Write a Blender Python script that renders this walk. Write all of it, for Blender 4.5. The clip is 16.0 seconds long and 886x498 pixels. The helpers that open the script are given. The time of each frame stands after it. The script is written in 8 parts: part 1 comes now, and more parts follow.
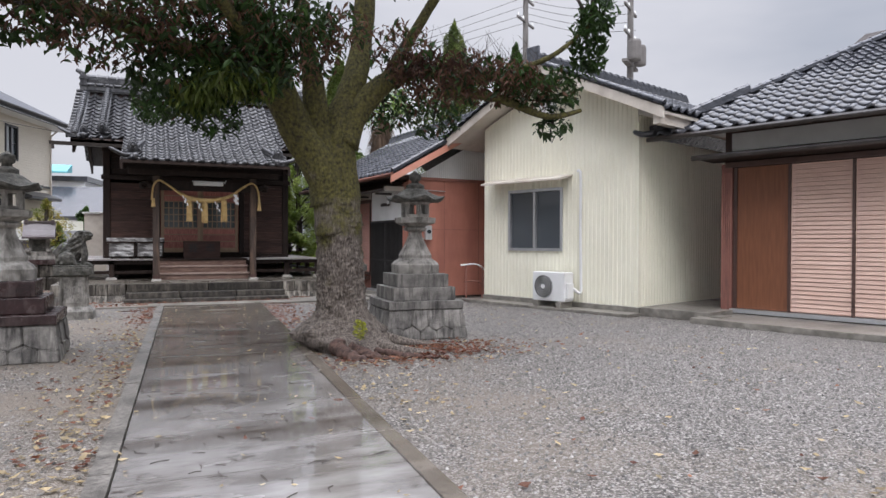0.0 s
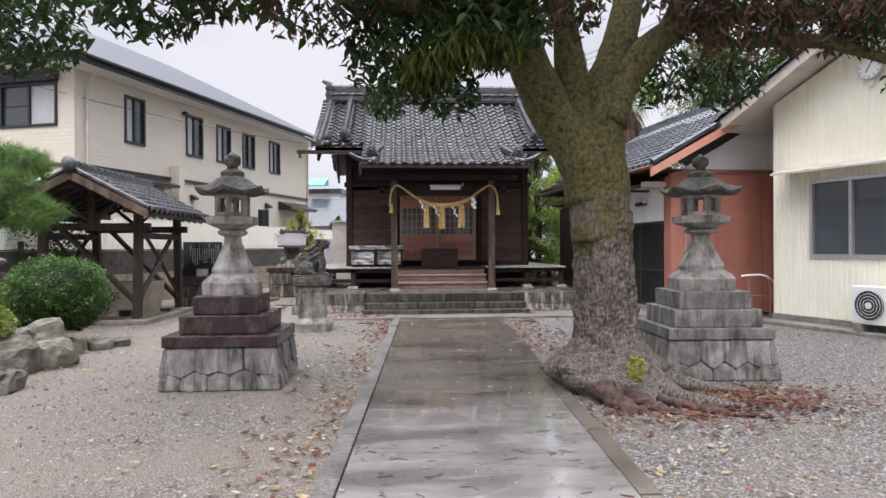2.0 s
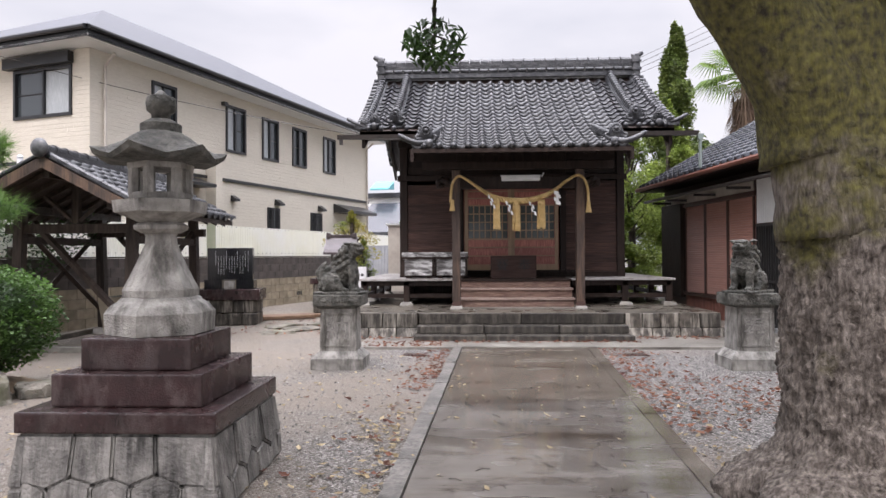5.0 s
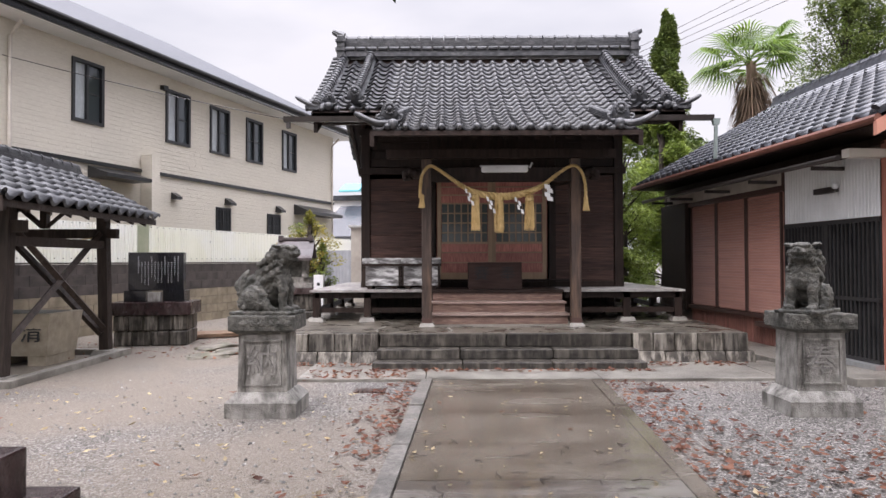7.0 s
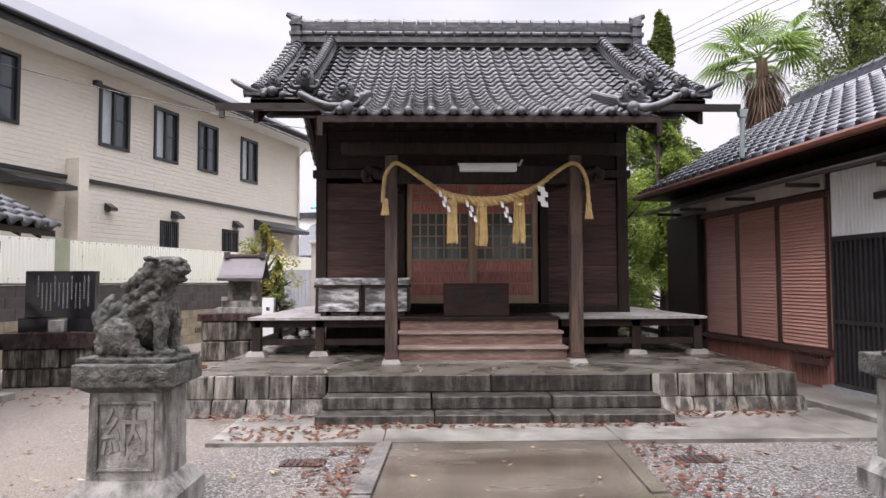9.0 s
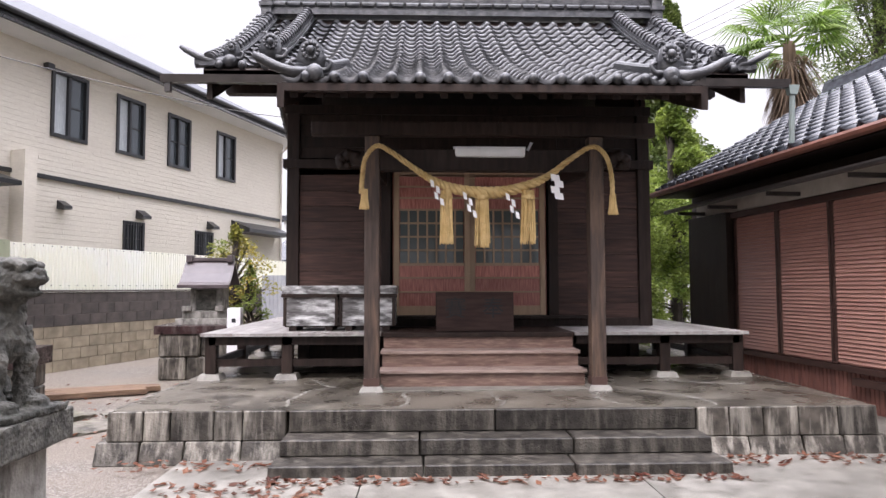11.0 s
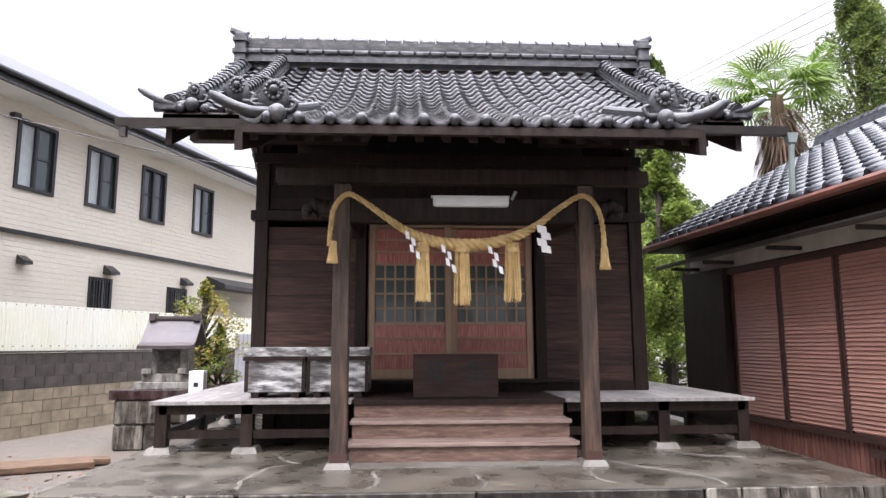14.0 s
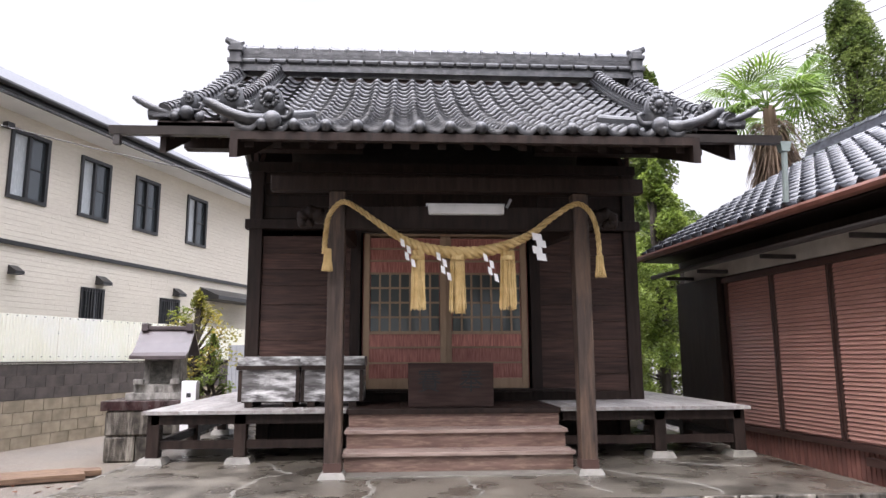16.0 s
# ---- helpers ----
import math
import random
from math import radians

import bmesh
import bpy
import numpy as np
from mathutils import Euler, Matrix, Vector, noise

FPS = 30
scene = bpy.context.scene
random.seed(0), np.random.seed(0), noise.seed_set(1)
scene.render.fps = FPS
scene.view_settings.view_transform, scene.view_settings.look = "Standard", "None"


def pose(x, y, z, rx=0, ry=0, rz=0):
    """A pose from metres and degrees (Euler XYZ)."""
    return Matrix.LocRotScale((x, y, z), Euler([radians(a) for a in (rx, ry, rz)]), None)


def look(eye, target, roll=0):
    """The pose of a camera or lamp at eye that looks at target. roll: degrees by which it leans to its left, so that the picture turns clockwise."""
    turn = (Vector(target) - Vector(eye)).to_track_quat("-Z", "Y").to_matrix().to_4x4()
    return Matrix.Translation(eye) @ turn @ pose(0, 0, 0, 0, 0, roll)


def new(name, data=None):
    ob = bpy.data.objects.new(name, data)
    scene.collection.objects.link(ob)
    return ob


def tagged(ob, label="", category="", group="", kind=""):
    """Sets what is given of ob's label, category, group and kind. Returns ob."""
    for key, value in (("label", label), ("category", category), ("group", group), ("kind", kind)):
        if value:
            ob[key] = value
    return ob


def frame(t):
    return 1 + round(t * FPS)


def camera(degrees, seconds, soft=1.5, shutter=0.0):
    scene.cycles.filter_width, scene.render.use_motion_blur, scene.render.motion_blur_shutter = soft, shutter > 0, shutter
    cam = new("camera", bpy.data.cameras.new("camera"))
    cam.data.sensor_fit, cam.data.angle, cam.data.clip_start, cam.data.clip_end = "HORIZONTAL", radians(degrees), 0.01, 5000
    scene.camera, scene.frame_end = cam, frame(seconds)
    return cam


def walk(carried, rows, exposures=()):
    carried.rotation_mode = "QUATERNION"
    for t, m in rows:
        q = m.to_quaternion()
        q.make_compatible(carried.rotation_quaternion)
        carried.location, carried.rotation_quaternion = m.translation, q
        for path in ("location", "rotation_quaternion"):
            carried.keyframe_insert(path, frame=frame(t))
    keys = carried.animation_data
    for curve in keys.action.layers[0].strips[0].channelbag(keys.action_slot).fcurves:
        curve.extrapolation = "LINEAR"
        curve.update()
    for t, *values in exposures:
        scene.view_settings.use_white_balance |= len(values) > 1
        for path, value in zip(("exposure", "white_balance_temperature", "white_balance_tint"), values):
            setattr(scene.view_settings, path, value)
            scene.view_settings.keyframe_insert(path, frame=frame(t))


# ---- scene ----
cam = camera(67.1, 16.0)
PATH = [
    (0, (-0.142, 0.478, 1.406), (0.659, 2.31, 1.384), 0.2),
    (0.5, (-0.04, 1.003, 1.396), (0.436, 2.946, 1.365), -0.1),
    (1, (0.007, 1.479, 1.397), (0.301, 3.457, 1.354), -0.1),
    (1.5, (0.063, 1.993, 1.424), (0.267, 3.983, 1.389), -0.3),
    (2, (0.085, 2.495, 1.425), (0.216, 4.491, 1.42), -0.3),
    (2.5, (0.153, 3.031, 1.406), (0.21, 5.03, 1.433), -0.4),
    (3, (0.165, 3.569, 1.406), (0.113, 5.568, 1.441), -0.4),
    (3.5, (0.222, 4.089, 1.412), (0.1, 6.085, 1.442), -0.4),
    (4, (0.212, 4.651, 1.413), (0.085, 6.647, 1.439), -0.4),
    (4.2, (0.223, 4.865, 1.395), (0.102, 6.861, 1.417), -0.4),
    (6.3, (0.274, 7.104, 1.43), (0.238, 9.104, 1.449), -0.2),
    (6.5, (0.274, 7.326, 1.427), (0.245, 9.326, 1.453), -0.2),
    (7, (0.279, 7.841, 1.417), (0.268, 9.841, 1.454), -0.2),
    (7.5, (0.334, 8.352, 1.395), (0.349, 10.351, 1.459), -0.2),
    (8, (0.352, 8.854, 1.404), (0.385, 10.852, 1.487), -0.2),
    (8.5, (0.388, 9.359, 1.401), (0.427, 11.356, 1.494), -0.1),
    (9, (0.414, 9.845, 1.414), (0.461, 11.842, 1.513), -0.2),
    (9.2, (0.413, 10.03, 1.411), (0.461, 12.027, 1.511), -0.2),
    (11.5, (0.475, 11.593, 1.464), (0.552, 13.588, 1.58), -0.1),
    (12, (0.494, 11.824, 1.465), (0.579, 13.819, 1.582), -0.1),
    (12.5, (0.534, 11.918, 1.488), (0.623, 13.913, 1.61), -0.2),
    (13, (0.582, 11.927, 1.501), (0.673, 13.92, 1.633), -0.2),
    (13.5, (0.578, 11.906, 1.511), (0.678, 13.894, 1.702), -0.2),
    (14, (0.58, 11.913, 1.501), (0.685, 13.89, 1.784), -0.2),
    (14.5, (0.572, 11.905, 1.501), (0.683, 13.875, 1.831), -0.2),
    (15, (0.563, 11.907, 1.491), (0.679, 13.873, 1.84), -0.3),
    (15.5, (0.564, 11.912, 1.48), (0.684, 13.88, 1.819), -0.3),
    (16, (0.569, 11.932, 1.467), (0.692, 13.903, 1.785), -0.3),
]
EXPOSURES = [(0.0, 0.18, 6300, 15), (2.0, 0.48, 6350, 17), (4.0, 0.6, 6450, 18), (7.0, 0.6, 6500, 19), (9.0, 0.66, 6500, 20), (12.5, 1.04, 6400, 20), (13.5, 1.06, 6400, 19), (14.5, 0.98, 6350, 18), (16.0, 0.94, 6400, 18)]
walk(cam, [(t, look(eye, target, roll)) for t, eye, target, roll in PATH], EXPOSURES)

# ---- sky, light ----
world = bpy.data.worlds.new("overcast_sky")
scene.world = world
world.use_nodes = True
wn, wl = world.node_tree.nodes, world.node_tree.links
wn.clear()
sky = wn.new("ShaderNodeTexSky")
sky.sky_type, sky.sun_disc = "NISHITA", False
sky.sun_elevation, sky.sun_rotation = radians(55), radians(200)
sky_dim = wn.new("ShaderNodeMix")
sky_dim.data_type = "RGBA"
sky_dim.blend_type = "MULTIPLY"
sky_dim.inputs[0].default_value = 1.0
sky_dim.inputs[7].default_value = (0.1, 0.1, 0.1, 1)
wc = wn.new("ShaderNodeTexCoord")
wmap = wn.new("ShaderNodeMapping")
wmap.inputs["Scale"].default_value = (1, 1, 3.0)
cloud = wn.new("ShaderNodeTexNoise")
cloud.inputs["Scale"].default_value = 1.6
cloud.inputs["Detail"].default_value = 5
cramp = wn.new("ShaderNodeValToRGB")
cramp.color_ramp.elements[0].position, cramp.color_ramp.elements[0].color = 0.36, (0.66, 0.70, 0.76, 1)
cramp.color_ramp.elements[1].position, cramp.color_ramp.elements[1].color = 0.64, (0.97, 0.98, 1.0, 1)
wmix = wn.new("ShaderNodeMix")
wmix.data_type = "RGBA"
wmix.inputs[0].default_value = 0.88
bg = wn.new("ShaderNodeBackground")
bg.inputs["Strength"].default_value = 1.0
wout = wn.new("ShaderNodeOutputWorld")
wl.new(wc.outputs["Generated"], wmap.inputs["Vector"])
wl.new(wmap.outputs[0], cloud.inputs["Vector"])
wl.new(cloud.outputs[0], cramp.inputs[0])
wl.new(sky.outputs[0], sky_dim.inputs[6])
wl.new(sky_dim.outputs[2], wmix.inputs[6])
wl.new(cramp.outputs[0], wmix.inputs[7])
# an overcast dome is about three times as bright overhead as at the horizon
wsep = wn.new("ShaderNodeSeparateXYZ")
wl.new(wc.outputs["Generated"], wsep.inputs[0])
wgrad = wn.new("ShaderNodeFloatCurve")
dome = wgrad.mapping.curves[0]
dome.points[0].location, dome.points[1].location = (0.0, 0.112), (1.0, 0.97)
dome.points.new(0.45, 0.122)
dome.points.new(0.6, 0.16)
dome.points.new(0.78, 0.6)
wgrad.mapping.update()
wgain = wn.new("ShaderNodeMath")
wgain.operation = "MULTIPLY"
wgain.inputs[1].default_value = 6.5
wl.new(wsep.outputs[2], wgrad.inputs["Value"])
wl.new(wgrad.outputs[0], wgain.inputs[0])
wl.new(wgain.outputs[0], bg.inputs["Strength"])
wl.new(wmix.outputs[2], bg.inputs["Color"])
wl.new(bg.outputs[0], wout.inputs["Surface"])
sun_data = bpy.data.lights.new("sun", "SUN")
sun_data.energy, sun_data.angle, sun_data.color = 1.5, radians(40), (1.0, 0.97, 0.93)
sun = new("sun", sun_data)
sun.matrix_world = look((-6, -10, 30), (0, 12, 0))

# ---- materials ----
def surf(name, c1, c2, scale=6.0, rough=0.7, bump=0.15, bscale=60.0, stain=None, sscale=1.5, samount=0.5,
         stretch=(1, 1, 1), vary=0.0, metal=0.0, world_space=False, bdist=0.02, rvar=0.1, spec=0.5, detail=4, island=False, sstretch=None):
    """A surface: two colours in cloudy grain, stains on a larger scale, fine relief."""
    m = bpy.data.materials.new(name)
    m.use_nodes = True
    n, l = m.node_tree.nodes, m.node_tree.links
    b = n["Principled BSDF"]
    if world_space:
        src = n.new("ShaderNodeNewGeometry").outputs["Position"]
    else:
        src = n.new("ShaderNodeTexCoord").outputs["Object"]
    mp = n.new("ShaderNodeMapping")
    mp.inputs["Scale"].default_value = stretch
    l.new(src, mp.inputs["Vector"])
    vec = mp.outputs[0]
    if vary and not world_space:
        oi = n.new("ShaderNodeObjectInfo")
        mul = n.new("ShaderNodeMath")
        mul.operation = "MULTIPLY"
        mul.inputs[1].default_value = 37.0
        l.new(oi.outputs["Random"], mul.inputs[0])
        add = n.new("ShaderNodeVectorMath")
        l.new(vec, add.inputs[0])
        l.new(mul.outputs[0], add.inputs[1])
        vec = add.outputs[0]
    g = n.new("ShaderNodeTexNoise")
    g.inputs["Scale"].default_value, g.inputs["Detail"].default_value = scale, detail
    l.new(vec, g.inputs["Vector"])
    r = n.new("ShaderNodeMapRange")
    r.inputs["From Min"].default_value, r.inputs["From Max"].default_value = 0.3, 0.7
    l.new(g.outputs[0], r.inputs["Value"])
    mix = n.new("ShaderNodeMix")
    mix.data_type = "RGBA"
    mix.inputs[6].default_value, mix.inputs[7].default_value = (*c1, 1), (*c2, 1)
    l.new(r.outputs[0], mix.inputs[0])
    col = mix.outputs[2]
    if stain:
        s = n.new("ShaderNodeTexNoise")
        s.inputs["Scale"].default_value, s.inputs["Detail"].default_value = sscale, 6
        s.inputs["Roughness"].default_value = 0.65
        if sstretch:
            sm = n.new("ShaderNodeMapping")
            sm.inputs["Scale"].default_value = sstretch
            l.new(src, sm.inputs["Vector"])
            l.new(sm.outputs[0], s.inputs["Vector"])
        else:
            l.new(vec, s.inputs["Vector"])
        sr = n.new("ShaderNodeMapRange")
        sr.inputs["From Min"].default_value, sr.inputs["From Max"].default_value = 0.46, 0.66
        sr.inputs["To Max"].default_value = samount
        l.new(s.outputs[0], sr.inputs["Value"])
        mix2 = n.new("ShaderNodeMix")
        mix2.data_type = "RGBA"
        mix2.inputs[7].default_value = (*stain, 1)
        l.new(sr.outputs[0], mix2.inputs[0])
        l.new(col, mix2.inputs[6])
        col = mix2.outputs[2]
    if vary:
        if island:
            rnd = n.new("ShaderNodeNewGeometry").outputs["Random Per Island"]
        else:
            rnd = n.new("ShaderNodeObjectInfo").outputs["Random"]
        hs = n.new("ShaderNodeHueSaturation")
        vr = n.new("ShaderNodeMapRange")
        vr.inputs["To Min"].default_value, vr.inputs["To Max"].default_value = 1 - vary, 1 + vary
        l.new(rnd, vr.inputs["Value"])
        l.new(vr.outputs[0], hs.inputs["Value"])
        l.new(col, hs.inputs["Color"])
        col = hs.outputs[0]
    l.new(col, b.inputs["Base Color"])
    rr = n.new("ShaderNodeMapRange")
    rr.inputs["To Min"].default_value, rr.inputs["To Max"].default_value = max(0.03, rough - rvar), min(1, rough + rvar)
    l.new(g.outputs[0], rr.inputs["Value"])
    l.new(rr.outputs[0], b.inputs["Roughness"])
    b.inputs["Metallic"].default_value = metal
    b.inputs["Specular IOR Level"].default_value = spec
    if bump:
        f = n.new("ShaderNodeTexNoise")
        f.inputs["Scale"].default_value, f.inputs["Detail"].default_value = bscale, 3
        l.new(vec, f.inputs["Vector"])
        bp = n.new("ShaderNodeBump")
        bp.inputs["Strength"].default_value, bp.inputs["Distance"].default_value = bump, bdist
        l.new(f.outputs[0], bp.inputs["Height"])
        l.new(bp.outputs[0], b.inputs["Normal"])
    return m


def gravel_material():
    m = bpy.data.materials.new("gravel")
    m.use_nodes = True
    n, l = m.node_tree.nodes, m.node_tree.links
    b = n["Principled BSDF"]
    pos = n.new("ShaderNodeNewGeometry").outputs["Position"]
    v = n.new("ShaderNodeTexVoronoi")
    v.inputs["Scale"].default_value = 72
    l.new(pos, v.inputs["Vector"])
    ramp = n.new("ShaderNodeValToRGB")
    ramp.color_ramp.elements[0].color = (0.038, 0.034, 0.030, 1)
    ramp.color_ramp.elements[1].color = (0.40, 0.375, 0.345, 1)
    mid = ramp.color_ramp.elements.new(0.6)
    mid.color = (0.145, 0.132, 0.118, 1)
    sep = n.new("ShaderNodeSeparateColor")
    l.new(v.outputs["Color"], sep.inputs[0])
    l.new(sep.outputs[0], ramp.inputs[0])
    # sandy bare patches
    s = n.new("ShaderNodeTexNoise")
    s.inputs["Scale"].default_value, s.inputs["Detail"].default_value = 0.55, 6
    l.new(pos, s.inputs["Vector"])
    sx = n.new("ShaderNodeSeparateXYZ")
    l.new(pos, sx.inputs[0])
    side = n.new("ShaderNodeMapRange")
    side.inputs["From Min"].default_value, side.inputs["From Max"].default_value = 6.5, -3.5
    side.inputs["To Min"].default_value, side.inputs["To Max"].default_value = -0.16, 0.21
    l.new(sx.outputs[0], side.inputs["Value"])
    ad = n.new("ShaderNodeMath")
    l.new(s.outputs[0], ad.inputs[0])
    l.new(side.outputs[0], ad.inputs[1])
    sr = n.new("ShaderNodeMapRange")
    sr.inputs["From Min"].default_value, sr.inputs["From Max"].default_value = 0.42, 0.7
    sr.inputs["To Max"].default_value = 0.8
    l.new(ad.outputs[0], sr.inputs["Value"])
    fine = n.new("ShaderNodeTexNoise")
    fine.inputs["Scale"].default_value, fine.inputs["Detail"].default_value = 90, 3
    l.new(pos, fine.inputs["Vector"])
    sand = n.new("ShaderNodeMix")
    sand.data_type = "RGBA"
    sand.inputs[6].default_value, sand.inputs[7].default_value = (0.085, 0.070, 0.055, 1), (0.33, 0.275, 0.215, 1)
    l.new(fine.outputs[0], sand.inputs[0])
    mix = n.new("ShaderNodeMix")
    mix.data_type = "RGBA"
    l.new(sr.outputs[0], mix.inputs[0])
    l.new(ramp.outputs[0], mix.inputs[6])
    l.new(sand.outputs[2], mix.inputs[7])
    l.new(mix.outputs[2], b.inputs["Base Color"])
    b.inputs["Roughness"].default_value = 0.75
    bp = n.new("ShaderNodeBump")
    bp.inputs["Strength"].default_value, bp.inputs["Distance"].default_value = 1.0, 0.016
    l.new(v.outputs["Distance"], bp.inputs["Height"])
    bp.invert = True
    l.new(bp.outputs[0], b.inputs["Normal"])
    return m


def wet_concrete_material(name, c1, c2, silt, dull=0.05):
    m = surf(name, c1, c2, 2.2, 0.3, 0.04, 140, silt, 0.9, 0.9,
             world_space=True, sstretch=(0.45, 1.6, 1))
    n, l = m.node_tree.nodes, m.node_tree.links
    b = n["Principled BSDF"]
    pos = n.new("ShaderNodeNewGeometry").outputs["Position"]
    mp = n.new("ShaderNodeMapping")
    mp.inputs["Scale"].default_value = (0.5, 1.5, 1)
    l.new(pos, mp.inputs["Vector"])
    t = n.new("ShaderNodeTexNoise")
    t.inputs["Scale"].default_value, t.inputs["Detail"].default_value = 1.5, 5
    l.new(mp.outputs[0], t.inputs["Vector"])
    r = n.new("ShaderNodeMapRange")
    r.inputs["From Min"].default_value, r.inputs["From Max"].default_value = 0.4, 0.62
    r.inputs["To Min"].default_value, r.inputs["To Max"].default_value = 0.04, 0.3
    l.new(t.outputs[0], r.inputs["Value"])
    l.new(r.outputs[0], b.inputs["Roughness"])
    b.inputs["Coat Weight"].default_value, b.inputs["Coat Roughness"].default_value, b.inputs["Coat IOR"].default_value = 1.0 - 2 * dull, dull, 1.5
    return m


def glass_material(name, tint=(0.02, 0.025, 0.03), rough=0.03):
    m = bpy.data.materials.new(name)
    m.use_nodes = True
    b = m.node_tree.nodes["Principled BSDF"]
    b.inputs["Base Color"].default_value = (*tint, 1)
    b.inputs["Roughness"].default_value = rough
    b.inputs["Specular IOR Level"].default_value = 0.6
    b.inputs["Coat Weight"].default_value = 0.5
    return m


def leaf_material(name, c1, c2, rough=0.45):
    m = surf(name, c1, c2, 2.0, rough, 0.0, vary=0.45, island=True)
    b = m.node_tree.nodes["Principled BSDF"]
    n, l = m.node_tree.nodes, m.node_tree.links
    tr = n.new("ShaderNodeBsdfTranslucent")
    l.new(b.inputs["Base Color"].links[0].from_socket, tr.inputs["Color"])
    mx = n.new("ShaderNodeMixShader")
    mx.inputs[0].default_value = 0.45
    l.new(b.outputs[0], mx.inputs[1])
    l.new(tr.outputs[0], mx.inputs[2])
    l.new(mx.outputs[0], n["Material Output"].inputs["Surface"])
    return m


def bark_material():
    """Grey flaky bark, mossy higher up the trunk."""
    m = surf("mossy_bark", (0.036, 0.028, 0.023), (0.25, 0.215, 0.185), 30, 0.85, 0.8, 48, (0.035, 0.026, 0.02), 9.0, 0.6, stretch=(1.6, 1.6, 0.5), detail=10, spec=0.3, bdist=0.03)
    n, l = m.node_tree.nodes, m.node_tree.links
    b = n["Principled BSDF"]
    obj = n.new("ShaderNodeTexCoord").outputs["Object"]
    big = n.new("ShaderNodeTexNoise")
    big.inputs["Scale"].default_value, big.inputs["Detail"].default_value = 2.2, 8
    l.new(obj, big.inputs["Vector"])
    sep = n.new("ShaderNodeSeparateXYZ")
    l.new(obj, sep.inputs[0])
    rise = n.new("ShaderNodeMapRange")
    rise.inputs["From Min"].default_value, rise.inputs["From Max"].default_value = 0.6, 2.7
    rise.inputs["To Min"].default_value, rise.inputs["To Max"].default_value = -0.22, 0.26
    l.new(sep.outputs[2], rise.inputs["Value"])
    add = n.new("ShaderNodeMath")
    l.new(big.outputs[0], add.inputs[0])
    l.new(rise.outputs[0], add.inputs[1])
    cut = n.new("ShaderNodeMapRange")
    cut.inputs["From Min"].default_value, cut.inputs["From Max"].default_value = 0.46, 0.6
    cut.inputs["To Max"].default_value = 0.85
    l.new(add.outputs[0], cut.inputs["Value"])
    fine = n.new("ShaderNodeTexNoise")
    fine.inputs["Scale"].default_value, fine.inputs["Detail"].default_value = 24, 8
    l.new(obj, fine.inputs["Vector"])
    crisp = n.new("ShaderNodeMapRange")
    crisp.inputs["From Min"].default_value, crisp.inputs["From Max"].default_value = 0.3, 0.72
    l.new(fine.outputs[0], crisp.inputs["Value"])
    moss = n.new("ShaderNodeMix")
    moss.data_type = "RGBA"
    moss.inputs[6].default_value, moss.inputs[7].default_value = (0.014, 0.012, 0.005, 1), (0.15, 0.14, 0.03, 1)
    l.new(crisp.outputs[0], moss.inputs[0])
    mix = n.new("ShaderNodeMix")
    mix.data_type = "RGBA"
    l.new(cut.outputs[0], mix.inputs[0])
    l.new(b.inputs["Base Color"].links[0].from_socket, mix.inputs[6])
    l.new(moss.outputs[2], mix.inputs[7])
    l.new(mix.outputs[2], b.inputs["Base Color"])
    return m


GRAVEL = gravel_material()
PATHC = wet_concrete_material("wet_concrete", (0.20, 0.19, 0.178), (0.31, 0.295, 0.28), (0.06, 0.047, 0.036))
PATHM = wet_concrete_material("wet_dirty_concrete", (0.16, 0.145, 0.127), (0.25, 0.23, 0.205), (0.058, 0.045, 0.034), 0.12)
PATHB = wet_concrete_material("silt_stained_concrete", (0.115, 0.096, 0.074), (0.19, 0.165, 0.135), (0.06, 0.046, 0.033), 0.22)
CONC = surf("concrete", (0.14, 0.13, 0.11), (0.29, 0.272, 0.238), 7, 0.42, 0.2, 90, (0.07, 0.064, 0.055), 1.1, 0.75, rvar=0.2, world_space=True)
KERBM = surf("kerb_concrete", (0.07, 0.064, 0.055), (0.23, 0.212, 0.187), 30, 0.5, 0.5, 80, (0.035, 0.031, 0.026), 2.4, 0.8, world_space=True)
SLABM = surf("wet_platform_slab", (0.05, 0.042, 0.032), (0.17, 0.15, 0.12), 2.6, 0.3, 0.2, 90, (0.016, 0.013, 0.009), 1.7, 0.95, rvar=0.22, world_space=True)
STONE_W = surf("streaked_stone", (0.015, 0.0125, 0.010), (0.085, 0.074, 0.06), 9, 0.5, 0.45, 45, (0.36, 0.33, 0.28), 3.0, 0.65, vary=0.4, sstretch=(4.0, 4.0, 0.5), spec=0.35)
STEPM = surf("dark_wet_step", (0.012, 0.010, 0.008), (0.052, 0.045, 0.037), 12, 0.45, 0.45, 50, (0.24, 0.215, 0.175), 2.6, 0.38, vary=0.3, sstretch=(4, 4, 0.6), spec=0.35)
STONE_S = surf("rain_stained_stone", (0.10, 0.094, 0.086), (0.29, 0.275, 0.25), 7, 0.65, 0.7, 50, (0.022, 0.020, 0.018), 3.2, 0.9, vary=0.2, sstretch=(3.2, 3.2, 0.45))
STONE_G = surf("grey_stone", (0.19, 0.18, 0.162), (0.40, 0.38, 0.345), 9, 0.75, 0.6, 70, (0.05, 0.046, 0.038), 3.4, 0.85, vary=0.1, sstretch=(2.4, 2.4, 0.7))
STONE_D = surf("dark_brown_stone", (0.015, 0.006, 0.006), (0.040, 0.017, 0.017), 6, 0.25, 0.25, 90, (0.17, 0.14, 0.13), 5.0, 0.28, vary=0.15, sstretch=(2, 2, 0.8))
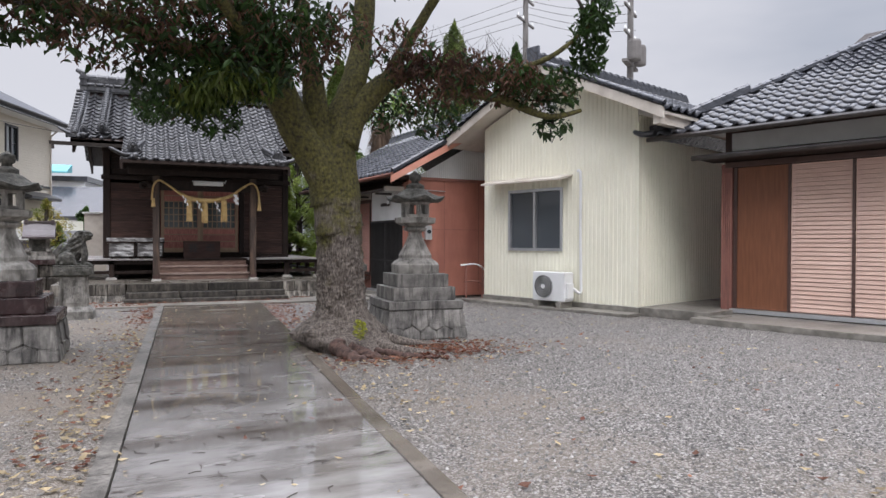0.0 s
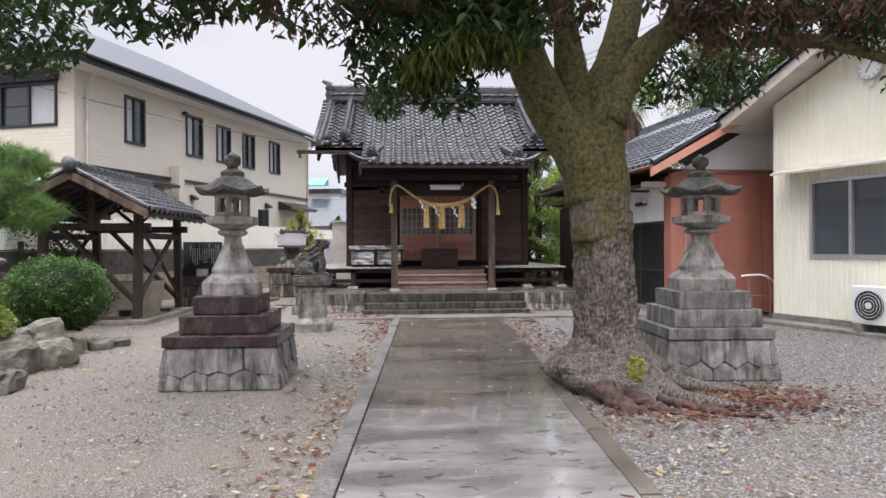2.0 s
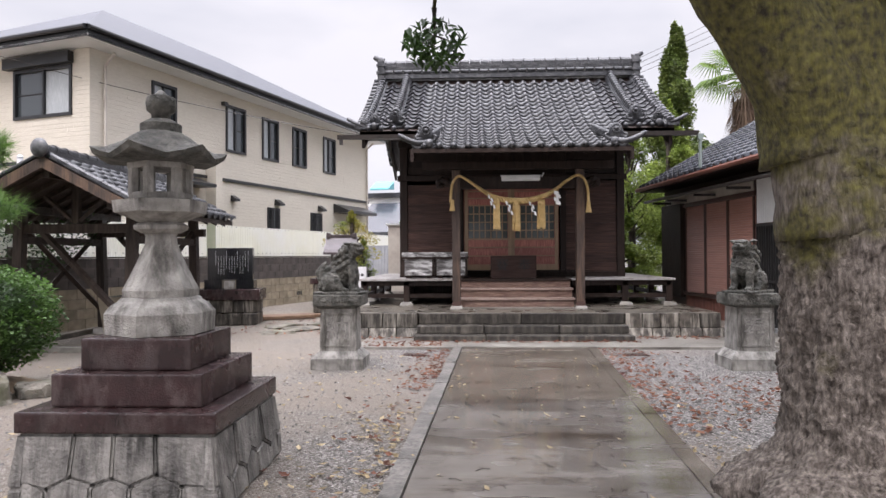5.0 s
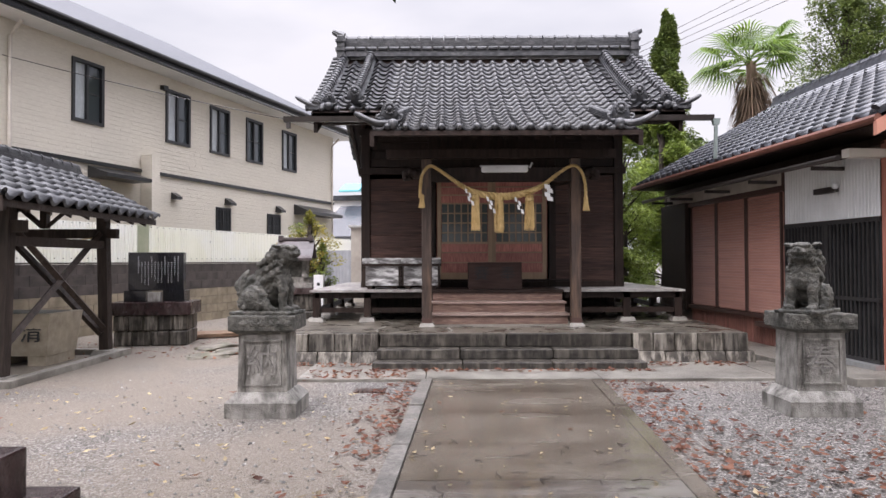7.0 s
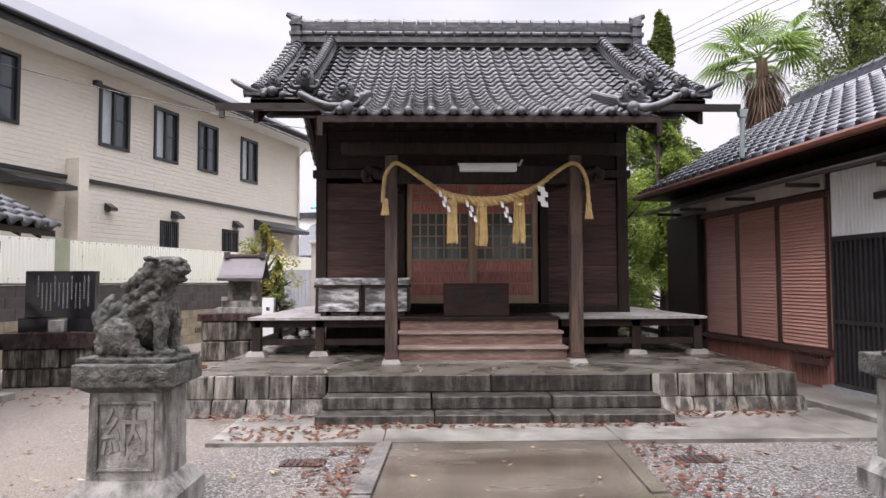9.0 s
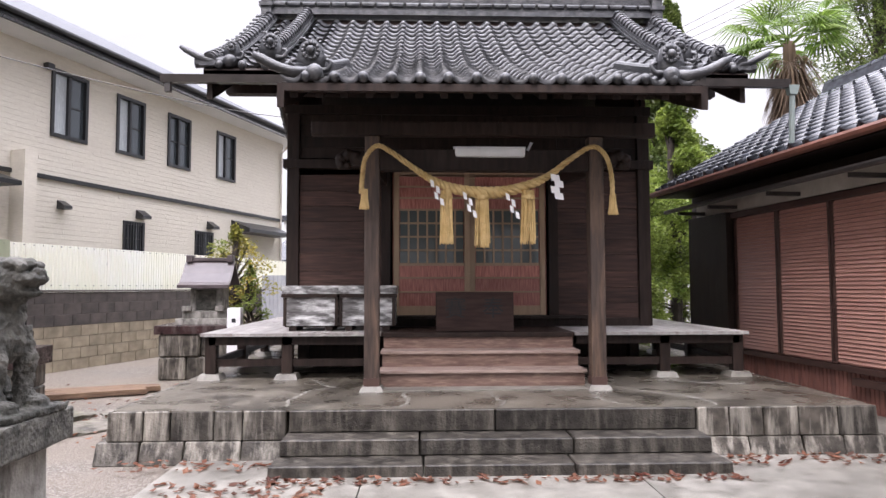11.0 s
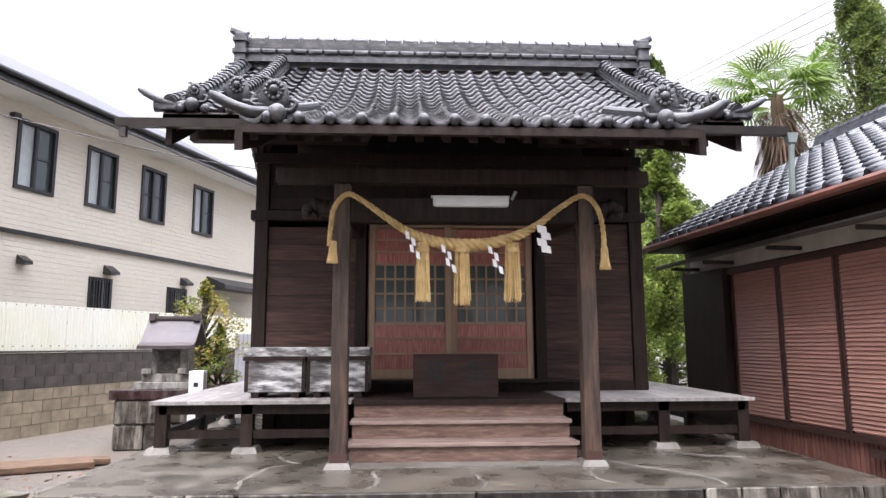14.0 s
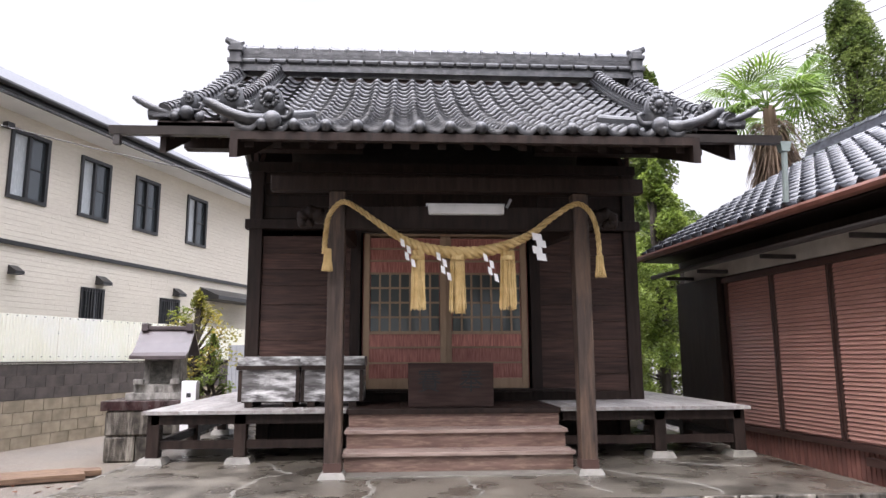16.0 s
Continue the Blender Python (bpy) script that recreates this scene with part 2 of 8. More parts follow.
STONE_K = surf("mossy_stone", (0.030, 0.030, 0.025), (0.16, 0.152, 0.132), 16, 0.8, 0.8, 55, (0.016, 0.017, 0.012), 5.0, 0.8)
GRANITE = surf("black_granite", (0.009, 0.009, 0.011), (0.016, 0.016, 0.018), 80, 0.12, 0.0)
ROCKM = surf("garden_rock", (0.06, 0.055, 0.045), (0.23, 0.205, 0.17), 7, 0.8, 0.9, 26, (0.06, 0.065, 0.025), 3.0, 0.7, vary=0.2)
TILE = surf("roof_tile", (0.012, 0.0125, 0.0145), (0.036, 0.037, 0.042), 9, 0.33, 0.3, 90, (0.15, 0.15, 0.148), 4.5, 0.4, vary=0.55, spec=0.6)
TILEB = surf("roof_tile_blue", (0.022, 0.024, 0.031), (0.05, 0.054, 0.065), 9, 0.2, 0.1, 120, (0.11, 0.11, 0.115), 3.5, 0.3, vary=0.35, spec=0.7)
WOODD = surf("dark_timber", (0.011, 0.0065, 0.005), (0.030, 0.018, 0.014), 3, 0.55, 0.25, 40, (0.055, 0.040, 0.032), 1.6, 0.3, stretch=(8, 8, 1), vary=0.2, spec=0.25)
PAVW = surf("weathered_pavilion_timber", (0.020, 0.014, 0.011), (0.055, 0.039, 0.032), 3, 0.55, 0.25, 40, (0.11, 0.085, 0.072), 1.6, 0.4, stretch=(8, 8, 1), vary=0.2, spec=0.3)
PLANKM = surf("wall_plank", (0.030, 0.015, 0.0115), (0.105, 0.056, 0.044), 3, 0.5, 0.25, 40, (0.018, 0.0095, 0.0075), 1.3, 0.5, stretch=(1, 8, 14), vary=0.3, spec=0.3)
WOODR = surf("red_brown_timber", (0.12, 0.07, 0.055), (0.22, 0.135, 0.108), 3, 0.42, 0.2, 40, (0.42, 0.30, 0.22), 5.5, 0.55, stretch=(1, 8, 8), sstretch=(1.2, 6, 9), vary=0.12)
# Paler than the risers: wear, plus sky reflection put into the colour.
WOODT = surf("worn_lit_tread", (0.30, 0.215, 0.18), (0.48, 0.37, 0.32), 3, 0.3, 0.2, 40, (0.16, 0.105, 0.085), 2.2, 0.6, stretch=(1, 8, 8), vary=0.1)
WOODG = surf("grey_weathered_board", (0.26, 0.245, 0.23), (0.42, 0.40, 0.385), 3, 0.5, 0.25, 50, (0.15, 0.12, 0.105), 1.3, 0.6, stretch=(9, 1, 9), vary=0.16)
POSTM = surf("weathered_post", (0.028, 0.018, 0.014), (0.085, 0.058, 0.045), 3, 0.55, 0.4, 40, (0.26, 0.16, 0.10), 1.4, 0.5, stretch=(14, 14, 1), sstretch=(6, 6, 0.8))
CEDAR = surf("red_cedar_panel", (0.26, 0.075, 0.058), (0.56, 0.24, 0.19), 5, 0.45, 0.15, 60, stretch=(16, 16, 1.2), vary=0.18)
DOORFR = surf("door_frame_wood", (0.30, 0.205, 0.13), (0.46, 0.33, 0.215), 3, 0.5, 0.2, 50, (0.2, 0.13, 0.08), 3, 0.5, stretch=(9, 9, 1), vary=0.15)
CHESTM = surf("peeling_painted_chest", (0.045, 0.04, 0.038), (0.22, 0.215, 0.21), 7, 0.6, 0.5, 60, (0.80, 0.80, 0.79), 5.0, 1.0, sstretch=(0.7, 1, 2.6), stretch=(0.5, 1, 3))
BOXM = surf("brown_box_board", (0.036, 0.020, 0.017), (0.08, 0.048, 0.041), 3, 0.6, 0.25, 40, (0.11, 0.075, 0.065), 1.6, 0.3, stretch=(1, 8, 8), spec=0.2)
TANB = surf("tan_stained_block", (0.19, 0.155, 0.105), (0.33, 0.275, 0.195), 4, 0.8, 0.3, 80, (0.085, 0.072, 0.05), 0.9, 0.75, vary=0.12, sstretch=(0.5, 0.5, 1.6))
STRAW = surf("rice_straw", (0.50, 0.34, 0.13), (0.72, 0.54, 0.26), 10, 0.7, 0.5, 120, (0.36, 0.22, 0.08), 6, 0.4)
PAPER = surf("white_paper", (0.75, 0.75, 0.75), (0.84, 0.84, 0.85), 8, 0.7, 0.0)
DGLASS = glass_material("frosted_green_glass", (0.045, 0.062, 0.06), 0.35)
WGLASS = glass_material("window_glass", (0.05, 0.06, 0.065), 0.04)
CURTAIN = surf("curtain_behind_glass", (0.40, 0.43, 0.44), (0.52, 0.55, 0.56), 12, 0.25, 0.1, 30, stretch=(8, 8, 0.6), spec=0.8)
FRAMEB = surf("black_frame", (0.014, 0.014, 0.015), (0.022, 0.022, 0.023), 20, 0.35, 0.0)
ALU = surf("aluminium", (0.5, 0.51, 0.52), (0.62, 0.63, 0.64), 20, 0.35, 0.0, metal=0.7)
SIDING = surf("beige_siding", (0.60, 0.55, 0.46), (0.67, 0.62, 0.525), 10, 0.65, 0.3, 26, (0.54, 0.49, 0.41), 0.8, 0.3, world_space=True, stretch=(1, 1, 4))
CREAM = surf("cream_steel_siding", (0.79, 0.77, 0.625), (0.84, 0.82, 0.68), 1.5, 0.45, 0.03, 40, (0.70, 0.68, 0.55), 0.9, 0.3, world_space=True)
WHITEM = surf("white_metal_panel", (0.70, 0.71, 0.70), (0.78, 0.78, 0.77), 2, 0.45, 0.03, 40, (0.6, 0.6, 0.56), 1.5, 0.4)
FENCEW = surf("cream_corrugated_fence", (0.76, 0.75, 0.62), (0.82, 0.81, 0.70), 1.2, 0.5, 0.05, 40, (0.82, 0.82, 0.8), 0.5, 0.8, world_space=True)
BLOCKM = surf("dark_concrete_block", (0.036, 0.029, 0.026), (0.085, 0.07, 0.062), 4, 0.75, 0.3, 80, (0.16, 0.135, 0.10), 0.9, 0.6, vary=0.12, sstretch=(0.5, 0.5, 1.6))
REDW = surf("red_painted_board", (0.36, 0.145, 0.10), (0.43, 0.18, 0.13), 2, 0.55, 0.08, 60, (0.25, 0.095, 0.07), 1.2, 0.6, sstretch=(1.5, 1.5, 0.3))
REDB = surf("red_brown_batten", (0.20, 0.085, 0.065), (0.30, 0.13, 0.10), 4, 0.6, 0.15, 60, (0.12, 0.06, 0.05), 1.5, 0.5, vary=0.15)
SHUTM = surf("pink_brown_shutter", (0.46, 0.245, 0.195), (0.54, 0.30, 0.24), 2, 0.4, 0.03, 50, (0.38, 0.2, 0.16), 1.2, 0.3, vary=0.06)
SHUTL = surf("pale_pink_shutter", (0.62, 0.42, 0.34), (0.70, 0.50, 0.41), 2, 0.4, 0.03, 50, vary=0.03)
DOORB = surf("brown_door_panel", (0.16, 0.06, 0.028), (0.22, 0.085, 0.04), 3, 0.45, 0.1, 60, stretch=(9, 9, 0.8))
BROWNF = surf("brown_metal_frame", (0.06, 0.032, 0.026), (0.09, 0.05, 0.04), 8, 0.4, 0.0)
LATTICE = surf("dark_lattice", (0.022, 0.021, 0.021), (0.04, 0.038, 0.037), 8, 0.4, 0.0)
BARGE = surf("painted_bargeboard", (0.50, 0.46, 0.40), (0.62, 0.57, 0.50), 3, 0.6, 0.15, 50, (0.33, 0.27, 0.22), 1.6, 0.5)
SALMON = surf("salmon_bargeboard", (0.46, 0.20, 0.14), (0.54, 0.26, 0.19), 3, 0.55, 0.1, 50)
PLASTER = surf("white_plaster", (0.72, 0.72, 0.71), (0.80, 0.80, 0.79), 2, 0.7, 0.1, 60, (0.6, 0.6, 0.58), 1.2, 0.4)
GUTTER = surf("dark_gutter", (0.03, 0.026, 0.024), (0.055, 0.046, 0.042), 6, 0.35, 0.0)
RUST = surf("rusty_gutter", (0.12, 0.045, 0.03), (0.19, 0.075, 0.05), 6, 0.5, 0.2)
VERD = surf("grey_green_pipe", (0.20, 0.25, 0.24), (0.29, 0.34, 0.32), 6, 0.5, 0.1)
SOLAR = surf("blue_grey_slate", (0.07, 0.073, 0.085), (0.11, 0.115, 0.13), 4, 0.5, 0.05, 50, spec=0.3)
LAMPW = surf("white_lamp_cover", (0.72, 0.73, 0.72), (0.8, 0.8, 0.8), 6, 0.3, 0.0)
BARK = bark_material()
BARKD = surf("dark_bark", (0.02, 0.015, 0.012), (0.07, 0.054, 0.044), 9, 0.85, 0.9, 34, stretch=(1.5, 1.5, 0.5))
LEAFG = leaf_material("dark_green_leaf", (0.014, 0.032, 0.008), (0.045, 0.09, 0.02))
LEAFY = leaf_material("fresh_green_leaf", (0.30, 0.34, 0.03), (0.52, 0.50, 0.06))
LEAFB = leaf_material("withered_leaf", (0.055, 0.026, 0.017), (0.16, 0.085, 0.055), 0.7)
LEAFBUSH = leaf_material("bush_leaf", (0.022, 0.055, 0.012), (0.10, 0.19, 0.04))
LEAFHEDGE = leaf_material("evergreen_leaf", (0.085, 0.135, 0.022), (0.30, 0.37, 0.08))
NEEDLE = leaf_material("pine_needle", (0.05, 0.11, 0.025), (0.17, 0.28, 0.07))
CONIFER = leaf_material("conifer_leaf", (0.05, 0.085, 0.02), (0.19, 0.235, 0.06))
PALMG = leaf_material("palm_leaf", (0.09, 0.17, 0.025), (0.22, 0.32, 0.06))
PALMD = leaf_material("dead_palm_leaf", (0.16, 0.11, 0.075), (0.28, 0.20, 0.14), 0.8)
LEAFF = leaf_material("yellow_green_frond", (0.06, 0.09, 0.015), (0.16, 0.20, 0.035))
MAPLE = leaf_material("autumn_leaf", (0.15, 0.20, 0.03), (0.38, 0.29, 0.06))
LITTER = leaf_material("leaf_litter", (0.10, 0.030, 0.018), (0.26, 0.12, 0.07), 0.6)
LITTERP = leaf_material("pale_fallen_leaf", (0.30, 0.22, 0.11), (0.46, 0.38, 0.24), 0.5)
PEBBLE = surf("pebbles", (0.075, 0.07, 0.064), (0.30, 0.285, 0.265), 20, 0.65, 0.0, vary=0.6, island=True)
INK = surf("faded_black_ink", (0.012, 0.014, 0.016), (0.02, 0.022, 0.025), 9, 0.6, 0.0)
CARVED = surf("pale_carved_letters", (0.20, 0.19, 0.175), (0.33, 0.315, 0.29), 12, 0.8, 0.3, 40, (0.08, 0.075, 0.07), 9, 0.8)
ENGRAVE = surf("engraved_white", (0.42, 0.43, 0.44), (0.5, 0.5, 0.5), 9, 0.7, 0.0)
BLUES = surf("blue_sign_face", (0.03, 0.10, 0.42), (0.04, 0.13, 0.48), 3, 0.4, 0.0)
TURQ = surf("turquoise_sheet", (0.10, 0.36, 0.40), (0.14, 0.42, 0.46), 3, 0.5, 0.0)
POLEM = surf("concrete_pole", (0.13, 0.12, 0.115), (0.19, 0.18, 0.17), 3, 0.7, 0.1)
BROWNROOF = surf("copper_brown_roof", (0.055, 0.042, 0.043), (0.095, 0.075, 0.076), 4, 0.35, 0.03, 50)
REDEARTH = surf("red_earth_bark", (0.035, 0.02, 0.016), (0.15, 0.09, 0.072), 16, 0.9, 1.0, 36, (0.02, 0.013, 0.01), 7, 0.6, detail=8)


# ---- building helpers ----
def thing(name, at, rz=0.0, label="", category="", group="", kind=""):
    ob = new(name)
    ob.matrix_basis = pose(*at, 0, 0, rz)
    ob.empty_display_size = 0.2
    return tagged(ob, label, category, group, kind)


def mesh_from(bm, name, material, smooth=False):
    me = bpy.data.meshes.new(name)
    bmesh.ops.recalc_face_normals(bm, faces=bm.faces)
    bm.to_mesh(me)
    bm.free()
    me.materials.append(material)
    if smooth:
        me.polygons.foreach_set("use_smooth", [True] * len(me.polygons))
    return me


def part(name, bm, material, parent, label="", smooth=False, kind=""):
    ob = new(name, mesh_from(bm, name, material, smooth))
    ob.parent = parent
    return tagged(ob, label, kind=kind)


def solo(name, bm, material, label="", category="", group="", kind="", smooth=False, at=None):
    ob = new(name, mesh_from(bm, name, material, smooth))
    if at is not None:
        ob.matrix_basis = at
    return tagged(ob, label, category, group, kind)


def piece(name, me, parent, m):
    ob = new(name, me)
    ob.parent = parent
    ob.matrix_basis = m
    return ob


def box(x0, x1, y0, y1, z0, z1, bm=None, bevel=0.0):
    own = bm is None
    b = bmesh.new() if own or bevel else bm
    vs = [b.verts.new(p) for p in ((x0, y0, z0), (x1, y0, z0), (x1, y1, z0), (x0, y1, z0), (x0, y0, z1), (x1, y0, z1), (x1, y1, z1), (x0, y1, z1))]
    for f in ((3, 2, 1, 0), (4, 5, 6, 7), (0, 1, 5, 4), (1, 2, 6, 5), (2, 3, 7, 6), (3, 0, 4, 7)):
        b.faces.new([vs[i] for i in f])
    if bevel:
        bmesh.ops.bevel(b, geom=b.edges[:], offset=bevel, segments=2, affect="EDGES", profile=0.6)
        if not own:
            tmp = bpy.data.meshes.new("tmp")
            b.to_mesh(tmp)
            b.free()
            bm.from_mesh(tmp)
            bpy.data.meshes.remove(tmp)
            return bm
    return b if own else bm


def hull(ring_a, ring_b, bm=None, caps=True):
    """A solid between two rings of as many points."""
    bm = bm or bmesh.new()
    a, b = [bm.verts.new(p) for p in ring_a], [bm.verts.new(p) for p in ring_b]
    k = len(a)
    for i in range(k):
        bm.faces.new((a[i], a[(i + 1) % k], b[(i + 1) % k], b[i]))
    if caps:
        bm.faces.new(a[::-1])
        bm.faces.new(b)
    return bm


def taper(w0, d0, z0, w1, d1, z1, cx=0.0, cy=0.0, bm=None):
    q = lambda w, d, z: [(cx - w / 2, cy - d / 2, z), (cx + w / 2, cy - d / 2, z), (cx + w / 2, cy + d / 2, z), (cx - w / 2, cy + d / 2, z)]
    return hull(q(w0, d0, z0), q(w1, d1, z1), bm)


def prism(poly, axis, a, b, bm=None):
    """Extrudes a polygon of the two other axes along axis from a to b."""
    put = {"x": lambda p, v: (v, p[0], p[1]), "y": lambda p, v: (p[0], v, p[1]), "z": lambda p, v: (p[0], p[1], v)}[axis]
    return hull([put(p, a) for p in poly], [put(p, b) for p in poly], bm)


def lathe(profile, n=16, bm=None, cx=0.0, cy=0.0, turn=0.0):
    bm = bm or bmesh.new()
    rings = []
    for r, z in profile:
        rings.append([bm.verts.new((cx + r * math.cos(turn + 2 * math.pi * i / n), cy + r * math.sin(turn + 2 * math.pi * i / n), z)) for i in range(n)])
    for a, b in zip(rings, rings[1:]):
        for i in range(n):
            bm.faces.new((a[i], a[(i + 1) % n], b[(i + 1) % n], b[i]))
    bm.faces.new(rings[0][::-1])
    bm.faces.new(rings[-1])
    return bm


def tube(points, radii, n=8, bm=None, rough=0.0, twist=0.0):
    bm = bm or bmesh.new()
    pts = [Vector(p) for p in points]
    if isinstance(radii, (int, float)):
        radii = [radii] * len(pts)
    rings, up = [], Vector((0.13, 0.31, 0.94)).normalized()
    for i, p in enumerate(pts):
        d = (pts[min(i + 1, len(pts) - 1)] - pts[max(i - 1, 0)]).normalized()
        s = d.cross(up)
        if s.length < 0.05:
            s = d.cross(Vector((1, 0, 0)))
        s.normalize()
        u = s.cross(d).normalized()
        up = u
        ring = []
        for k in range(n):
            a = 2 * math.pi * k / n + twist * i
            r = radii[i]
            v = s * math.cos(a) + u * math.sin(a)
            if rough:
                r *= 1 + rough * noise.noise((p + v * radii[i]) * 2.3) + rough * 0.5 * noise.noise((p + v * radii[i]) * 7)
            ring.append(bm.verts.new(p + v * r))
        rings.append(ring)
    for a, b in zip(rings, rings[1:]):
        for k in range(n):
            bm.faces.new((a[k], a[(k + 1) % n], b[(k + 1) % n], b[k]))
    bm.faces.new(rings[0][::-1])
    bm.faces.new(rings[-1])
    return bm


def curve_points(ctrl, n):
    """A smooth line through control points."""
    c = [Vector(p) for p in ctrl]
    out = []
    for i in range(n):
        t = i / (n - 1) * (len(c) - 1)
        k = min(int(t), len(c) - 2)
        f = t - k
        p0, p1, p2, p3 = c[max(k - 1, 0)], c[k], c[k + 1], c[min(k + 2, len(c) - 1)]
        out.append(0.5 * ((2 * p1) + (p2 - p0) * f + (2 * p0 - 5 * p1 + 4 * p2 - p3) * f * f + (3 * p1 - p0 - 3 * p2 + p3) * f ** 3))
    return out


def ball(c, r, bm=None, seg=10, squash=(1, 1, 1)):
    bm = bm or bmesh.new()
    m = Matrix.Translation(c) @ Matrix.Diagonal((r * squash[0], r * squash[1], r * squash[2], 1))
    bmesh.ops.create_uvsphere(bm, u_segments=seg, v_segments=max(4, seg // 2 + 1), radius=1, matrix=m)
    return bm


def rock(name, at, size, seed, label, category="rock", group="garden rocks", material=None):
    rnd = random.Random(seed)
    bm = bmesh.new()
    bmesh.ops.create_icosphere(bm, subdivisions=3, radius=1)
    off = Vector((rnd.uniform(0, 50), rnd.uniform(0, 50), 0))
    for v in bm.verts:
        p = v.co.copy()
        k = 1 + 0.5 * noise.noise(p * 1.2 + off) + 0.26 * noise.noise(p * 2.9 + off) + 0.09 * noise.noise(p * 8 + off)
        q = Vector((p.x, p.y, p.z)) * k
        for ax in range(3):
            q[ax] = math.copysign(abs(q[ax]) ** 0.62, q[ax])
        v.co = Vector((q.x * size[0], q.y * size[1], max(q.z * size[2], -0.35 * size[2])))
    return solo(name, bm, material or ROCKM, label, category, group, smooth=False, at=pose(at[0], at[1], at[2] + 0.3 * size[2], 0, 0, rnd.uniform(0, 360)))


def text_mesh(body, size, depth, material, name, parent, m, label=""):
    cu = bpy.data.curves.new(name, "FONT")
    cu.body, cu.size, cu.extrude, cu.align_x, cu.align_y = body, size, depth, "CENTER", "CENTER"
    tmp = new("tmp_text", cu)
    dg = bpy.context.evaluated_depsgraph_get()
    me = bpy.data.meshes.new_from_object(tmp.evaluated_get(dg))
    bpy.data.objects.remove(tmp)
    me.materials.clear()
    me.materials.append(material)
    ob = new(name, me)
    ob.parent = parent
    ob.matrix_basis = m
    return tagged(ob, label)


def corrugated(u0, u1, pitch, depth, bottom, top, hole=None, bm=None):
    """An upright ribbed sheet in the plane y = 0 along x, ribs towards -y. bottom, top: functions of u; hole: (u0, u1, z0, z1)."""
    bm = bm or bmesh.new()
    us = []
    k = 0
    u = u0
    while u < u1 - 1e-6:
        for du, d in ((0, 0), (0.3, 0), (0.42, depth), (0.88, depth), (1.0, 0)):
            if u + du * pitch <= u1 + 1e-6:
                us.append((u + du * pitch, d))
        u += pitch
    for (a, da), (b, db) in zip(us, us[1:]):
        if b - a < 1e-6:
            continue
        spans = [(bottom(a), bottom(b), top(a), top(b))]
        if hole and a >= hole[0] - pitch / 2 and b <= hole[1] + pitch / 2:
            spans = [(bottom(a), bottom(b), hole[2], hole[2]), (hole[3], hole[3], top(a), top(b))]
        for za, zb, ta, tb in spans:
            vs = [bm.verts.new(p) for p in ((a, -da, za), (b, -db, zb), (b, -db, tb), (a, -da, ta))]
            bm.faces.new(vs)
    return bm


# ---- roof tiles ----
TILE_SHAPE = ((0.0, 0.020), (0.1, -0.004), (0.28, -0.028), (0.48, -0.030), (0.62, -0.010), (0.74, 0.026), (0.87, 0.046), (1.0, 0.032), (1.05, 0.010))


def tile_mesh(name, w, l, material, lift=0.034):
    """One pantile: x across from 0 to w, y up the slope from 0 to l, its lower end raised over the tile below."""
    bm = bmesh.new()
    lo, hi, lip = [], [], []
    for s, z in TILE_SHAPE:
        z = z * w / 0.27
        lo.append(bm.verts.new((s * w, 0, z + lift)))
        hi.append(bm.verts.new((s * w, l * 1.12, z)))
        lip.append(bm.verts.new((s * w, 0.004, z + lift - 0.045)))
    for i in range(len(lo) - 1):
        bm.faces.new((lo[i], lo[i + 1], hi[i + 1], hi[i]))
        bm.faces.new((lip[i], lip[i + 1], lo[i + 1], lo[i]))
    me = mesh_from(bm, name, material)
    me.polygons.foreach_set("use_smooth", [True] * len(me.polygons))
    return me


def joined(name, items, parent, label="", kind="stuff"):
    """One mesh from many (mesh, matrix) pairs that share a material."""
    verts, faces, count = [], [], 0
    for me, m in items:
        co = np.empty(len(me.vertices) * 3)
        me.vertices.foreach_get("co", co)
        co = co.reshape(-1, 3)
        mm = np.array(m)
        verts.append(co @ mm[:3, :3].T + mm[:3, 3])
        faces += [tuple(i + count for i in p.vertices) for p in me.polygons]
        count += len(co)
    out = bpy.data.meshes.new(name)
    out.from_pydata(np.concatenate(verts).tolist(), [], faces)
    out.materials.append(items[0][0].materials[0])
    ob = new(name, out)
    ob.parent = parent
    return tagged(ob, label, kind=kind)


def slope_frame(x, y, z, rise_angle, rz=0.0):
    """A frame on a slope that rises along local y by the angle; rz turns it in plan."""
    return pose(x, y, z, 0, 0, rz) @ pose(0, 0, 0, rise_angle, 0, 0)

# ---- ground and path ----
bm = bmesh.new()
rim = [bm.verts.new((900 * math.cos(a * math.pi / 16), 900 * math.sin(a * math.pi / 16), 0)) for a in range(32)]
bm.faces.new(rim)
solo("ground", bm, GRAVEL, "grey gravel yard with sandy bare patches", "ground", kind="structure")


def path_left(y):
    return -0.01 - (16.08 - y) * 0.042


def path_right(y):
    return 2.10 - (16.08 - y) * 0.056


pav = thing("pavement_path", (0, 0, 0), 0, "wet concrete approach path with narrow kerb strips", "path", kind="structure")
rnd = random.Random(4)
joints = [-6.0, -2.9, 0.9, 4.6, 8.3, 12.1, 15.69]
for y0, y1 in zip(joints, joints[1:]):
    a, b = y0 + 0.006, y1 - 0.006
    e = 0.122
    part("slab", hull([(path_left(a) + 0.144, a, -0.05), (path_right(a) - e, a, -0.05), (path_right(b) - e, b, -0.05), (path_left(b) + 0.144, b, -0.05)],
                      [(path_left(a) + 0.144, a, 0.03), (path_right(a) - e, a, 0.03), (path_right(b) - e, b, 0.03), (path_left(b) + 0.144, b, 0.03)]), PATHB if y0 > 12 else PATHM if y0 > 8 else PATHC, pav)
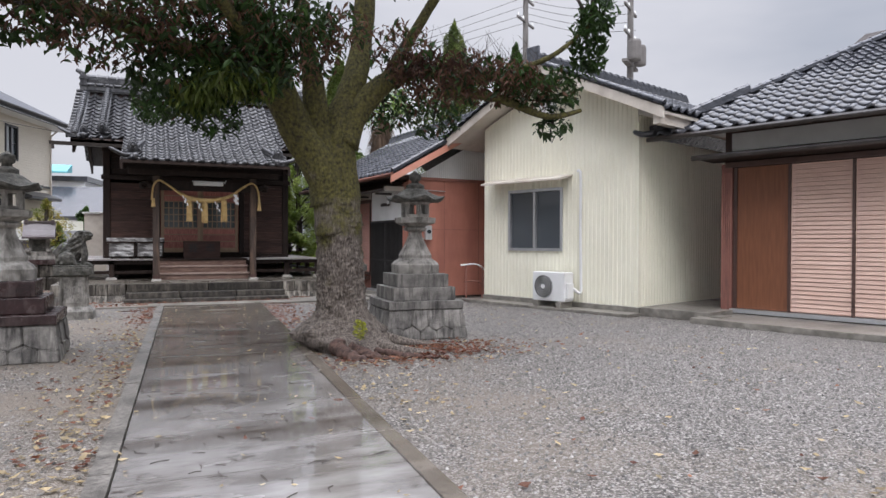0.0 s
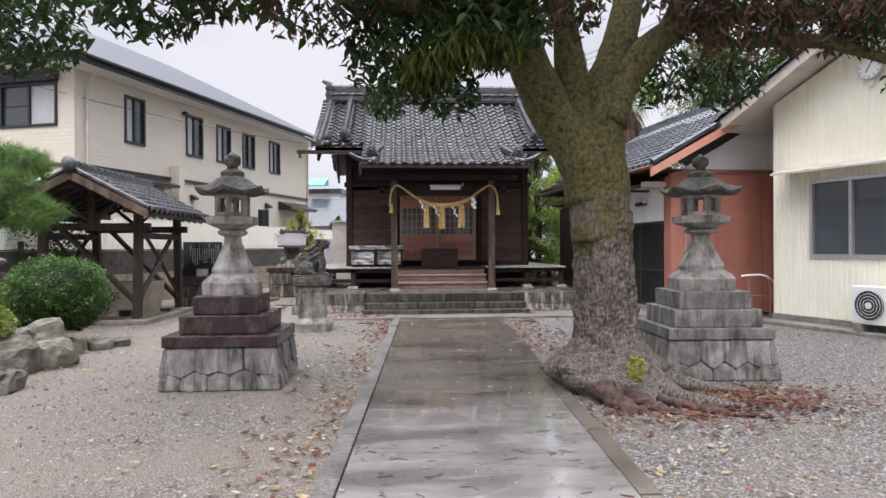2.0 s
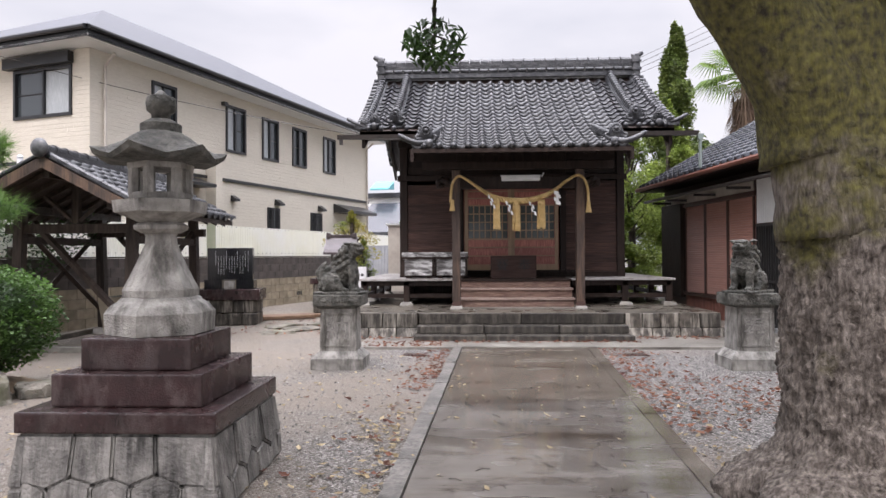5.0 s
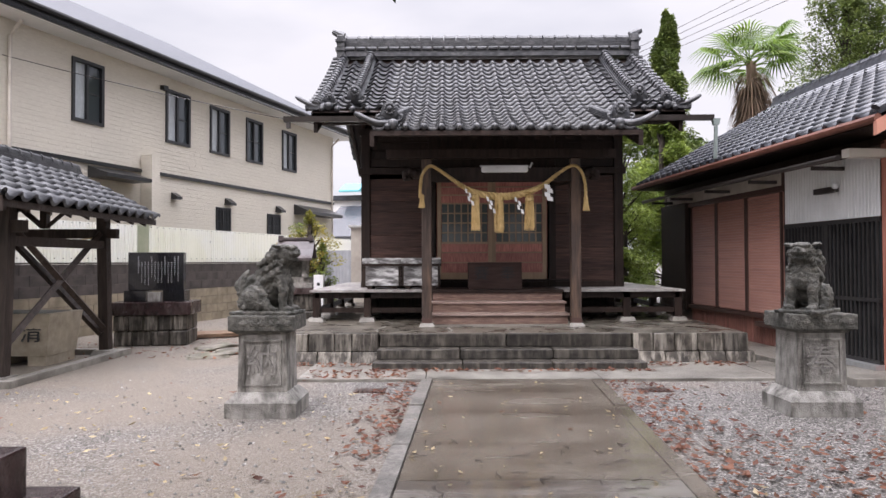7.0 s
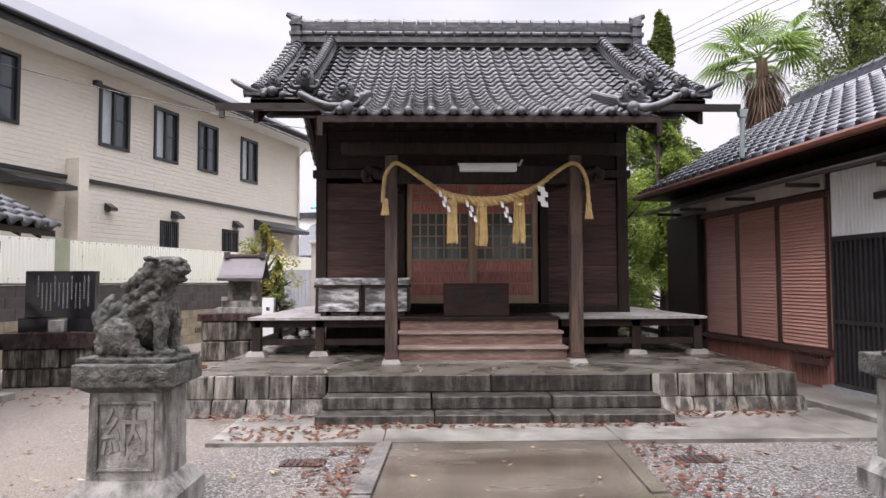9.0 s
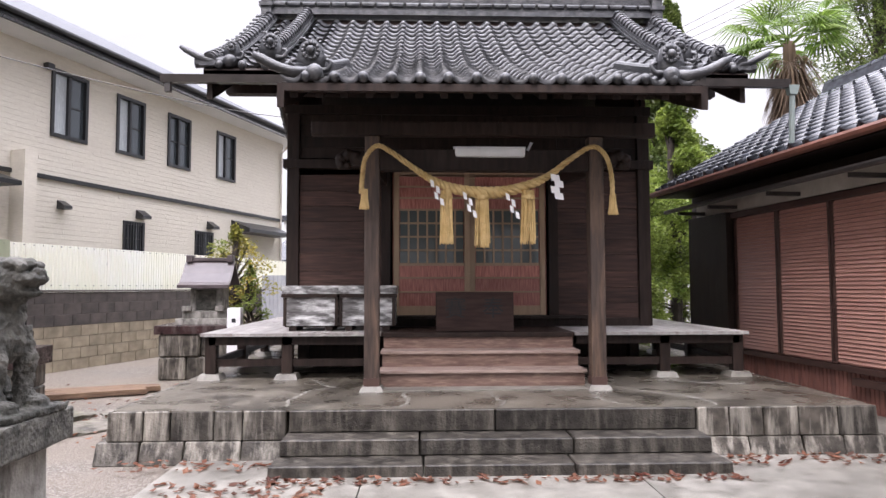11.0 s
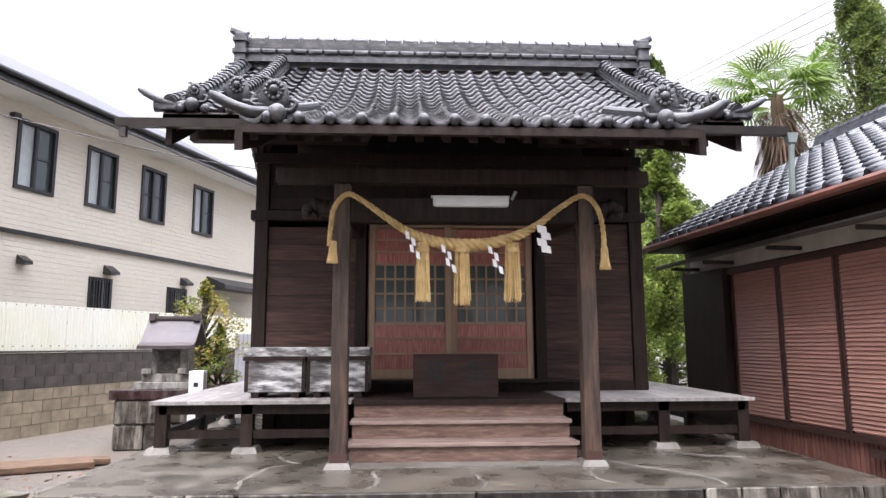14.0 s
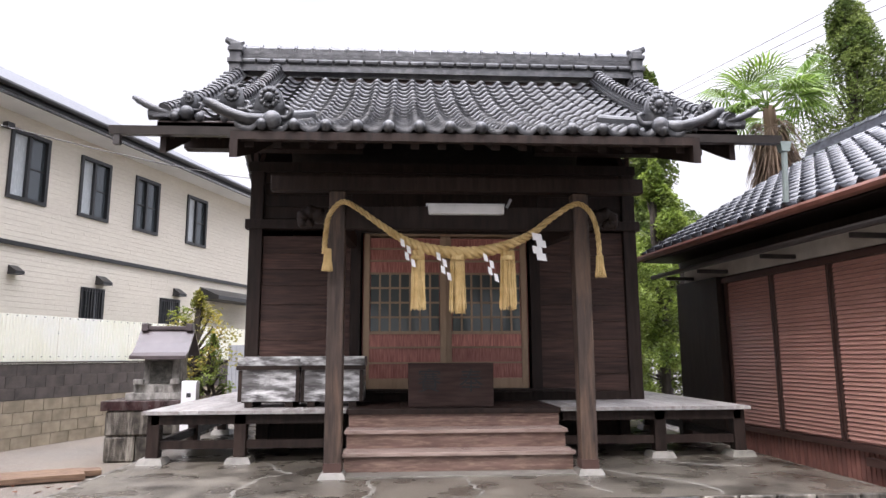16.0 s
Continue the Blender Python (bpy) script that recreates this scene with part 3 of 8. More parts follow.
for side in (0, 1):
    y = -6.0
    while y < 15.6:
        a, b = y + 0.006, min(y + 1.35, 15.69) - 0.006
        f = (lambda t, o: path_left(t) + o) if side == 0 else (lambda t, o: path_right(t) - 0.12 + o)
        w0, w1 = (0.0, 0.14) if side == 0 else (0.0, 0.13)
        ch = 0.002 if side else 0.008
        dz = rnd.uniform(-0.006, 0.006) - 0.008 * side
        part("kerb", hull([(f(a, w0), a, -0.08), (f(a, w1), a, -0.08), (f(b, w1), b, -0.08), (f(b, w0), b, -0.08)],
                          [(f(a, w0 + ch), a, 0.045 + dz), (f(a, w1 - ch), a, 0.045 + dz), (f(b, w1 - ch), b, 0.045 + dz), (f(b, w0 + ch), b, 0.045 + dz)]), (PATHB if side else KERBM), pav)
        y += 1.35
apron = thing("pavement_apron", (0, 0, 0), 0, "wet concrete apron slabs below the stone steps", "pavement", kind="structure")
for x0, x1 in ((-1.5, 0.02), (0.03, 2.1), (2.11, 4.2), (4.21, 5.6)):
    part("slab", box(x0, x1, 15.71, 17.1, -0.05, 0.035), CONC, apron)
for gx in (-0.56, 2.55):
    g = thing("drain_cover", (gx, 15.17, 0), 0, "rusty iron drain cover set in the gravel", "drain", "drain covers")
    part("frame", box(-0.17, 0.17, -0.1, 0.1, -0.03, 0.012), BROWNF, g)
    for i in range(6):
        part("bar", box(-0.14 + i * 0.05, -0.12 + i * 0.05, -0.08, 0.08, 0.012, 0.02), GUTTER, g)

# ---- stone platform and steps ----
plat = thing("stone_platform", (0, 0, 0), 0, "streaked stone platform with a cracked concrete top", "platform", kind="structure")
part("fill", hull([(-2.0, 17.15, 0), (4.25, 17.15, 0), (4.25, 25, 0), (-2.0, 25, 0)], [(-2.0, 17.15, 0.415), (4.25, 17.15, 0.415), (4.25, 25, 0.415), (-2.0, 25, 0.415)]), STONE_W, plat)
part("top", box(-2.1, 4.36, 17.03, 25.02, 0.415, 0.43), SLABM, plat)
for cr in (((-0.75, 18.9), (-0.55, 18.45), (-0.42, 18.28), (-0.62, 18.1), (-0.72, 17.6), (-0.7, 17.2)), ((0.42, 18.1), (0.3, 17.75), (0.36, 17.4), (0.25, 17.08)), ((1.12, 18.0), (1.15, 17.6), (1.2, 17.3), (1.12, 17.06)), ((2.4, 18.3), (2.65, 17.9), (2.95, 17.6), (3.05, 17.1)), ((2.3, 18.0), (2.1, 17.6), (2.2, 17.2)), ((3.1, 18.9), (3.4, 18.5), (3.9, 18.3))):
    pts = curve_points([(x, y, 0.4305) for x, y in cr], 24)
    bm = bmesh.new()
    rw = random.Random(int(cr[0][0] * 100))
    last = None
    for i, p in enumerate(pts):
        w = 0.012 + 0.008 * rw.random()
        p = p + Vector((rw.uniform(-0.02, 0.02), rw.uniform(-0.02, 0.02), 0))
        ring = [bm.verts.new(p + Vector(o)) for o in ((-w, -w * 0.5, 0), (w, w * 0.5, 0), (w * 0.6, w * 0.3, 0.003), (-w * 0.6, -w * 0.3, 0.003))]
        if last:
            for k in range(4):
                bm.faces.new((last[k], last[(k + 1) % 4], ring[(k + 1) % 4], ring[k]))
        last = ring
    part("crack_filling", bm, CONC, plat, "pale mortar filling along a crack")
rnd = random.Random(7)


def course(x0, x1, y, z0, z1, flare, n, depth=0.16, material=None):
    xs = [x0 + (x1 - x0) * i / n for i in range(n + 1)]
    for i in range(1, n):
        xs[i] += rnd.uniform(-0.08, 0.08)
    for a, b in zip(xs, xs[1:]):
        d = rnd.uniform(-0.008, 0.008)
        bm = hull([(a + 0.004, y - flare + d, z0), (b - 0.004, y - flare + d, z0), (b - 0.004, y + depth, z0), (a + 0.004, y + depth, z0)],
                  [(a + 0.008, y + d, z1), (b - 0.008, y + d, z1), (b - 0.008, y + depth, z1), (a + 0.008, y + depth, z1)])
        bmesh.ops.bevel(bm, geom=bm.edges[:], offset=0.008, segments=1, affect="EDGES")
        part("stone", bm, material or STONE_W, plat)


for x0, x1, n in ((-2.14, -0.66, 4), (2.82, 4.4, 4)):
    course(x0 - (0.08 if x0 < 0 else 0), x1 + (0.08 if x0 > 0 else 0), 17.0, 0.0, 0.18, 0.06, n)
    course(x0, x1, 17.02, 0.184, 0.427, 0.015, n + 1)
course(-0.64, 2.80, 17.0, 0.25, 0.428, 0.0, 2, 0.2, STEPM)
course(-0.66, 2.82, 16.72, 0.122, 0.246, 0.01, 3, 0.36, STEPM)
course(-0.69, 2.85, 16.42, 0.0, 0.118, 0.01, 3, 0.36, STEPM)
for side in (-2.14, 4.4):
    for i in range(6):
        a, b = 17.2 + i * 1.3, 17.2 + i * 1.3 + 1.29
        s = -1 if side < 0 else 1
        part("stone", hull([(side + s * 0.06, a, 0), (side - s * 0.1, a, 0), (side - s * 0.1, b, 0), (side + s * 0.06, b, 0)],
                           [(side, a, 0.427), (side - s * 0.1, a, 0.427), (side - s * 0.1, b, 0.427), (side, b, 0.427)]), STONE_W, plat)

# ---- shrine hall ----
hall = thing("shrine_hall", (1.11, 20.1, 0.43), 0, "small dark wooden shrine hall with a curved tiled roof", "shrine")
DECK = 0.515
# veranda
for i in range(34):
    x = -3.1 + i * 0.1824
    part("deck_board", box(x + 0.002, x + 0.179, -1.24 + random.Random(i).uniform(-0.006, 0.006), 0.1, DECK - 0.035, DECK), WOODG if not -1.1 < x + 0.09 < 1.1 else WOODD, hall)
for s in (-1, 1):
    for i in range(18):
        y = 0.1 + i * 0.16
        part("deck_board", box(min(s * 3.1, s * 2.3), max(s * 3.1, s * 2.3), y + 0.002, y + 0.157, DECK - 0.035, DECK), WOODG, hall)
for x0, x1 in ((-3.02, -1.13), (1.13, 3.02)):
    part("beam", box(x0, x1, -1.17, -1.06, DECK - 0.135, DECK - 0.037), WOODD, hall)
    part("rail", box(x0, x1, -1.14, -1.09, 0.14, 0.22), WOODD, hall)
for s in (-1, 1):
    part("beam", box(s * 3.0 - 0.05, s * 3.0 + 0.05, -1.05, 3, DECK - 0.135, DECK - 0.037), WOODD, hall)
    part("rail", box(s * 3.0 - 0.03, s * 3.0 + 0.03, -1.05, 3, 0.14, 0.22), WOODD, hall)
    for x, y in ((3.0, -1.11), (2.15, -1.11), (3.0, 0.2), (3.0, 1.5), (3.0, 2.8), (2.15, 0.0)):
        part("deck_post", box(s * x - 0.06, s * x + 0.06, y - 0.06, y + 0.06, 0.06, DECK - 0.037, bevel=0.005), WOODD, hall)
        part("footing", taper(0.26, 0.26, 0.0, 0.21, 0.21, 0.06, s * x, y), CONC, hall, "pale concrete footing")
# Added dark sheet that gives the black shade below the floor.
part("underfloor_board", box(-2.25, 2.25, 0.06, 0.1, 0.0, DECK - 0.037), WOODD, hall)
# wooden stairs
for i in range(3):
    y = -1.24 - 0.28 * (2 - i) - 0.02
    z = (i + 1) * DECK / 3
    if i < 2:
        part("tread", box(-1.08, 1.08, y - 0.02, y + 0.3, z - 0.035, z, bevel=0.006), WOODT, hall, "worn red-brown tread, sky reflection in its colour")
        part("riser", box(-1.06, 1.06, y + 0.015, y + 0.04, z - DECK / 3, z - 0.036), WOODR, hall)
    else:
        part("riser", box(-1.06, 1.06, -1.27, -1.243, z - DECK / 3, z - 0.05), WOODR, hall)
        part("edge_board", box(-1.06, 1.06, -1.3, -1.242, z - 0.048, z + 0.004, bevel=0.006), WOODD, hall)
part("step_sill", box(-1.08, 1.08, -2.12, -1.9, 0.0, 0.012), CONC, hall)
# porch posts
for s in (-1, 1):
    part("porch_post", box(s * 1.135 - 0.075, s * 1.135 + 0.075, -2.12, -1.97, 0.05, 2.55, bevel=0.012), POSTM, hall, "weathered square porch post")
    part("post_base", taper(0.24, 0.24, 0, 0.19, 0.19, 0.05, s * 1.135, -2.045), CONC, hall)
    part("metal_sleeve", box(s * 1.135 - 0.079, s * 1.135 + 0.079, -2.124, -1.966, 0.05, 0.13), BROWNF, hall)
    part("bracket", prism([(-2.045, 2.2), (-1.9, 2.2), (-0.1, 2.35), (-0.1, 2.5), (-2.045, 2.42)], "x", s * 1.135 - 0.05, s * 1.135 + 0.05), WOODD, hall)
    # carved beam end
    bm = tube(curve_points([(s * (1.2 + dx), -2.045, 2.32 + dz) for dx, dz in ((0.0, 0.0), (0.08, 0.0), (0.16, 0.04), (0.23, 0.03), (0.27, -0.03), (0.22, -0.07), (0.17, -0.04))], 22), [0.085 - 0.0025 * i + 0.012 * math.sin(1.7 * i) for i in range(22)], 10)
    part("carved_beam_end", bm, WOODD, hall, smooth=True)
part("porch_beam", box(-1.06, 1.06, -2.1, -1.99, 2.2, 2.42, bevel=0.01), WOODD, hall)
part("porch_beam_upper", box(-1.75, 1.75, -2.11, -1.98, 2.56, 2.70, bevel=0.01), WOODD, hall)
# main walls
W = 2.38
part("sill_beam", box(-W - 0.02, W + 0.02, -0.06, 0.08, DECK, DECK + 0.1), WOODD, hall)
part("ledge", box(-1.05, 1.62, -0.2, -0.065, DECK + 0.11, DECK + 0.14), WOODD, hall)
for s in (-1, 1):
    part("corner_post", box(s * (W - 0.07) - 0.08, s * (W - 0.07) + 0.08, -0.08, 0.08, DECK, 3.3, bevel=0.008), WOODD, hall)
    part("door_post", box(s * 1.1 - 0.06, s * 1.1 + 0.06, -0.07, 0.05, DECK, 2.62), WOODD, hall)
    x0, x1 = sorted((s * 1.165, s * (W - 0.155)))
    z = DECK + 0.104
    k = 0
    while z < 2.5:
        h = 0.19 + 0.04 * random.Random(k + 3 * s).random()
        part("wall_plank", box(x0, x1, -0.035 - 0.006 * (k % 2), 0.02, z, min(z + h, 2.56) - 0.004), PLANKM, hall)
        z += h
        k += 1
    # Upper planks in dark timber: the eave's shade is put into their colour.
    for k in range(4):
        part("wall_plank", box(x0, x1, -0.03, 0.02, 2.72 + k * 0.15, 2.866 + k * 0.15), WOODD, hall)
    part("side_wall", box(s * W - 0.03, s * W + 0.03, 0.09, 3.0, DECK, 3.6), PLANKM, hall)
part("back_wall", box(-W, W, 2.9, 3.0, DECK, 3.6), PLANKM, hall)
part("tie_beam", box(-W - 0.06, W + 0.06, -0.1, 0.05, 2.58, 2.70, bevel=0.008), WOODD, hall)
# Dark timber here too, with the eave shade painted in.
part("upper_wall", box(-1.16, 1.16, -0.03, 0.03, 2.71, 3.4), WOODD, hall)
part("wall_plate", box(-W - 0.04, W + 0.04, -0.08, 0.08, 3.3, 3.42), WOODD, hall)
part("interior_floor", box(-W + 0.04, W - 0.04, 0.1, 2.89, DECK - 0.03, DECK), WOODD, hall)
# doors
D0, D1 = 0.66, 2.54
part("threshold", box(-1.04, 1.04, -0.06, 0.06, DECK + 0.102, D0), WOODD, hall)
part("lintel", box(-1.04, 1.04, -0.06, 0.06, D1, 2.577), WOODD, hall)
for k, s in enumerate((-1, 1)):
    door = part("door", box(s * 0.52 - 0.5, s * 0.52 + 0.5, 0.028, 0.04, D0, D1), CEDAR, hall, "sliding wooden lattice door with dark panes")
    cx, y = s * 0.5, -0.005 + 0.018 * k
    for x in (cx - 0.465, cx + 0.465):
        part("stile", box(x - 0.035, x + 0.035, y - 0.02, y + 0.018, D0, D1), DOORFR, door)
    part("kick_board", box(cx - 0.428, cx + 0.428, y - 0.018, y + 0.015, D0, D0 + 0.12), DOORFR, door, "pale brown kick board")
    part("top_rail", box(cx - 0.428, cx + 0.428, y - 0.018, y + 0.015, D1 - 0.05, D1), DOORFR, door)
    for z0, z1 in ((D0 + 0.125, D0 + 0.29), (D0 + 0.315, D0 + 0.475), (D0 + 0.5, D0 + 0.645), (2.05, 2.19), (2.215, 2.34), (2.365, 2.485)):
        part("panel", box(cx - 0.428, cx + 0.428, y, y + 0.012, z0, z1), CEDAR, door)
        part("rail", box(cx - 0.428, cx + 0.428, y - 0.018, y + 0.014, z1 + 0.002, z1 + 0.023), DOORFR, door)
    g0, g1 = D0 + 0.672, 2.045
    for ix in range(7):
        for iz in range(4):
            wx, hz = 0.856 / 7, (g1 - g0) / 4
            part("pane", box(cx - 0.428 + ix * wx + 0.012, cx - 0.428 + (ix + 1) * wx - 0.012, y + 0.004, y + 0.009, g0 + iz * hz + 0.012, g0 + (iz + 1) * hz - 0.012), DGLASS, door)
    for ix in range(1, 7):
        x = cx - 0.428 + ix * 0.856 / 7
        part("muntin", box(x - 0.012, x + 0.012, y - 0.014, y + 0.012, g0, g1), DOORFR, door)
    for iz in range(5):
        z = g0 + iz * (g1 - g0) / 4
        part("muntin", box(cx - 0.428, cx + 0.428, y - 0.011, y + 0.011, z - 0.012, z + 0.012), DOORFR, door)

# roof: a concave slope from the porch eave to the ridge
Y0, YE, YR = -3.05, -1.58, 1.2


def roof_z(y):
    u = y - Y0
    return 2.83 + 0.33 * u + 0.0485 * u * u


def roof_slope(y):
    return math.degrees(math.atan(0.33 + 0.097 * (y - Y0)))


def roof_sheet(x0, x1, ya, yb, thick, name, parent, mirror=False, material=None):
    ys = [ya + (yb - ya) * i / 14 for i in range(15)]
    f = lambda y: 2 * YR - y if mirror else y
    poly = [(f(y), roof_z(y) - 0.03) for y in ys] + [(f(y), roof_z(y) - 0.03 - thick) for y in ys[::-1]]
    part(name, prism(poly, "x", x0, x1), material or WOODD, parent)


roof_sheet(-3.0, 3.0, YE, YR, 0.08, "roof_deck", hall)
roof_sheet(-1.86, 1.86, Y0 + 0.03, YE, 0.07, "porch_roof_deck", hall)
roof_sheet(-3.0, 3.0, YE, YR, 0.08, "roof_deck", hall, True)
for s in (-1, 1):  # gable boards
    ys = [YE + (YR - YE) * i / 10 for i in range(11)]
    for mir in (0, 1):
        f = (lambda y: 2 * YR - y) if mir else (lambda y: y)
        part("gable_board", prism([(f(y), roof_z(y) - 0.1) for y in ys] + [(f(y), roof_z(y) - 0.36) for y in ys[::-1]], "x", s * 2.93 - 0.03, s * 2.93 + 0.03), WOODD, hall)
    part("gable_wall", prism([(-0.05, 3.3), (3.0, 3.3), (YR, 5.0)], "x", s * 2.3 - 0.03, s * 2.3 + 0.03), PLANKM, hall)
# rafters
for i in range(17):
    x = -1.76 + i * 0.22
    bm = prism([(Y0 + 0.1, roof_z(Y0 + 0.1) - 0.105), (Y0 + 0.1, roof_z(Y0 + 0.1) - 0.165), (-0.05, roof_z(-0.05) - 0.36), (-0.05, roof_z(-0.05) - 0.28)], "x", x - 0.03, x + 0.03)
    part("rafter", bm, WOODD, hall)
    part("rafter_end", box(x - 0.034, x + 0.034, Y0 + 0.09, Y0 + 0.098, roof_z(Y0 + 0.1) - 0.17, roof_z(Y0 + 0.1) - 0.1), WOODD, hall)
for s in (-1, 1):
    for i in range(5):
        x = s * (2.0 + i * 0.22)
        part("rafter", prism([(YE + 0.08, roof_z(YE) - 0.12), (YE + 0.08, roof_z(YE) - 0.19), (-0.05, roof_z(-0.05) - 0.3), (-0.05, roof_z(-0.05) - 0.22)], "x", x - 0.03, x + 0.03), WOODD, hall)
part("eave_board", box(-1.89, 1.89, Y0 + 0.0, Y0 + 0.06, roof_z(Y0) - 0.10, roof_z(Y0) - 0.035), WOODD, hall)
for s in (-1, 1):
    x0, x1 = sorted((s * 1.87, s * 3.0))
    part("eave_board", box(x0, x1, YE + 0.0, YE + 0.06, roof_z(YE) - 0.15, roof_z(YE) - 0.04), WOODD, hall)
    part("porch_gable_board", prism([(y, roof_z(y) - 0.1) for y in (Y0, -2.4, -1.5, -0.6)] + [(y, roof_z(y) - 0.25) for y in (-0.6, -1.5, -2.4, Y0)], "x", s * 1.86 - 0.03, s * 1.86 + 0.03), WOODD, hall)
    # layered eave purlins that step in below the eave ends
    part("purlin", box(min(s * 1.0, s * 3.0), max(s * 1.0, s * 3.0), -0.75, -0.6, roof_z(-0.7) - 0.5, roof_z(-0.7) - 0.33), WOODD, hall)

tw = 3.72 / 15
rows_y = []
y = Y0
while y < YR - 0.25:
    rows_y.append(y)
    y += 0.24 * math.cos(radians(roof_slope(y)))
TM = tile_mesh("roof_tile", tw, 0.24, TILE)
extra = []
for r, y in enumerate(rows_y):
    for c in range(25):
        x = -1.86 + (c - 5) * tw
        inner = 5 <= c < 20
        if not inner and y < YE:
            continue
        m = slope_frame(x, y, roof_z(y), roof_slope(y + 0.12))
        m = m @ pose(0, 0, random.uniform(-0.003, 0.003), 0, 0, random.uniform(-0.8, 0.8))
        if inner and len(rows_y) * 15 <= 320:
            piece("roof_tile", TM, hall, m)
        else:
            extra.append((TM, m))
        back = pose(0, 2 * YR, 0, 0, 0, 0) @ Matrix.Diagonal((1, -1, 1, 1)) @ m
        if y >= YE:
            extra.append((TM, back))
joined("outer_tiles", extra, hall, "weathered grey tiles beside the barge ridges")
# eave discs
bm = bmesh.new()
bmesh.ops.create_uvsphere(bm, u_segments=10, v_segments=6, radius=0.05)
DISC = mesh_from(bm, "eave_disc", TILE, True)
for c in range(1, 15):
    piece("eave_disc", DISC, hall, pose(-1.86 + (c - 0.13) * tw, Y0 - 0.005, roof_z(Y0) + 0.02))
for s in (-1, 1):
    for c in range(1, 5):
        piece("eave_disc", DISC, hall, pose(s * 1.89 + s * (c - 0.2) * tw, YE - 0.005, roof_z(YE) + 0.02))


def ridge_line(points, half, height, name, material=TILE):
    """A stacked-tile ridge along a line: two courses and a round cap."""
    bm = bmesh.new()
    for k in range(3):
        w = half * (1.0 - 0.14 * k)
        z0, z1 = height * k / 4, height * (k + 0.86) / 4
        d = Vector(points[-1]) - Vector(points[0])
        side = Vector((-d.y, d.x, 0)).normalized() * w
        last = None
        for p in points:
            p = Vector(p)
            ring = [bm.verts.new(v) for v in (p - side + Vector((0, 0, z0)), p + side + Vector((0, 0, z0)), p + side + Vector((0, 0, z1)), p - side + Vector((0, 0, z1)))]
            if last:
                for i in range(4):
                    bm.faces.new((last[i], last[(i + 1) % 4], ring[(i + 1) % 4], ring[i]))
            else:
                bm.faces.new(ring[::-1])
            last = ring
        bm.faces.new(last)
    cap = [Vector(p) + Vector((0, 0, height * 0.8)) for p in points]
    tube(cap, half * 0.62, 10, bm)
    return bm


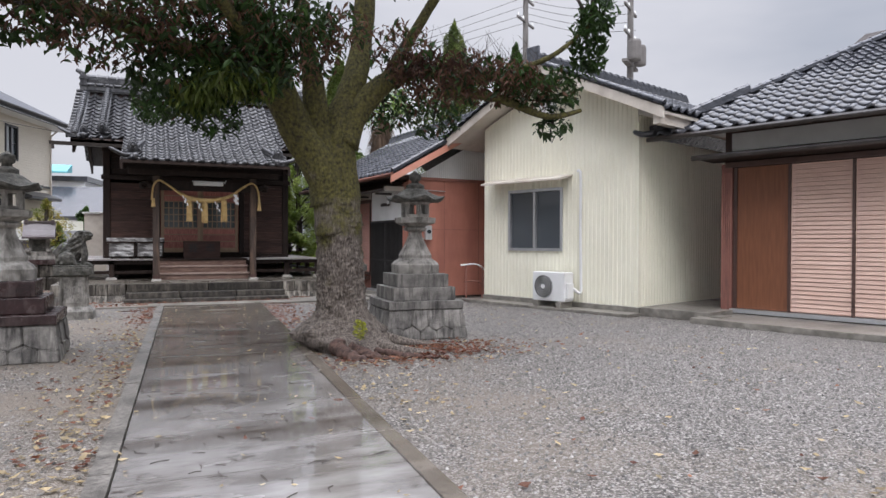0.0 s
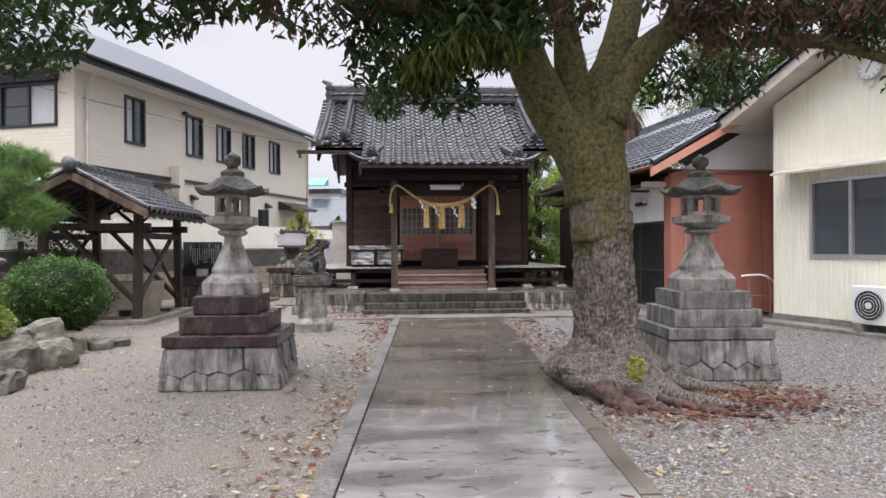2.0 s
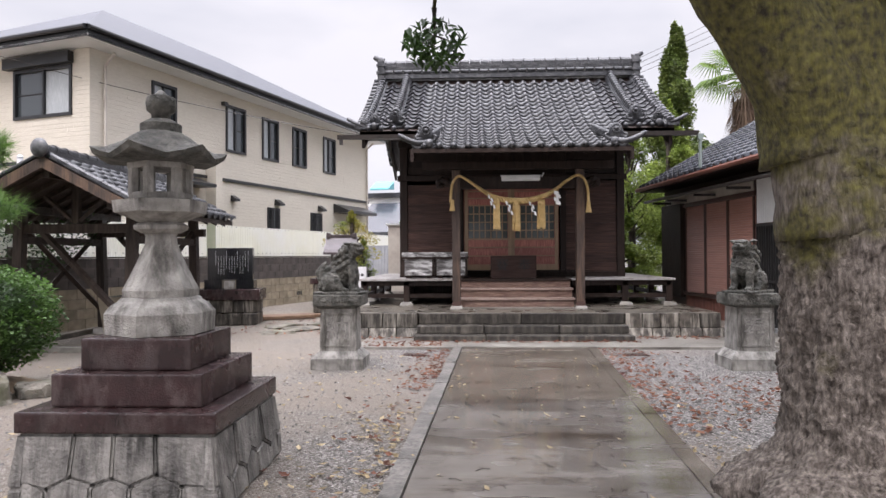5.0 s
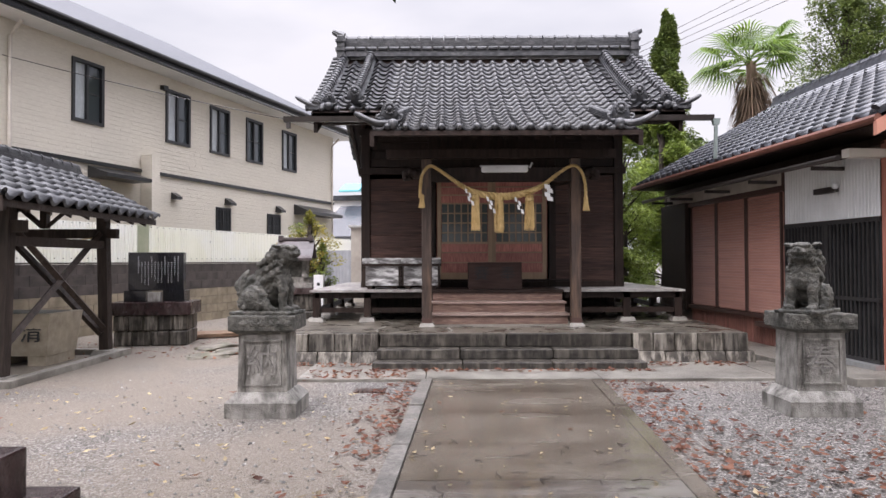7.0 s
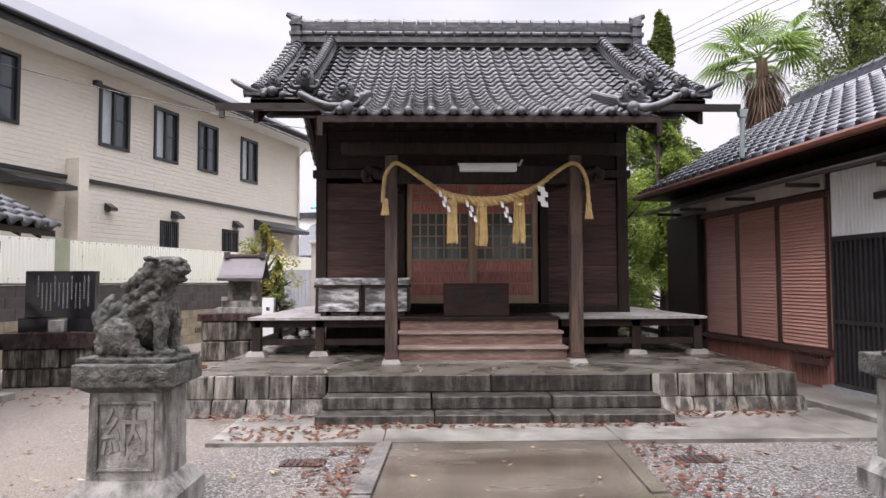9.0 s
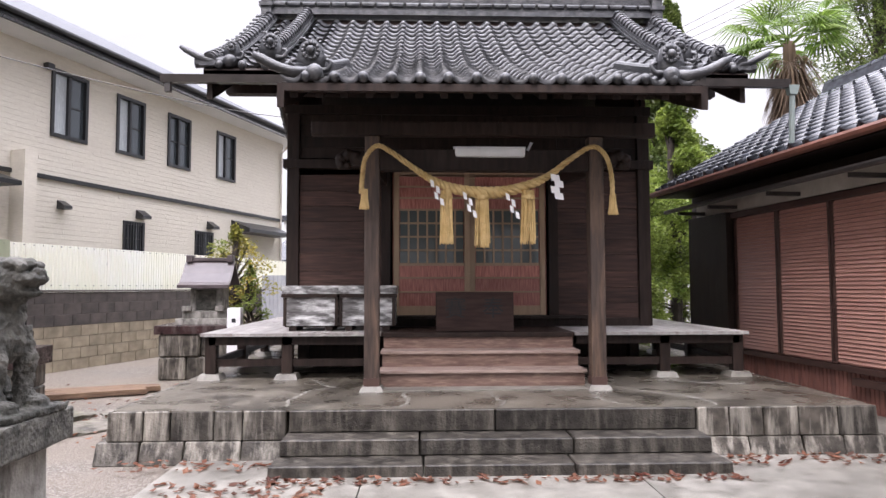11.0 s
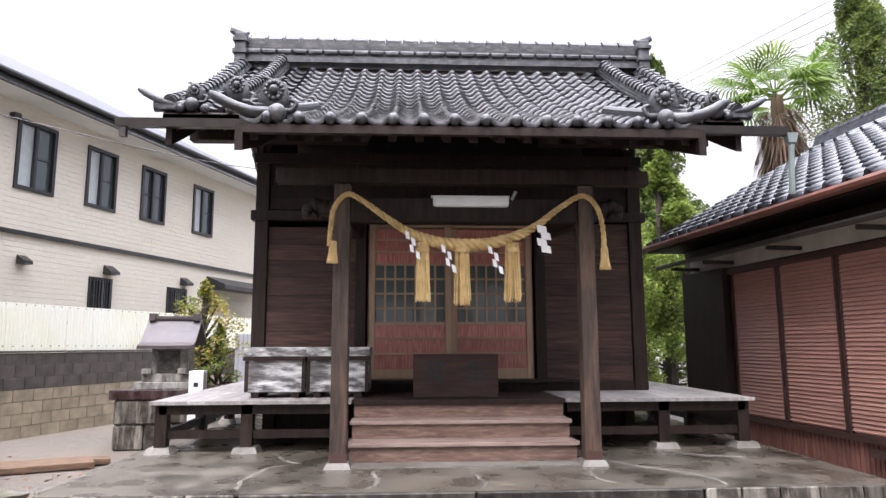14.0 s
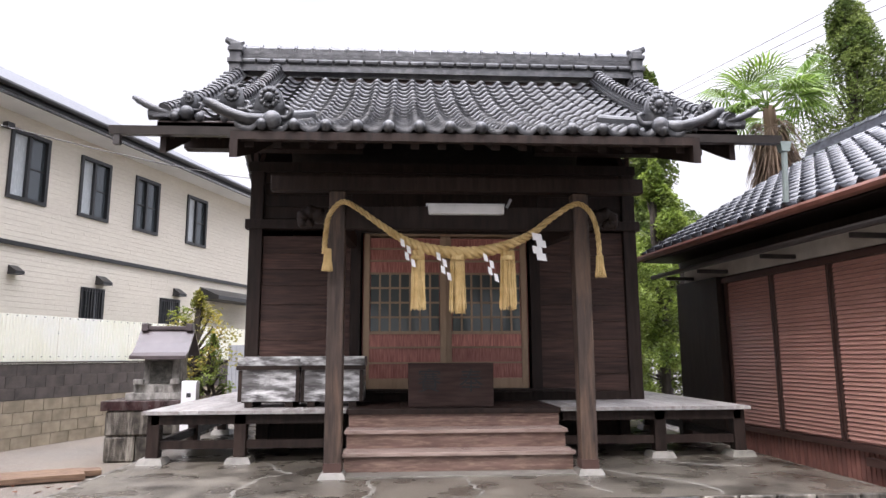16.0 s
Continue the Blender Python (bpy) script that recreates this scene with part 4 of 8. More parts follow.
# barge ridges: two stacked ridges each side, running down the slope
for s in (-1, 1):
    for x, ya, yb, h in ((2.33, YE + 0.32, YR - 0.05, 0.16), (2.88, YE - 0.02, YR - 0.05, 0.08)):
        pts = [(s * (x + 0.05 * (i / 12)), yb + (ya - yb) * i / 12, roof_z(yb + (ya - yb) * i / 12) + 0.02) for i in range(13)]
        ridge = part("barge_ridge", ridge_line(pts, 0.11, h, "r"), TILE, hall)
        for i in range(22):
            t = (i + 0.5) / 22
            yy = yb + (ya - yb) * t
            yy2 = yy - 0.035
            part("cap_tile", tube([(s * (x + 0.05 * t), yy, roof_z(yy) + 0.02 + h * 0.8), (s * (x + 0.05 * t), yy2, roof_z(yy2) + 0.02 + h * 0.8)], 0.085, 10), TILE, ridge)
    # verge tiles outside
    for i in range(16):
        yy = YE + (YR - YE) * (i + 0.3) / 16
        part("verge_tile", tube([(s * 2.93, yy, roof_z(yy) + 0.035), (s * 3.1, yy - 0.02, roof_z(yy) + 0.02)], 0.055, 8), TILE, hall)
    # short porch corner ridges
    pts = [(s * (1.42 + 0.36 * i / 6), YE - 0.35 - 1.1 * i / 6, roof_z(YE - 0.35 - 1.1 * i / 6) + 0.02) for i in range(7)]
    part("porch_corner_ridge", ridge_line(pts, 0.07, 0.10, "r"), TILE, hall)
    # upturned ornamental ends
    for x, y, dz, r in ((1.70, Y0 + 0.02, 0.08, 0.05), (2.85, YE + 0.02, 0.08, 0.042)):
        z = roof_z(y)
        pts = curve_points([(s * (x - 0.12), y + 0.1, z + dz), (s * (x + 0.05), y, z + dz - 0.02), (s * (x + 0.22), y - 0.02, z + dz + 0.03), (s * (x + 0.40), y - 0.02, z + dz + 0.13)], 9)
        end = part("upturned_end_tile", tube(pts, [r * 1.25, r * 1.3, r * 1.15, r, r * 0.95, r * 0.9, r * 0.88, r * 0.85, r * 0.5], 10), TILE, hall, smooth=True)
        part("round_boss", ball((s * (x - 0.13), y - 0.02, z + 0.055), 0.075, None, 14, (1, 0.7, 1)), TILE, end, smooth=True)
    # demon-face end tiles with a flower knob (plain shapes)
    for x, y, k in ((1.63, Y0 + 0.2, 1.0), (2.33, YE + 0.24, 1.0), (2.72, YE + 0.1, 0.7)):
        z = roof_z(y) + 0.1
        bm = bmesh.new()
        prism([(s * x - 0.10 * k, z - 0.08), (s * x + 0.10 * k, z - 0.08), (s * x + 0.13 * k, z + 0.06 * k), (s * x + 0.09 * k, z + 0.2 * k), (s * x + 0.03 * k, z + 0.245 * k), (s * x - 0.03 * k, z + 0.245 * k), (s * x - 0.09 * k, z + 0.2 * k), (s * x - 0.13 * k, z + 0.06 * k)], "y", y - 0.03, y + 0.05, bm)
        # a flower of thin petals round a boss
        for a in range(12):
            an = a * math.pi / 6
            fx, fz = s * x + 0.068 * k * math.cos(an), z + 0.14 * k + 0.068 * k * math.sin(an)
            ball((fx, y - 0.045, fz), 0.024 * k, bm, 6, (1, 0.6, 1))
        ball((s * x, y - 0.06, z + 0.14 * k), 0.04 * k, bm, 10, (1, 0.8, 1))
        # curling waves at the foot and small crests on top
        for dx in (-1, 1):
            tube(curve_points([(s * x + dx * 0.06 * k, y - 0.03, z - 0.03), (s * x + dx * 0.15 * k, y - 0.03, z - 0.03), (s * x + dx * 0.18 * k, y - 0.03, z + 0.04 * k), (s * x + dx * 0.13 * k, y - 0.03, z + 0.06 * k)], 9), [0.03 * k, 0.03 * k, 0.028 * k, 0.026 * k, 0.024 * k, 0.022 * k, 0.02 * k, 0.018 * k, 0.014 * k], 6, bm)
            tube(curve_points([(s * x + dx * 0.03 * k, y, z + 0.22 * k), (s * x + dx * 0.07 * k, y - 0.01, z + 0.26 * k), (s * x + dx * 0.11 * k, y - 0.01, z + 0.25 * k)], 6), [0.02 * k, 0.02 * k, 0.017 * k, 0.014 * k, 0.01 * k, 0.006 * k], 6, bm)
        part("ornament_end_tile", bm, TILE, hall, smooth=True)
# main ridge with saddle tiles
RB = roof_z(YR) - 0.02
ridge = part("main_ridge", box(-2.85, 2.85, YR - 0.2, YR + 0.2, RB, RB + 0.07), TILE, hall)
for hw, z0, z1 in ((0.17, 0.075, 0.12), (0.15, 0.19, 0.235), (0.145, 0.24, 0.285), (0.14, 0.29, 0.335)):
    part("ridge_course", box(-2.85, 2.85, YR - hw, YR + hw, RB + z0, RB + z1), TILE, ridge)
RR = mesh_from(tube([(-0.09, 0, 0), (0.09, 0, 0)], 0.042, 8), "ridge_round", TILE)
for i in range(26):
    piece("ridge_round", RR, ridge, pose(-2.75 + i * 0.22, YR - 0.165, RB + 0.155))
seg = tube([(0, 0, 0), (0.235, 0, 0)], 0.1, 10)
tube([(0, 0, 0), (0.03, 0, 0)], 0.116, 10, seg)
RC = mesh_from(seg, "ridge_cap_tile", TILE)
for i in range(23):
    piece("ridge_cap_tile", RC, ridge, pose(-2.85 + i * 0.2478, YR, RB + 0.36))
for s in (-1, 1):
    bm = box(s * 2.93 - 0.08, s * 2.93 + 0.08, YR - 0.24, YR + 0.24, RB - 0.08, RB + 0.42, bevel=0.02)
    tube(curve_points([(s * 2.9, YR, RB + 0.45), (s * 3.0, YR, RB + 0.5), (s * 3.12, YR, RB + 0.56)], 6), [0.09, 0.085, 0.08, 0.07, 0.06, 0.05], 8, bm)
    box(s * 2.93 - 0.1, s * 2.93 + 0.1, YR - 0.27, YR + 0.27, RB + 0.1, RB + 0.16, bm)
    box(s * 2.93 - 0.1, s * 2.93 + 0.1, YR - 0.27, YR + 0.27, RB + 0.28, RB + 0.33, bm)
    part("ridge_end_tile", bm, TILE, ridge)
# gutters
for s in (-1, 1):
    x0, x1 = sorted((s * 1.9, s * 3.42))
    part("gutter", prism([(YE - 0.12, 3.30), (YE - 0.10, 3.22), (YE - 0.02, 3.22), (YE, 3.30)], "x", x0, x1), GUTTER, hall, "dark box gutter")
part("gutter_outlet", box(-3.38, -3.32, YE - 0.09, YE - 0.03, 3.12, 3.22), GUTTER, hall)
part("hopper", taper(0.08, 0.07, 3.14, 0.12, 0.1, 3.24, 3.46, YE - 0.06), VERD, hall)
part("downpipe", tube([(3.46, YE - 0.06, 3.13), (3.48, YE + 0.02, 2.62)], 0.03, 10), VERD, hall, "grey-green downpipe ending on the neighbouring roof")

# ---- two-storey house behind the wall ----
house = thing("two_storey_house", (-8.10, 19.99, 0), -18, "beige two-storey house with dark-framed windows", "house")


def wall_with_holes(u0, u1, z0, z1, holes, thick=0.15):
    """An upright wall along x at y = 0 (outside towards -y), with rectangular openings (u0, u1, z0, z1)."""
    bm = bmesh.new()
    us = sorted({u0, u1, *[h[0] for h in holes], *[h[1] for h in holes]})
    zs = sorted({z0, z1, *[h[2] for h in holes], *[h[3] for h in holes]})
    for a, b in zip(us, us[1:]):
        for c, d in zip(zs, zs[1:]):
            if not any(h[0] <= (a + b) / 2 <= h[1] and h[2] <= (c + d) / 2 <= h[3] for h in holes):
                box(a, b, 0, thick, c, d, bm)
    bmesh.ops.remove_doubles(bm, verts=bm.verts, dist=1e-4)
    seen, drop = {}, []
    for f in bm.faces:
        k = tuple(round(x, 3) for x in f.calc_center_median())
        if k in seen:
            drop += [f, seen[k]]
        seen[k] = f
    bmesh.ops.delete(bm, geom=list(set(drop)), context="FACES")
    return bm


def place(bm, m):
    bm.transform(m)
    return bm


# outside frames: along the long wall x_local = y_house, outward = +x of the house
LONG = Matrix(((0, -1, 0, 0), (1, 0, 0, 0), (0, 0, 1, 0), (0, 0, 0, 1)))
up = [(1.8, 2.6, 4.42, 5.72), (4.57, 5.43, 4.42, 5.72), (6.27, 7.1, 4.42, 5.68), (7.93, 8.75, 4.42, 5.68), (9.89, 10.73, 4.42, 5.68)]
low = [(6.54, 7.15, 2.2, 2.92), (9.04, 9.75, 2.2, 2.9)]


def siding_wall(u0, u1, z0, z1, holes, m, parent):
    w = part("siding_wall", place(wall_with_holes(u0, u1, z0, z1, holes), m), SIDING, parent)
    # shallow uneven courses of the siding boards
    relief = random.Random(17)
    bm = bmesh.new()
    z = z0
    k = 0
    while z < z1 - 0.05:
        spans = [(u0, u1)]
        for h in holes:
            if h[2] - 0.11 < z < h[3]:
                spans = [s for a, b in spans for s in ((a, min(b, h[0])), (max(a, h[1]), b)) if s[1] - s[0] > 0.02]
        for a, b in spans:
            x = a
            while x < b - 0.01:
                e = min(b, x + relief.uniform(0.12, 0.34))
                w0, w1 = relief.uniform(0.002, 0.006), relief.uniform(0.002, 0.006)
                hull([(x, -0.001, z + 0.003), (e, -0.001, z + 0.003), (e, -0.001, z + 0.098), (x, -0.001, z + 0.098)],
                     [(x, -w0, z + 0.012), (e, -w1, z + 0.012), (e, -0.002, z + 0.094), (x, -0.002, z + 0.094)], bm)
                x = e
        z += 0.1
        k += 1
    part("siding_relief", place(bm, m), SIDING, parent, kind="stuff")


siding_wall(0, 13.4, 0, 6.05, up + low, LONG, house)
FRONT = Matrix(((-1, 0, 0, 0), (0, 1, 0, 0), (0, 0, 1, 0), (0, 0, 0, 1)))
siding_wall(0.0, 4.78, 0, 6.05, [(0.53, 2.3, 4.6, 5.7)], FRONT, house)
part("end_wall", box(-9, -0.01, 13.25, 13.4, 0, 6.05), SIDING, house)
part("end_wall", box(-9.0, -4.78, 3.0, 3.15, 0, 6.05), SIDING, house)
part("end_wall", box(-4.78, -4.63, 0.16, 3.1, 0, 6.05), SIDING, house)


def sash_window(u0, u1, z0, z1, m, parent, curtain=True, mullion=True, label="sliding window in a black frame"):
    w = part("window", place(box(u0 + 0.02, u1 - 0.02, 0.10, 0.12, z0 + 0.02, z1 - 0.02), m), CURTAIN if curtain else FRAMEB, parent, label)
    t = 0.05
    bm = bmesh.new()
    box(u0 - 0.02, u1 + 0.02, -0.04, 0.09, z0 - 0.02, z0 + t, bm)
    box(u0 - 0.02, u1 + 0.02, -0.04, 0.09, z1 - t, z1 + 0.02, bm)
    box(u0 - 0.02, u0 + t, -0.04, 0.09, z0 + t, z1 - t, bm)
    box(u1 - t, u1 + 0.02, -0.04, 0.09, z0 + t, z1 - t, bm)
    if mullion:
        mid = (u0 + u1) / 2
        box(mid - 0.03, mid + 0.03, -0.01, 0.085, z0 + t, z1 - t, bm)
        box(mid + 0.03 if curtain else u0 + t, u1 - t, 0.02, 0.07, (z0 + z1) / 2 - 0.015, (z0 + z1) / 2 + 0.015, bm)
    part("window_frame", place(bm, m), FRAMEB, w)
    mid = (u0 + u1) / 2
    part("pane", place(box(u0 + t, mid - 0.03, 0.055, 0.06, z0 + t, z1 - t), m), WGLASS if not curtain else CURTAIN, w)
    part("pane", place(box(mid + 0.03, u1 - t, 0.035, 0.04, z0 + t, z1 - t), m), WGLASS, w)
    return w


for k, (a, b, c, d) in enumerate(up):
    sash_window(a, b, c, d, LONG, house, k % 4 != 3)
for a, b, c, d in low:
    w = sash_window(a, b, c, d, LONG, house, False)
    bm = bmesh.new()
    for i in range(7):
        box(a + 0.06 + i * 0.075, a + 0.085 + i * 0.075, -0.08, -0.06, c, d, bm)
    part("window_grille", place(bm, LONG), FRAMEB, w)
    part("vent_hood", place(prism([(-0.22, d + 0.1), (-0.22, d + 0.16), (-0.02, d + 0.3), (-0.002, d + 0.1)], "x", b - 0.25, b + 0.02), LONG), FRAMEB, house)
sash_window(0.53, 2.3, 4.6, 5.7, FRONT, house)
part("shutter_box", place(box(0.45, 2.5, -0.18, -0.02, 5.73, 5.98, bevel=0.01), FRONT), FRAMEB, house)
part("belt_course", place(box(0.3, 13.4, -0.06, -0.017, 3.54, 3.62), LONG), FRAMEB, house)
part("belt_course", place(box(0.0, 4.78, -0.06, -0.017, 3.54, 3.62), FRONT), FRAMEB, house)
part("pilaster", place(box(3.72, 3.98, -0.35, -0.017, 0, 3.95), LONG), SIDING, house)
part("bay_canopy", place(prism([(-0.55, 3.25), (-0.55, 3.33), (-0.017, 3.5), (-0.017, 3.25)], "x", 2.2, 3.5), LONG), FRAMEB, house)
part("porch_canopy", place(prism([(-0.6, 3.0), (-0.6, 3.1), (-0.017, 3.34), (-0.017, 3.0)], "x", 10.6, 13.0), LONG), FRAMEB, house)
part("vent_hood", place(prism([(-0.2, 3.0), (-0.2, 3.06), (-0.02, 3.17), (-0.017, 3.0)], "x", 4.75, 4.95), LONG), FRAMEB, house)
part("vent_box", place(box(4.35, 4.5, -0.14, -0.017, 5.66, 5.76), LONG), FRAMEB, house)
for u in (0.35, 13.2):
    part("downpipe", place(tube([(u, -0.07, 0.2), (u, -0.07, 5.7), (u, -0.35, 5.95)], 0.035, 8), LONG), BARGE, house, "pale downpipe")
EV = 0.65
part("soffit", box(-9.6, EV, -EV, 13.4 + EV, 6.03, 6.08), WHITEM, house)
bm = bmesh.new()
for y0, y1, x0, x1 in ((-EV, -EV + 0.03, -9.6, EV), (-EV + 0.04, 13.4 + EV, EV - 0.03, EV)):
    box(x0, x1, y0, y1, 6.02, 6.24, bm)
part("fascia", bm, FRAMEB, house)
bm = tube([(EV + 0.06, -EV, 6.2), (EV + 0.06, 13.4 + EV, 6.2)], 0.055, 8)
tube([(-9.6, -EV - 0.06, 6.2), (EV, -EV - 0.06, 6.2)], 0.055, 8, bm)
part("gutter", bm, FRAMEB, house)
bm = bmesh.new()
e = [bm.verts.new(p) for p in ((EV + 0.04, -EV - 0.04, 6.25), (EV + 0.04, 13.4 + EV, 6.25), (-9.6, 13.4 + EV, 6.25), (-9.6, -EV - 0.04, 6.25), (-4.2, 4.2, 8.85), (-4.2, 9.5, 8.85))]
for f in ((0, 1, 5, 4), (1, 2, 5), (2, 3, 4, 5), (3, 0, 4)):
    bm.faces.new([e[i] for i in f])
roof_h = part("roof", bm, SOLAR, house, "low blue-grey slate roof")
for k in range(9):
    bm = bmesh.new()
    f0, f1 = k / 9.2, k / 9.2 + 0.006
    q = lambda f: [(EV + 0.04 + (-4.2 - EV) * f, -EV + (4.2 + EV) * f, 6.262 + 2.6 * f), (EV + 0.04 + (-4.2 - EV) * f, 13.4 + EV + (9.5 - 13.4 - EV) * f, 6.262 + 2.6 * f)]
    a, b = q(f0), q(f1)
    vs = [bm.verts.new(p) for p in (a[0], a[1], b[1], b[0])]
    bm.faces.new(vs)
    part("slate_course", bm, FRAMEB, roof_h)

# ---- boundary: block wall and corrugated fence ----
bwall = thing("wall_boundary", (-8.10, 19.99, 0), -18, "dark stained concrete block wall", "wall", kind="structure")
BL = box(0, 0.394, 0, 0.12, 0, 0.194, bevel=0.004)
BLM = mesh_from(BL, "block", BLOCKM)
TBM = mesh_from(box(0, 0.39, 0, 0.12, 0, 0.19, bevel=0.004), "tan_block", TANB)
part("core", box(1.02, 1.1, -3.5, 14.5, 0, 1.38), BLOCKM, bwall)
for r in range(7):
    for c in range(41):
        y = -3.5 + c * 0.4 + (0.2 if r % 2 else 0)
        piece("block", BLM if r > 3 else TBM, bwall, pose(1.135, y, r * 0.198, 0, 0, 90))
part("coping", box(1.0, 1.15, -3.5, 14.5, 1.388, 1.42), BLOCKM, bwall)
for y in (3.2, 6.4):
    bm = bmesh.new()
    for i in range(4):
        box(1.136, 1.142, y + i * 0.075, y + i * 0.075 + 0.045, 0.24, 0.36, bm)
    part("vent_block", bm, FRAMEB, bwall)
fence = thing("fence_corrugated", (-8.10, 19.99, 0), -18, "cream corrugated plastic fence above the block wall", "fence", kind="structure")
for i in range(10):
    y0 = -4 + i * 1.82
    bm = corrugated(y0, y0 + 1.8, 0.075, 0.016, lambda u: 1.3, lambda u: 2.22)
    bm.transform(Matrix.Translation((0.93, 0, 0)) @ LONG)
    part("panel", bm, FENCEW, fence)
bm = bmesh.new()
for i in range(95):
    ball((0.955, -4 + i * 0.19, 2.19), 0.011, bm, 6)
    ball((0.955, -4 + i * 0.19, 1.5), 0.011, bm, 6)
part("fixings", bm, GUTTER, fence, kind="stuff")
part("rail", box(0.88, 0.92, -4, 14.2, 1.9, 1.95), WOODD, fence)
part("green_stained_panel", box(0.955, 0.962, 2.62, 2.95, 1.42, 2.25), surf("algae_board", (0.25, 0.28, 0.18), (0.36, 0.36, 0.26), 4, 0.7, 0.1), fence, "greenish stained board")


# ---- pantiled roofs of the other buildings ----
def pantile_slope(parent, x0, x1, y0, z0, angle, length, rz, origin, material, tw_=0.27, tl=0.235, keep=None, cap=300, name="roof_tile"):
    """Tiles over a slope: x0..x1 across, rising from (y0, z0) by the angle; the frame is turned by rz about origin."""
    me = tile_mesh(name, tw_, tl, material)
    nx, ny = int(round((x1 - x0) / tw_)), int(length / tl)
    base = pose(*origin, 0, 0, rz)
    items, count = [], 0
    for r in range(ny):
        d = r * tl
        for c in range(nx):
            x = x0 + c * tw_
            if keep and not keep(x + tw_ / 2, d):
                continue
            m = base @ pose(x, y0 + d * math.cos(radians(angle)), z0 + d * math.sin(radians(angle)), angle, 0, random.uniform(-0.5, 0.5))
            if count < cap:
                piece(name, me, parent, m)
                count += 1
            else:
                items.append((me, m))
    if items:
        joined("upper_tiles", items, parent)


def ridge_cap(parent, p, q, w=0.14, h=0.2, material=TILEB):
    p, q = Vector(p), Vector(q)
    n = max(2, int((q - p).length / 0.26))
    r = part("ridge", ridge_line([p.lerp(q, i / 8) for i in range(9)], w, h, "ridge", material), material, parent)
    step_v = (q - p) / n
    me = mesh_from(tube([Vector((0, 0, 0)), step_v * 0.16], w * 0.74, 10), "ridge_cap_tile", material)
    for i in range(n):
        piece("ridge_cap_tile", me, r, Matrix.Translation(p + step_v * i + Vector((0, 0, h * 0.8))))
    return r


# ---- side hall with louvred shutters ----
side = thing("shrine_office", (5.56, 15.64, -0.05), 5.3, "red-brown timber hall with closed louvred shutters", "building")
part("west_wall", box(0.02, 0.14, 0.2, 6.6, 0.1, 3.1), BROWNF, side)
part("gable_wall", box(0.02, 5.2, 0.0, 0.12, 0.1, 3.0), REDW, side)
part("far_wall", box(0.15, 5.2, 6.5, 6.6, 0.1, 3.1), BROWNF, side)
part("east_wall", box(5.1, 5.2, 0.13, 6.49, 0.1, 3.1), REDW, side)
part("corner_post", box(-0.02, 0.16, -0.03, 0.26, 0.15, 2.9), REDW, side)
for x in (1.0, 2.0):
    part("seam", box(x, x + 0.012, -0.006, -0.001, 0.2, 2.95), REDB, side)
part("seam", box(0.17, 3.3, -0.006, -0.001, 1.75, 1.765), REDB, side)
bm = corrugated(-0.3, 5.4, 0.06, 0.01, lambda u: 3.03, lambda u: max(3.031, 3.2 + 0.567 * (2.6 - abs(u - 2.6)) - 0.3))
bm.transform(Matrix.Translation((0, 0.01, 0)))
part("gable_sheet", bm, WHITEM, side, "white corrugated gable sheet")
part("gable_trim", box(0.02, 5.2, -0.04, -0.002, 2.96, 3.03), REDB, side)
for s in (1, -1):
    q = [(2.6 - s * 3.28, 2.98), (2.6 - s * 3.28, 2.82), (2.6, 4.62), (2.6, 4.80)]
    part("bargeboard", prism(q, "y", -0.52, -0.47), SALMON, side, "salmon painted bargeboard")
    part("roof_deck", prism([(2.6 - s * 3.16, 3.03), (2.6 - s * 3.16, 2.95), (2.6, 4.73), (2.6, 4.81)], "y", -0.46, 6.6), WOODD, side)
ang = math.degrees(math.atan(0.563))
pantile_slope(side, -6.6, 0.55, -0.60, 3.06, ang, 3.6, -90, (0, 0, 0), TILEB, 0.27, 0.25)
pantile_slope(side, -0.55, 6.6, -5.9, 3.0, ang, 3.72, 90, (0, 0, 0), TILEB, 0.27, 0.25, cap=0)
ridge_cap(side, (2.6, -0.6, 4.82), (2.6, 6.65, 4.82))
ridge_cap(side, (-0.62, -0.44, 3.06), (2.5, -0.44, 4.82), 0.09, 0.06)
part("gutter", tube([(-0.65, -0.5, 3.01), (-0.65, 6.65, 3.01)], 0.05, 8), RUST, side, "rust-brown eave gutter")
part("soffit", box(-0.6, 0.01, -0.45, 6.6, 2.955, 2.985), WOODD, side)
part("soffit_beam", box(-0.02, 0.14, 0.2, 6.5, 2.86, 3.0), WOODD, side)
# shutters
for i in range(3):
    y0, y1 = 2.3 + i * 1.0, 3.28 + i * 1.0
    sh = part("shutter", box(0.005, 0.02, y0, y1, 0.62, 2.5), SHUTM, side, "pink-brown louvred rain shutter")
    bm = bmesh.new()
    box(-0.03, 0.004, y0, y0 + 0.035, 0.62, 2.5, bm)
    box(-0.03, 0.004, y1 - 0.035, y1, 0.62, 2.5, bm)
    part("shutter_frame", bm, BROWNF, sh)
    n = 40
    for k in range(n):
        z = 0.64 + k * 1.85 / n
        part("slat", prism([(-0.024, z + 0.004), (0.004, z + 0.0), (0.004, z + 0.045), (-0.008, z + 0.042)], "y", y0 + 0.037, y1 - 0.037), SHUTM, sh)
part("shutter_sill", box(-0.06, 0.01, 2.25, 5.35, 0.55, 0.615), BROWNF, side)
part("shutter_head", box(-0.05, 0.01, 2.25, 5.35, 2.505, 2.57), BROWNF, side)
bm = bmesh.new()
for i in range(46):
    part("batten", box(-0.012, 0.012, 2.27 + i * 0.066, 2.27 + i * 0.066 + 0.05, 0.14, 0.545), REDB, side)
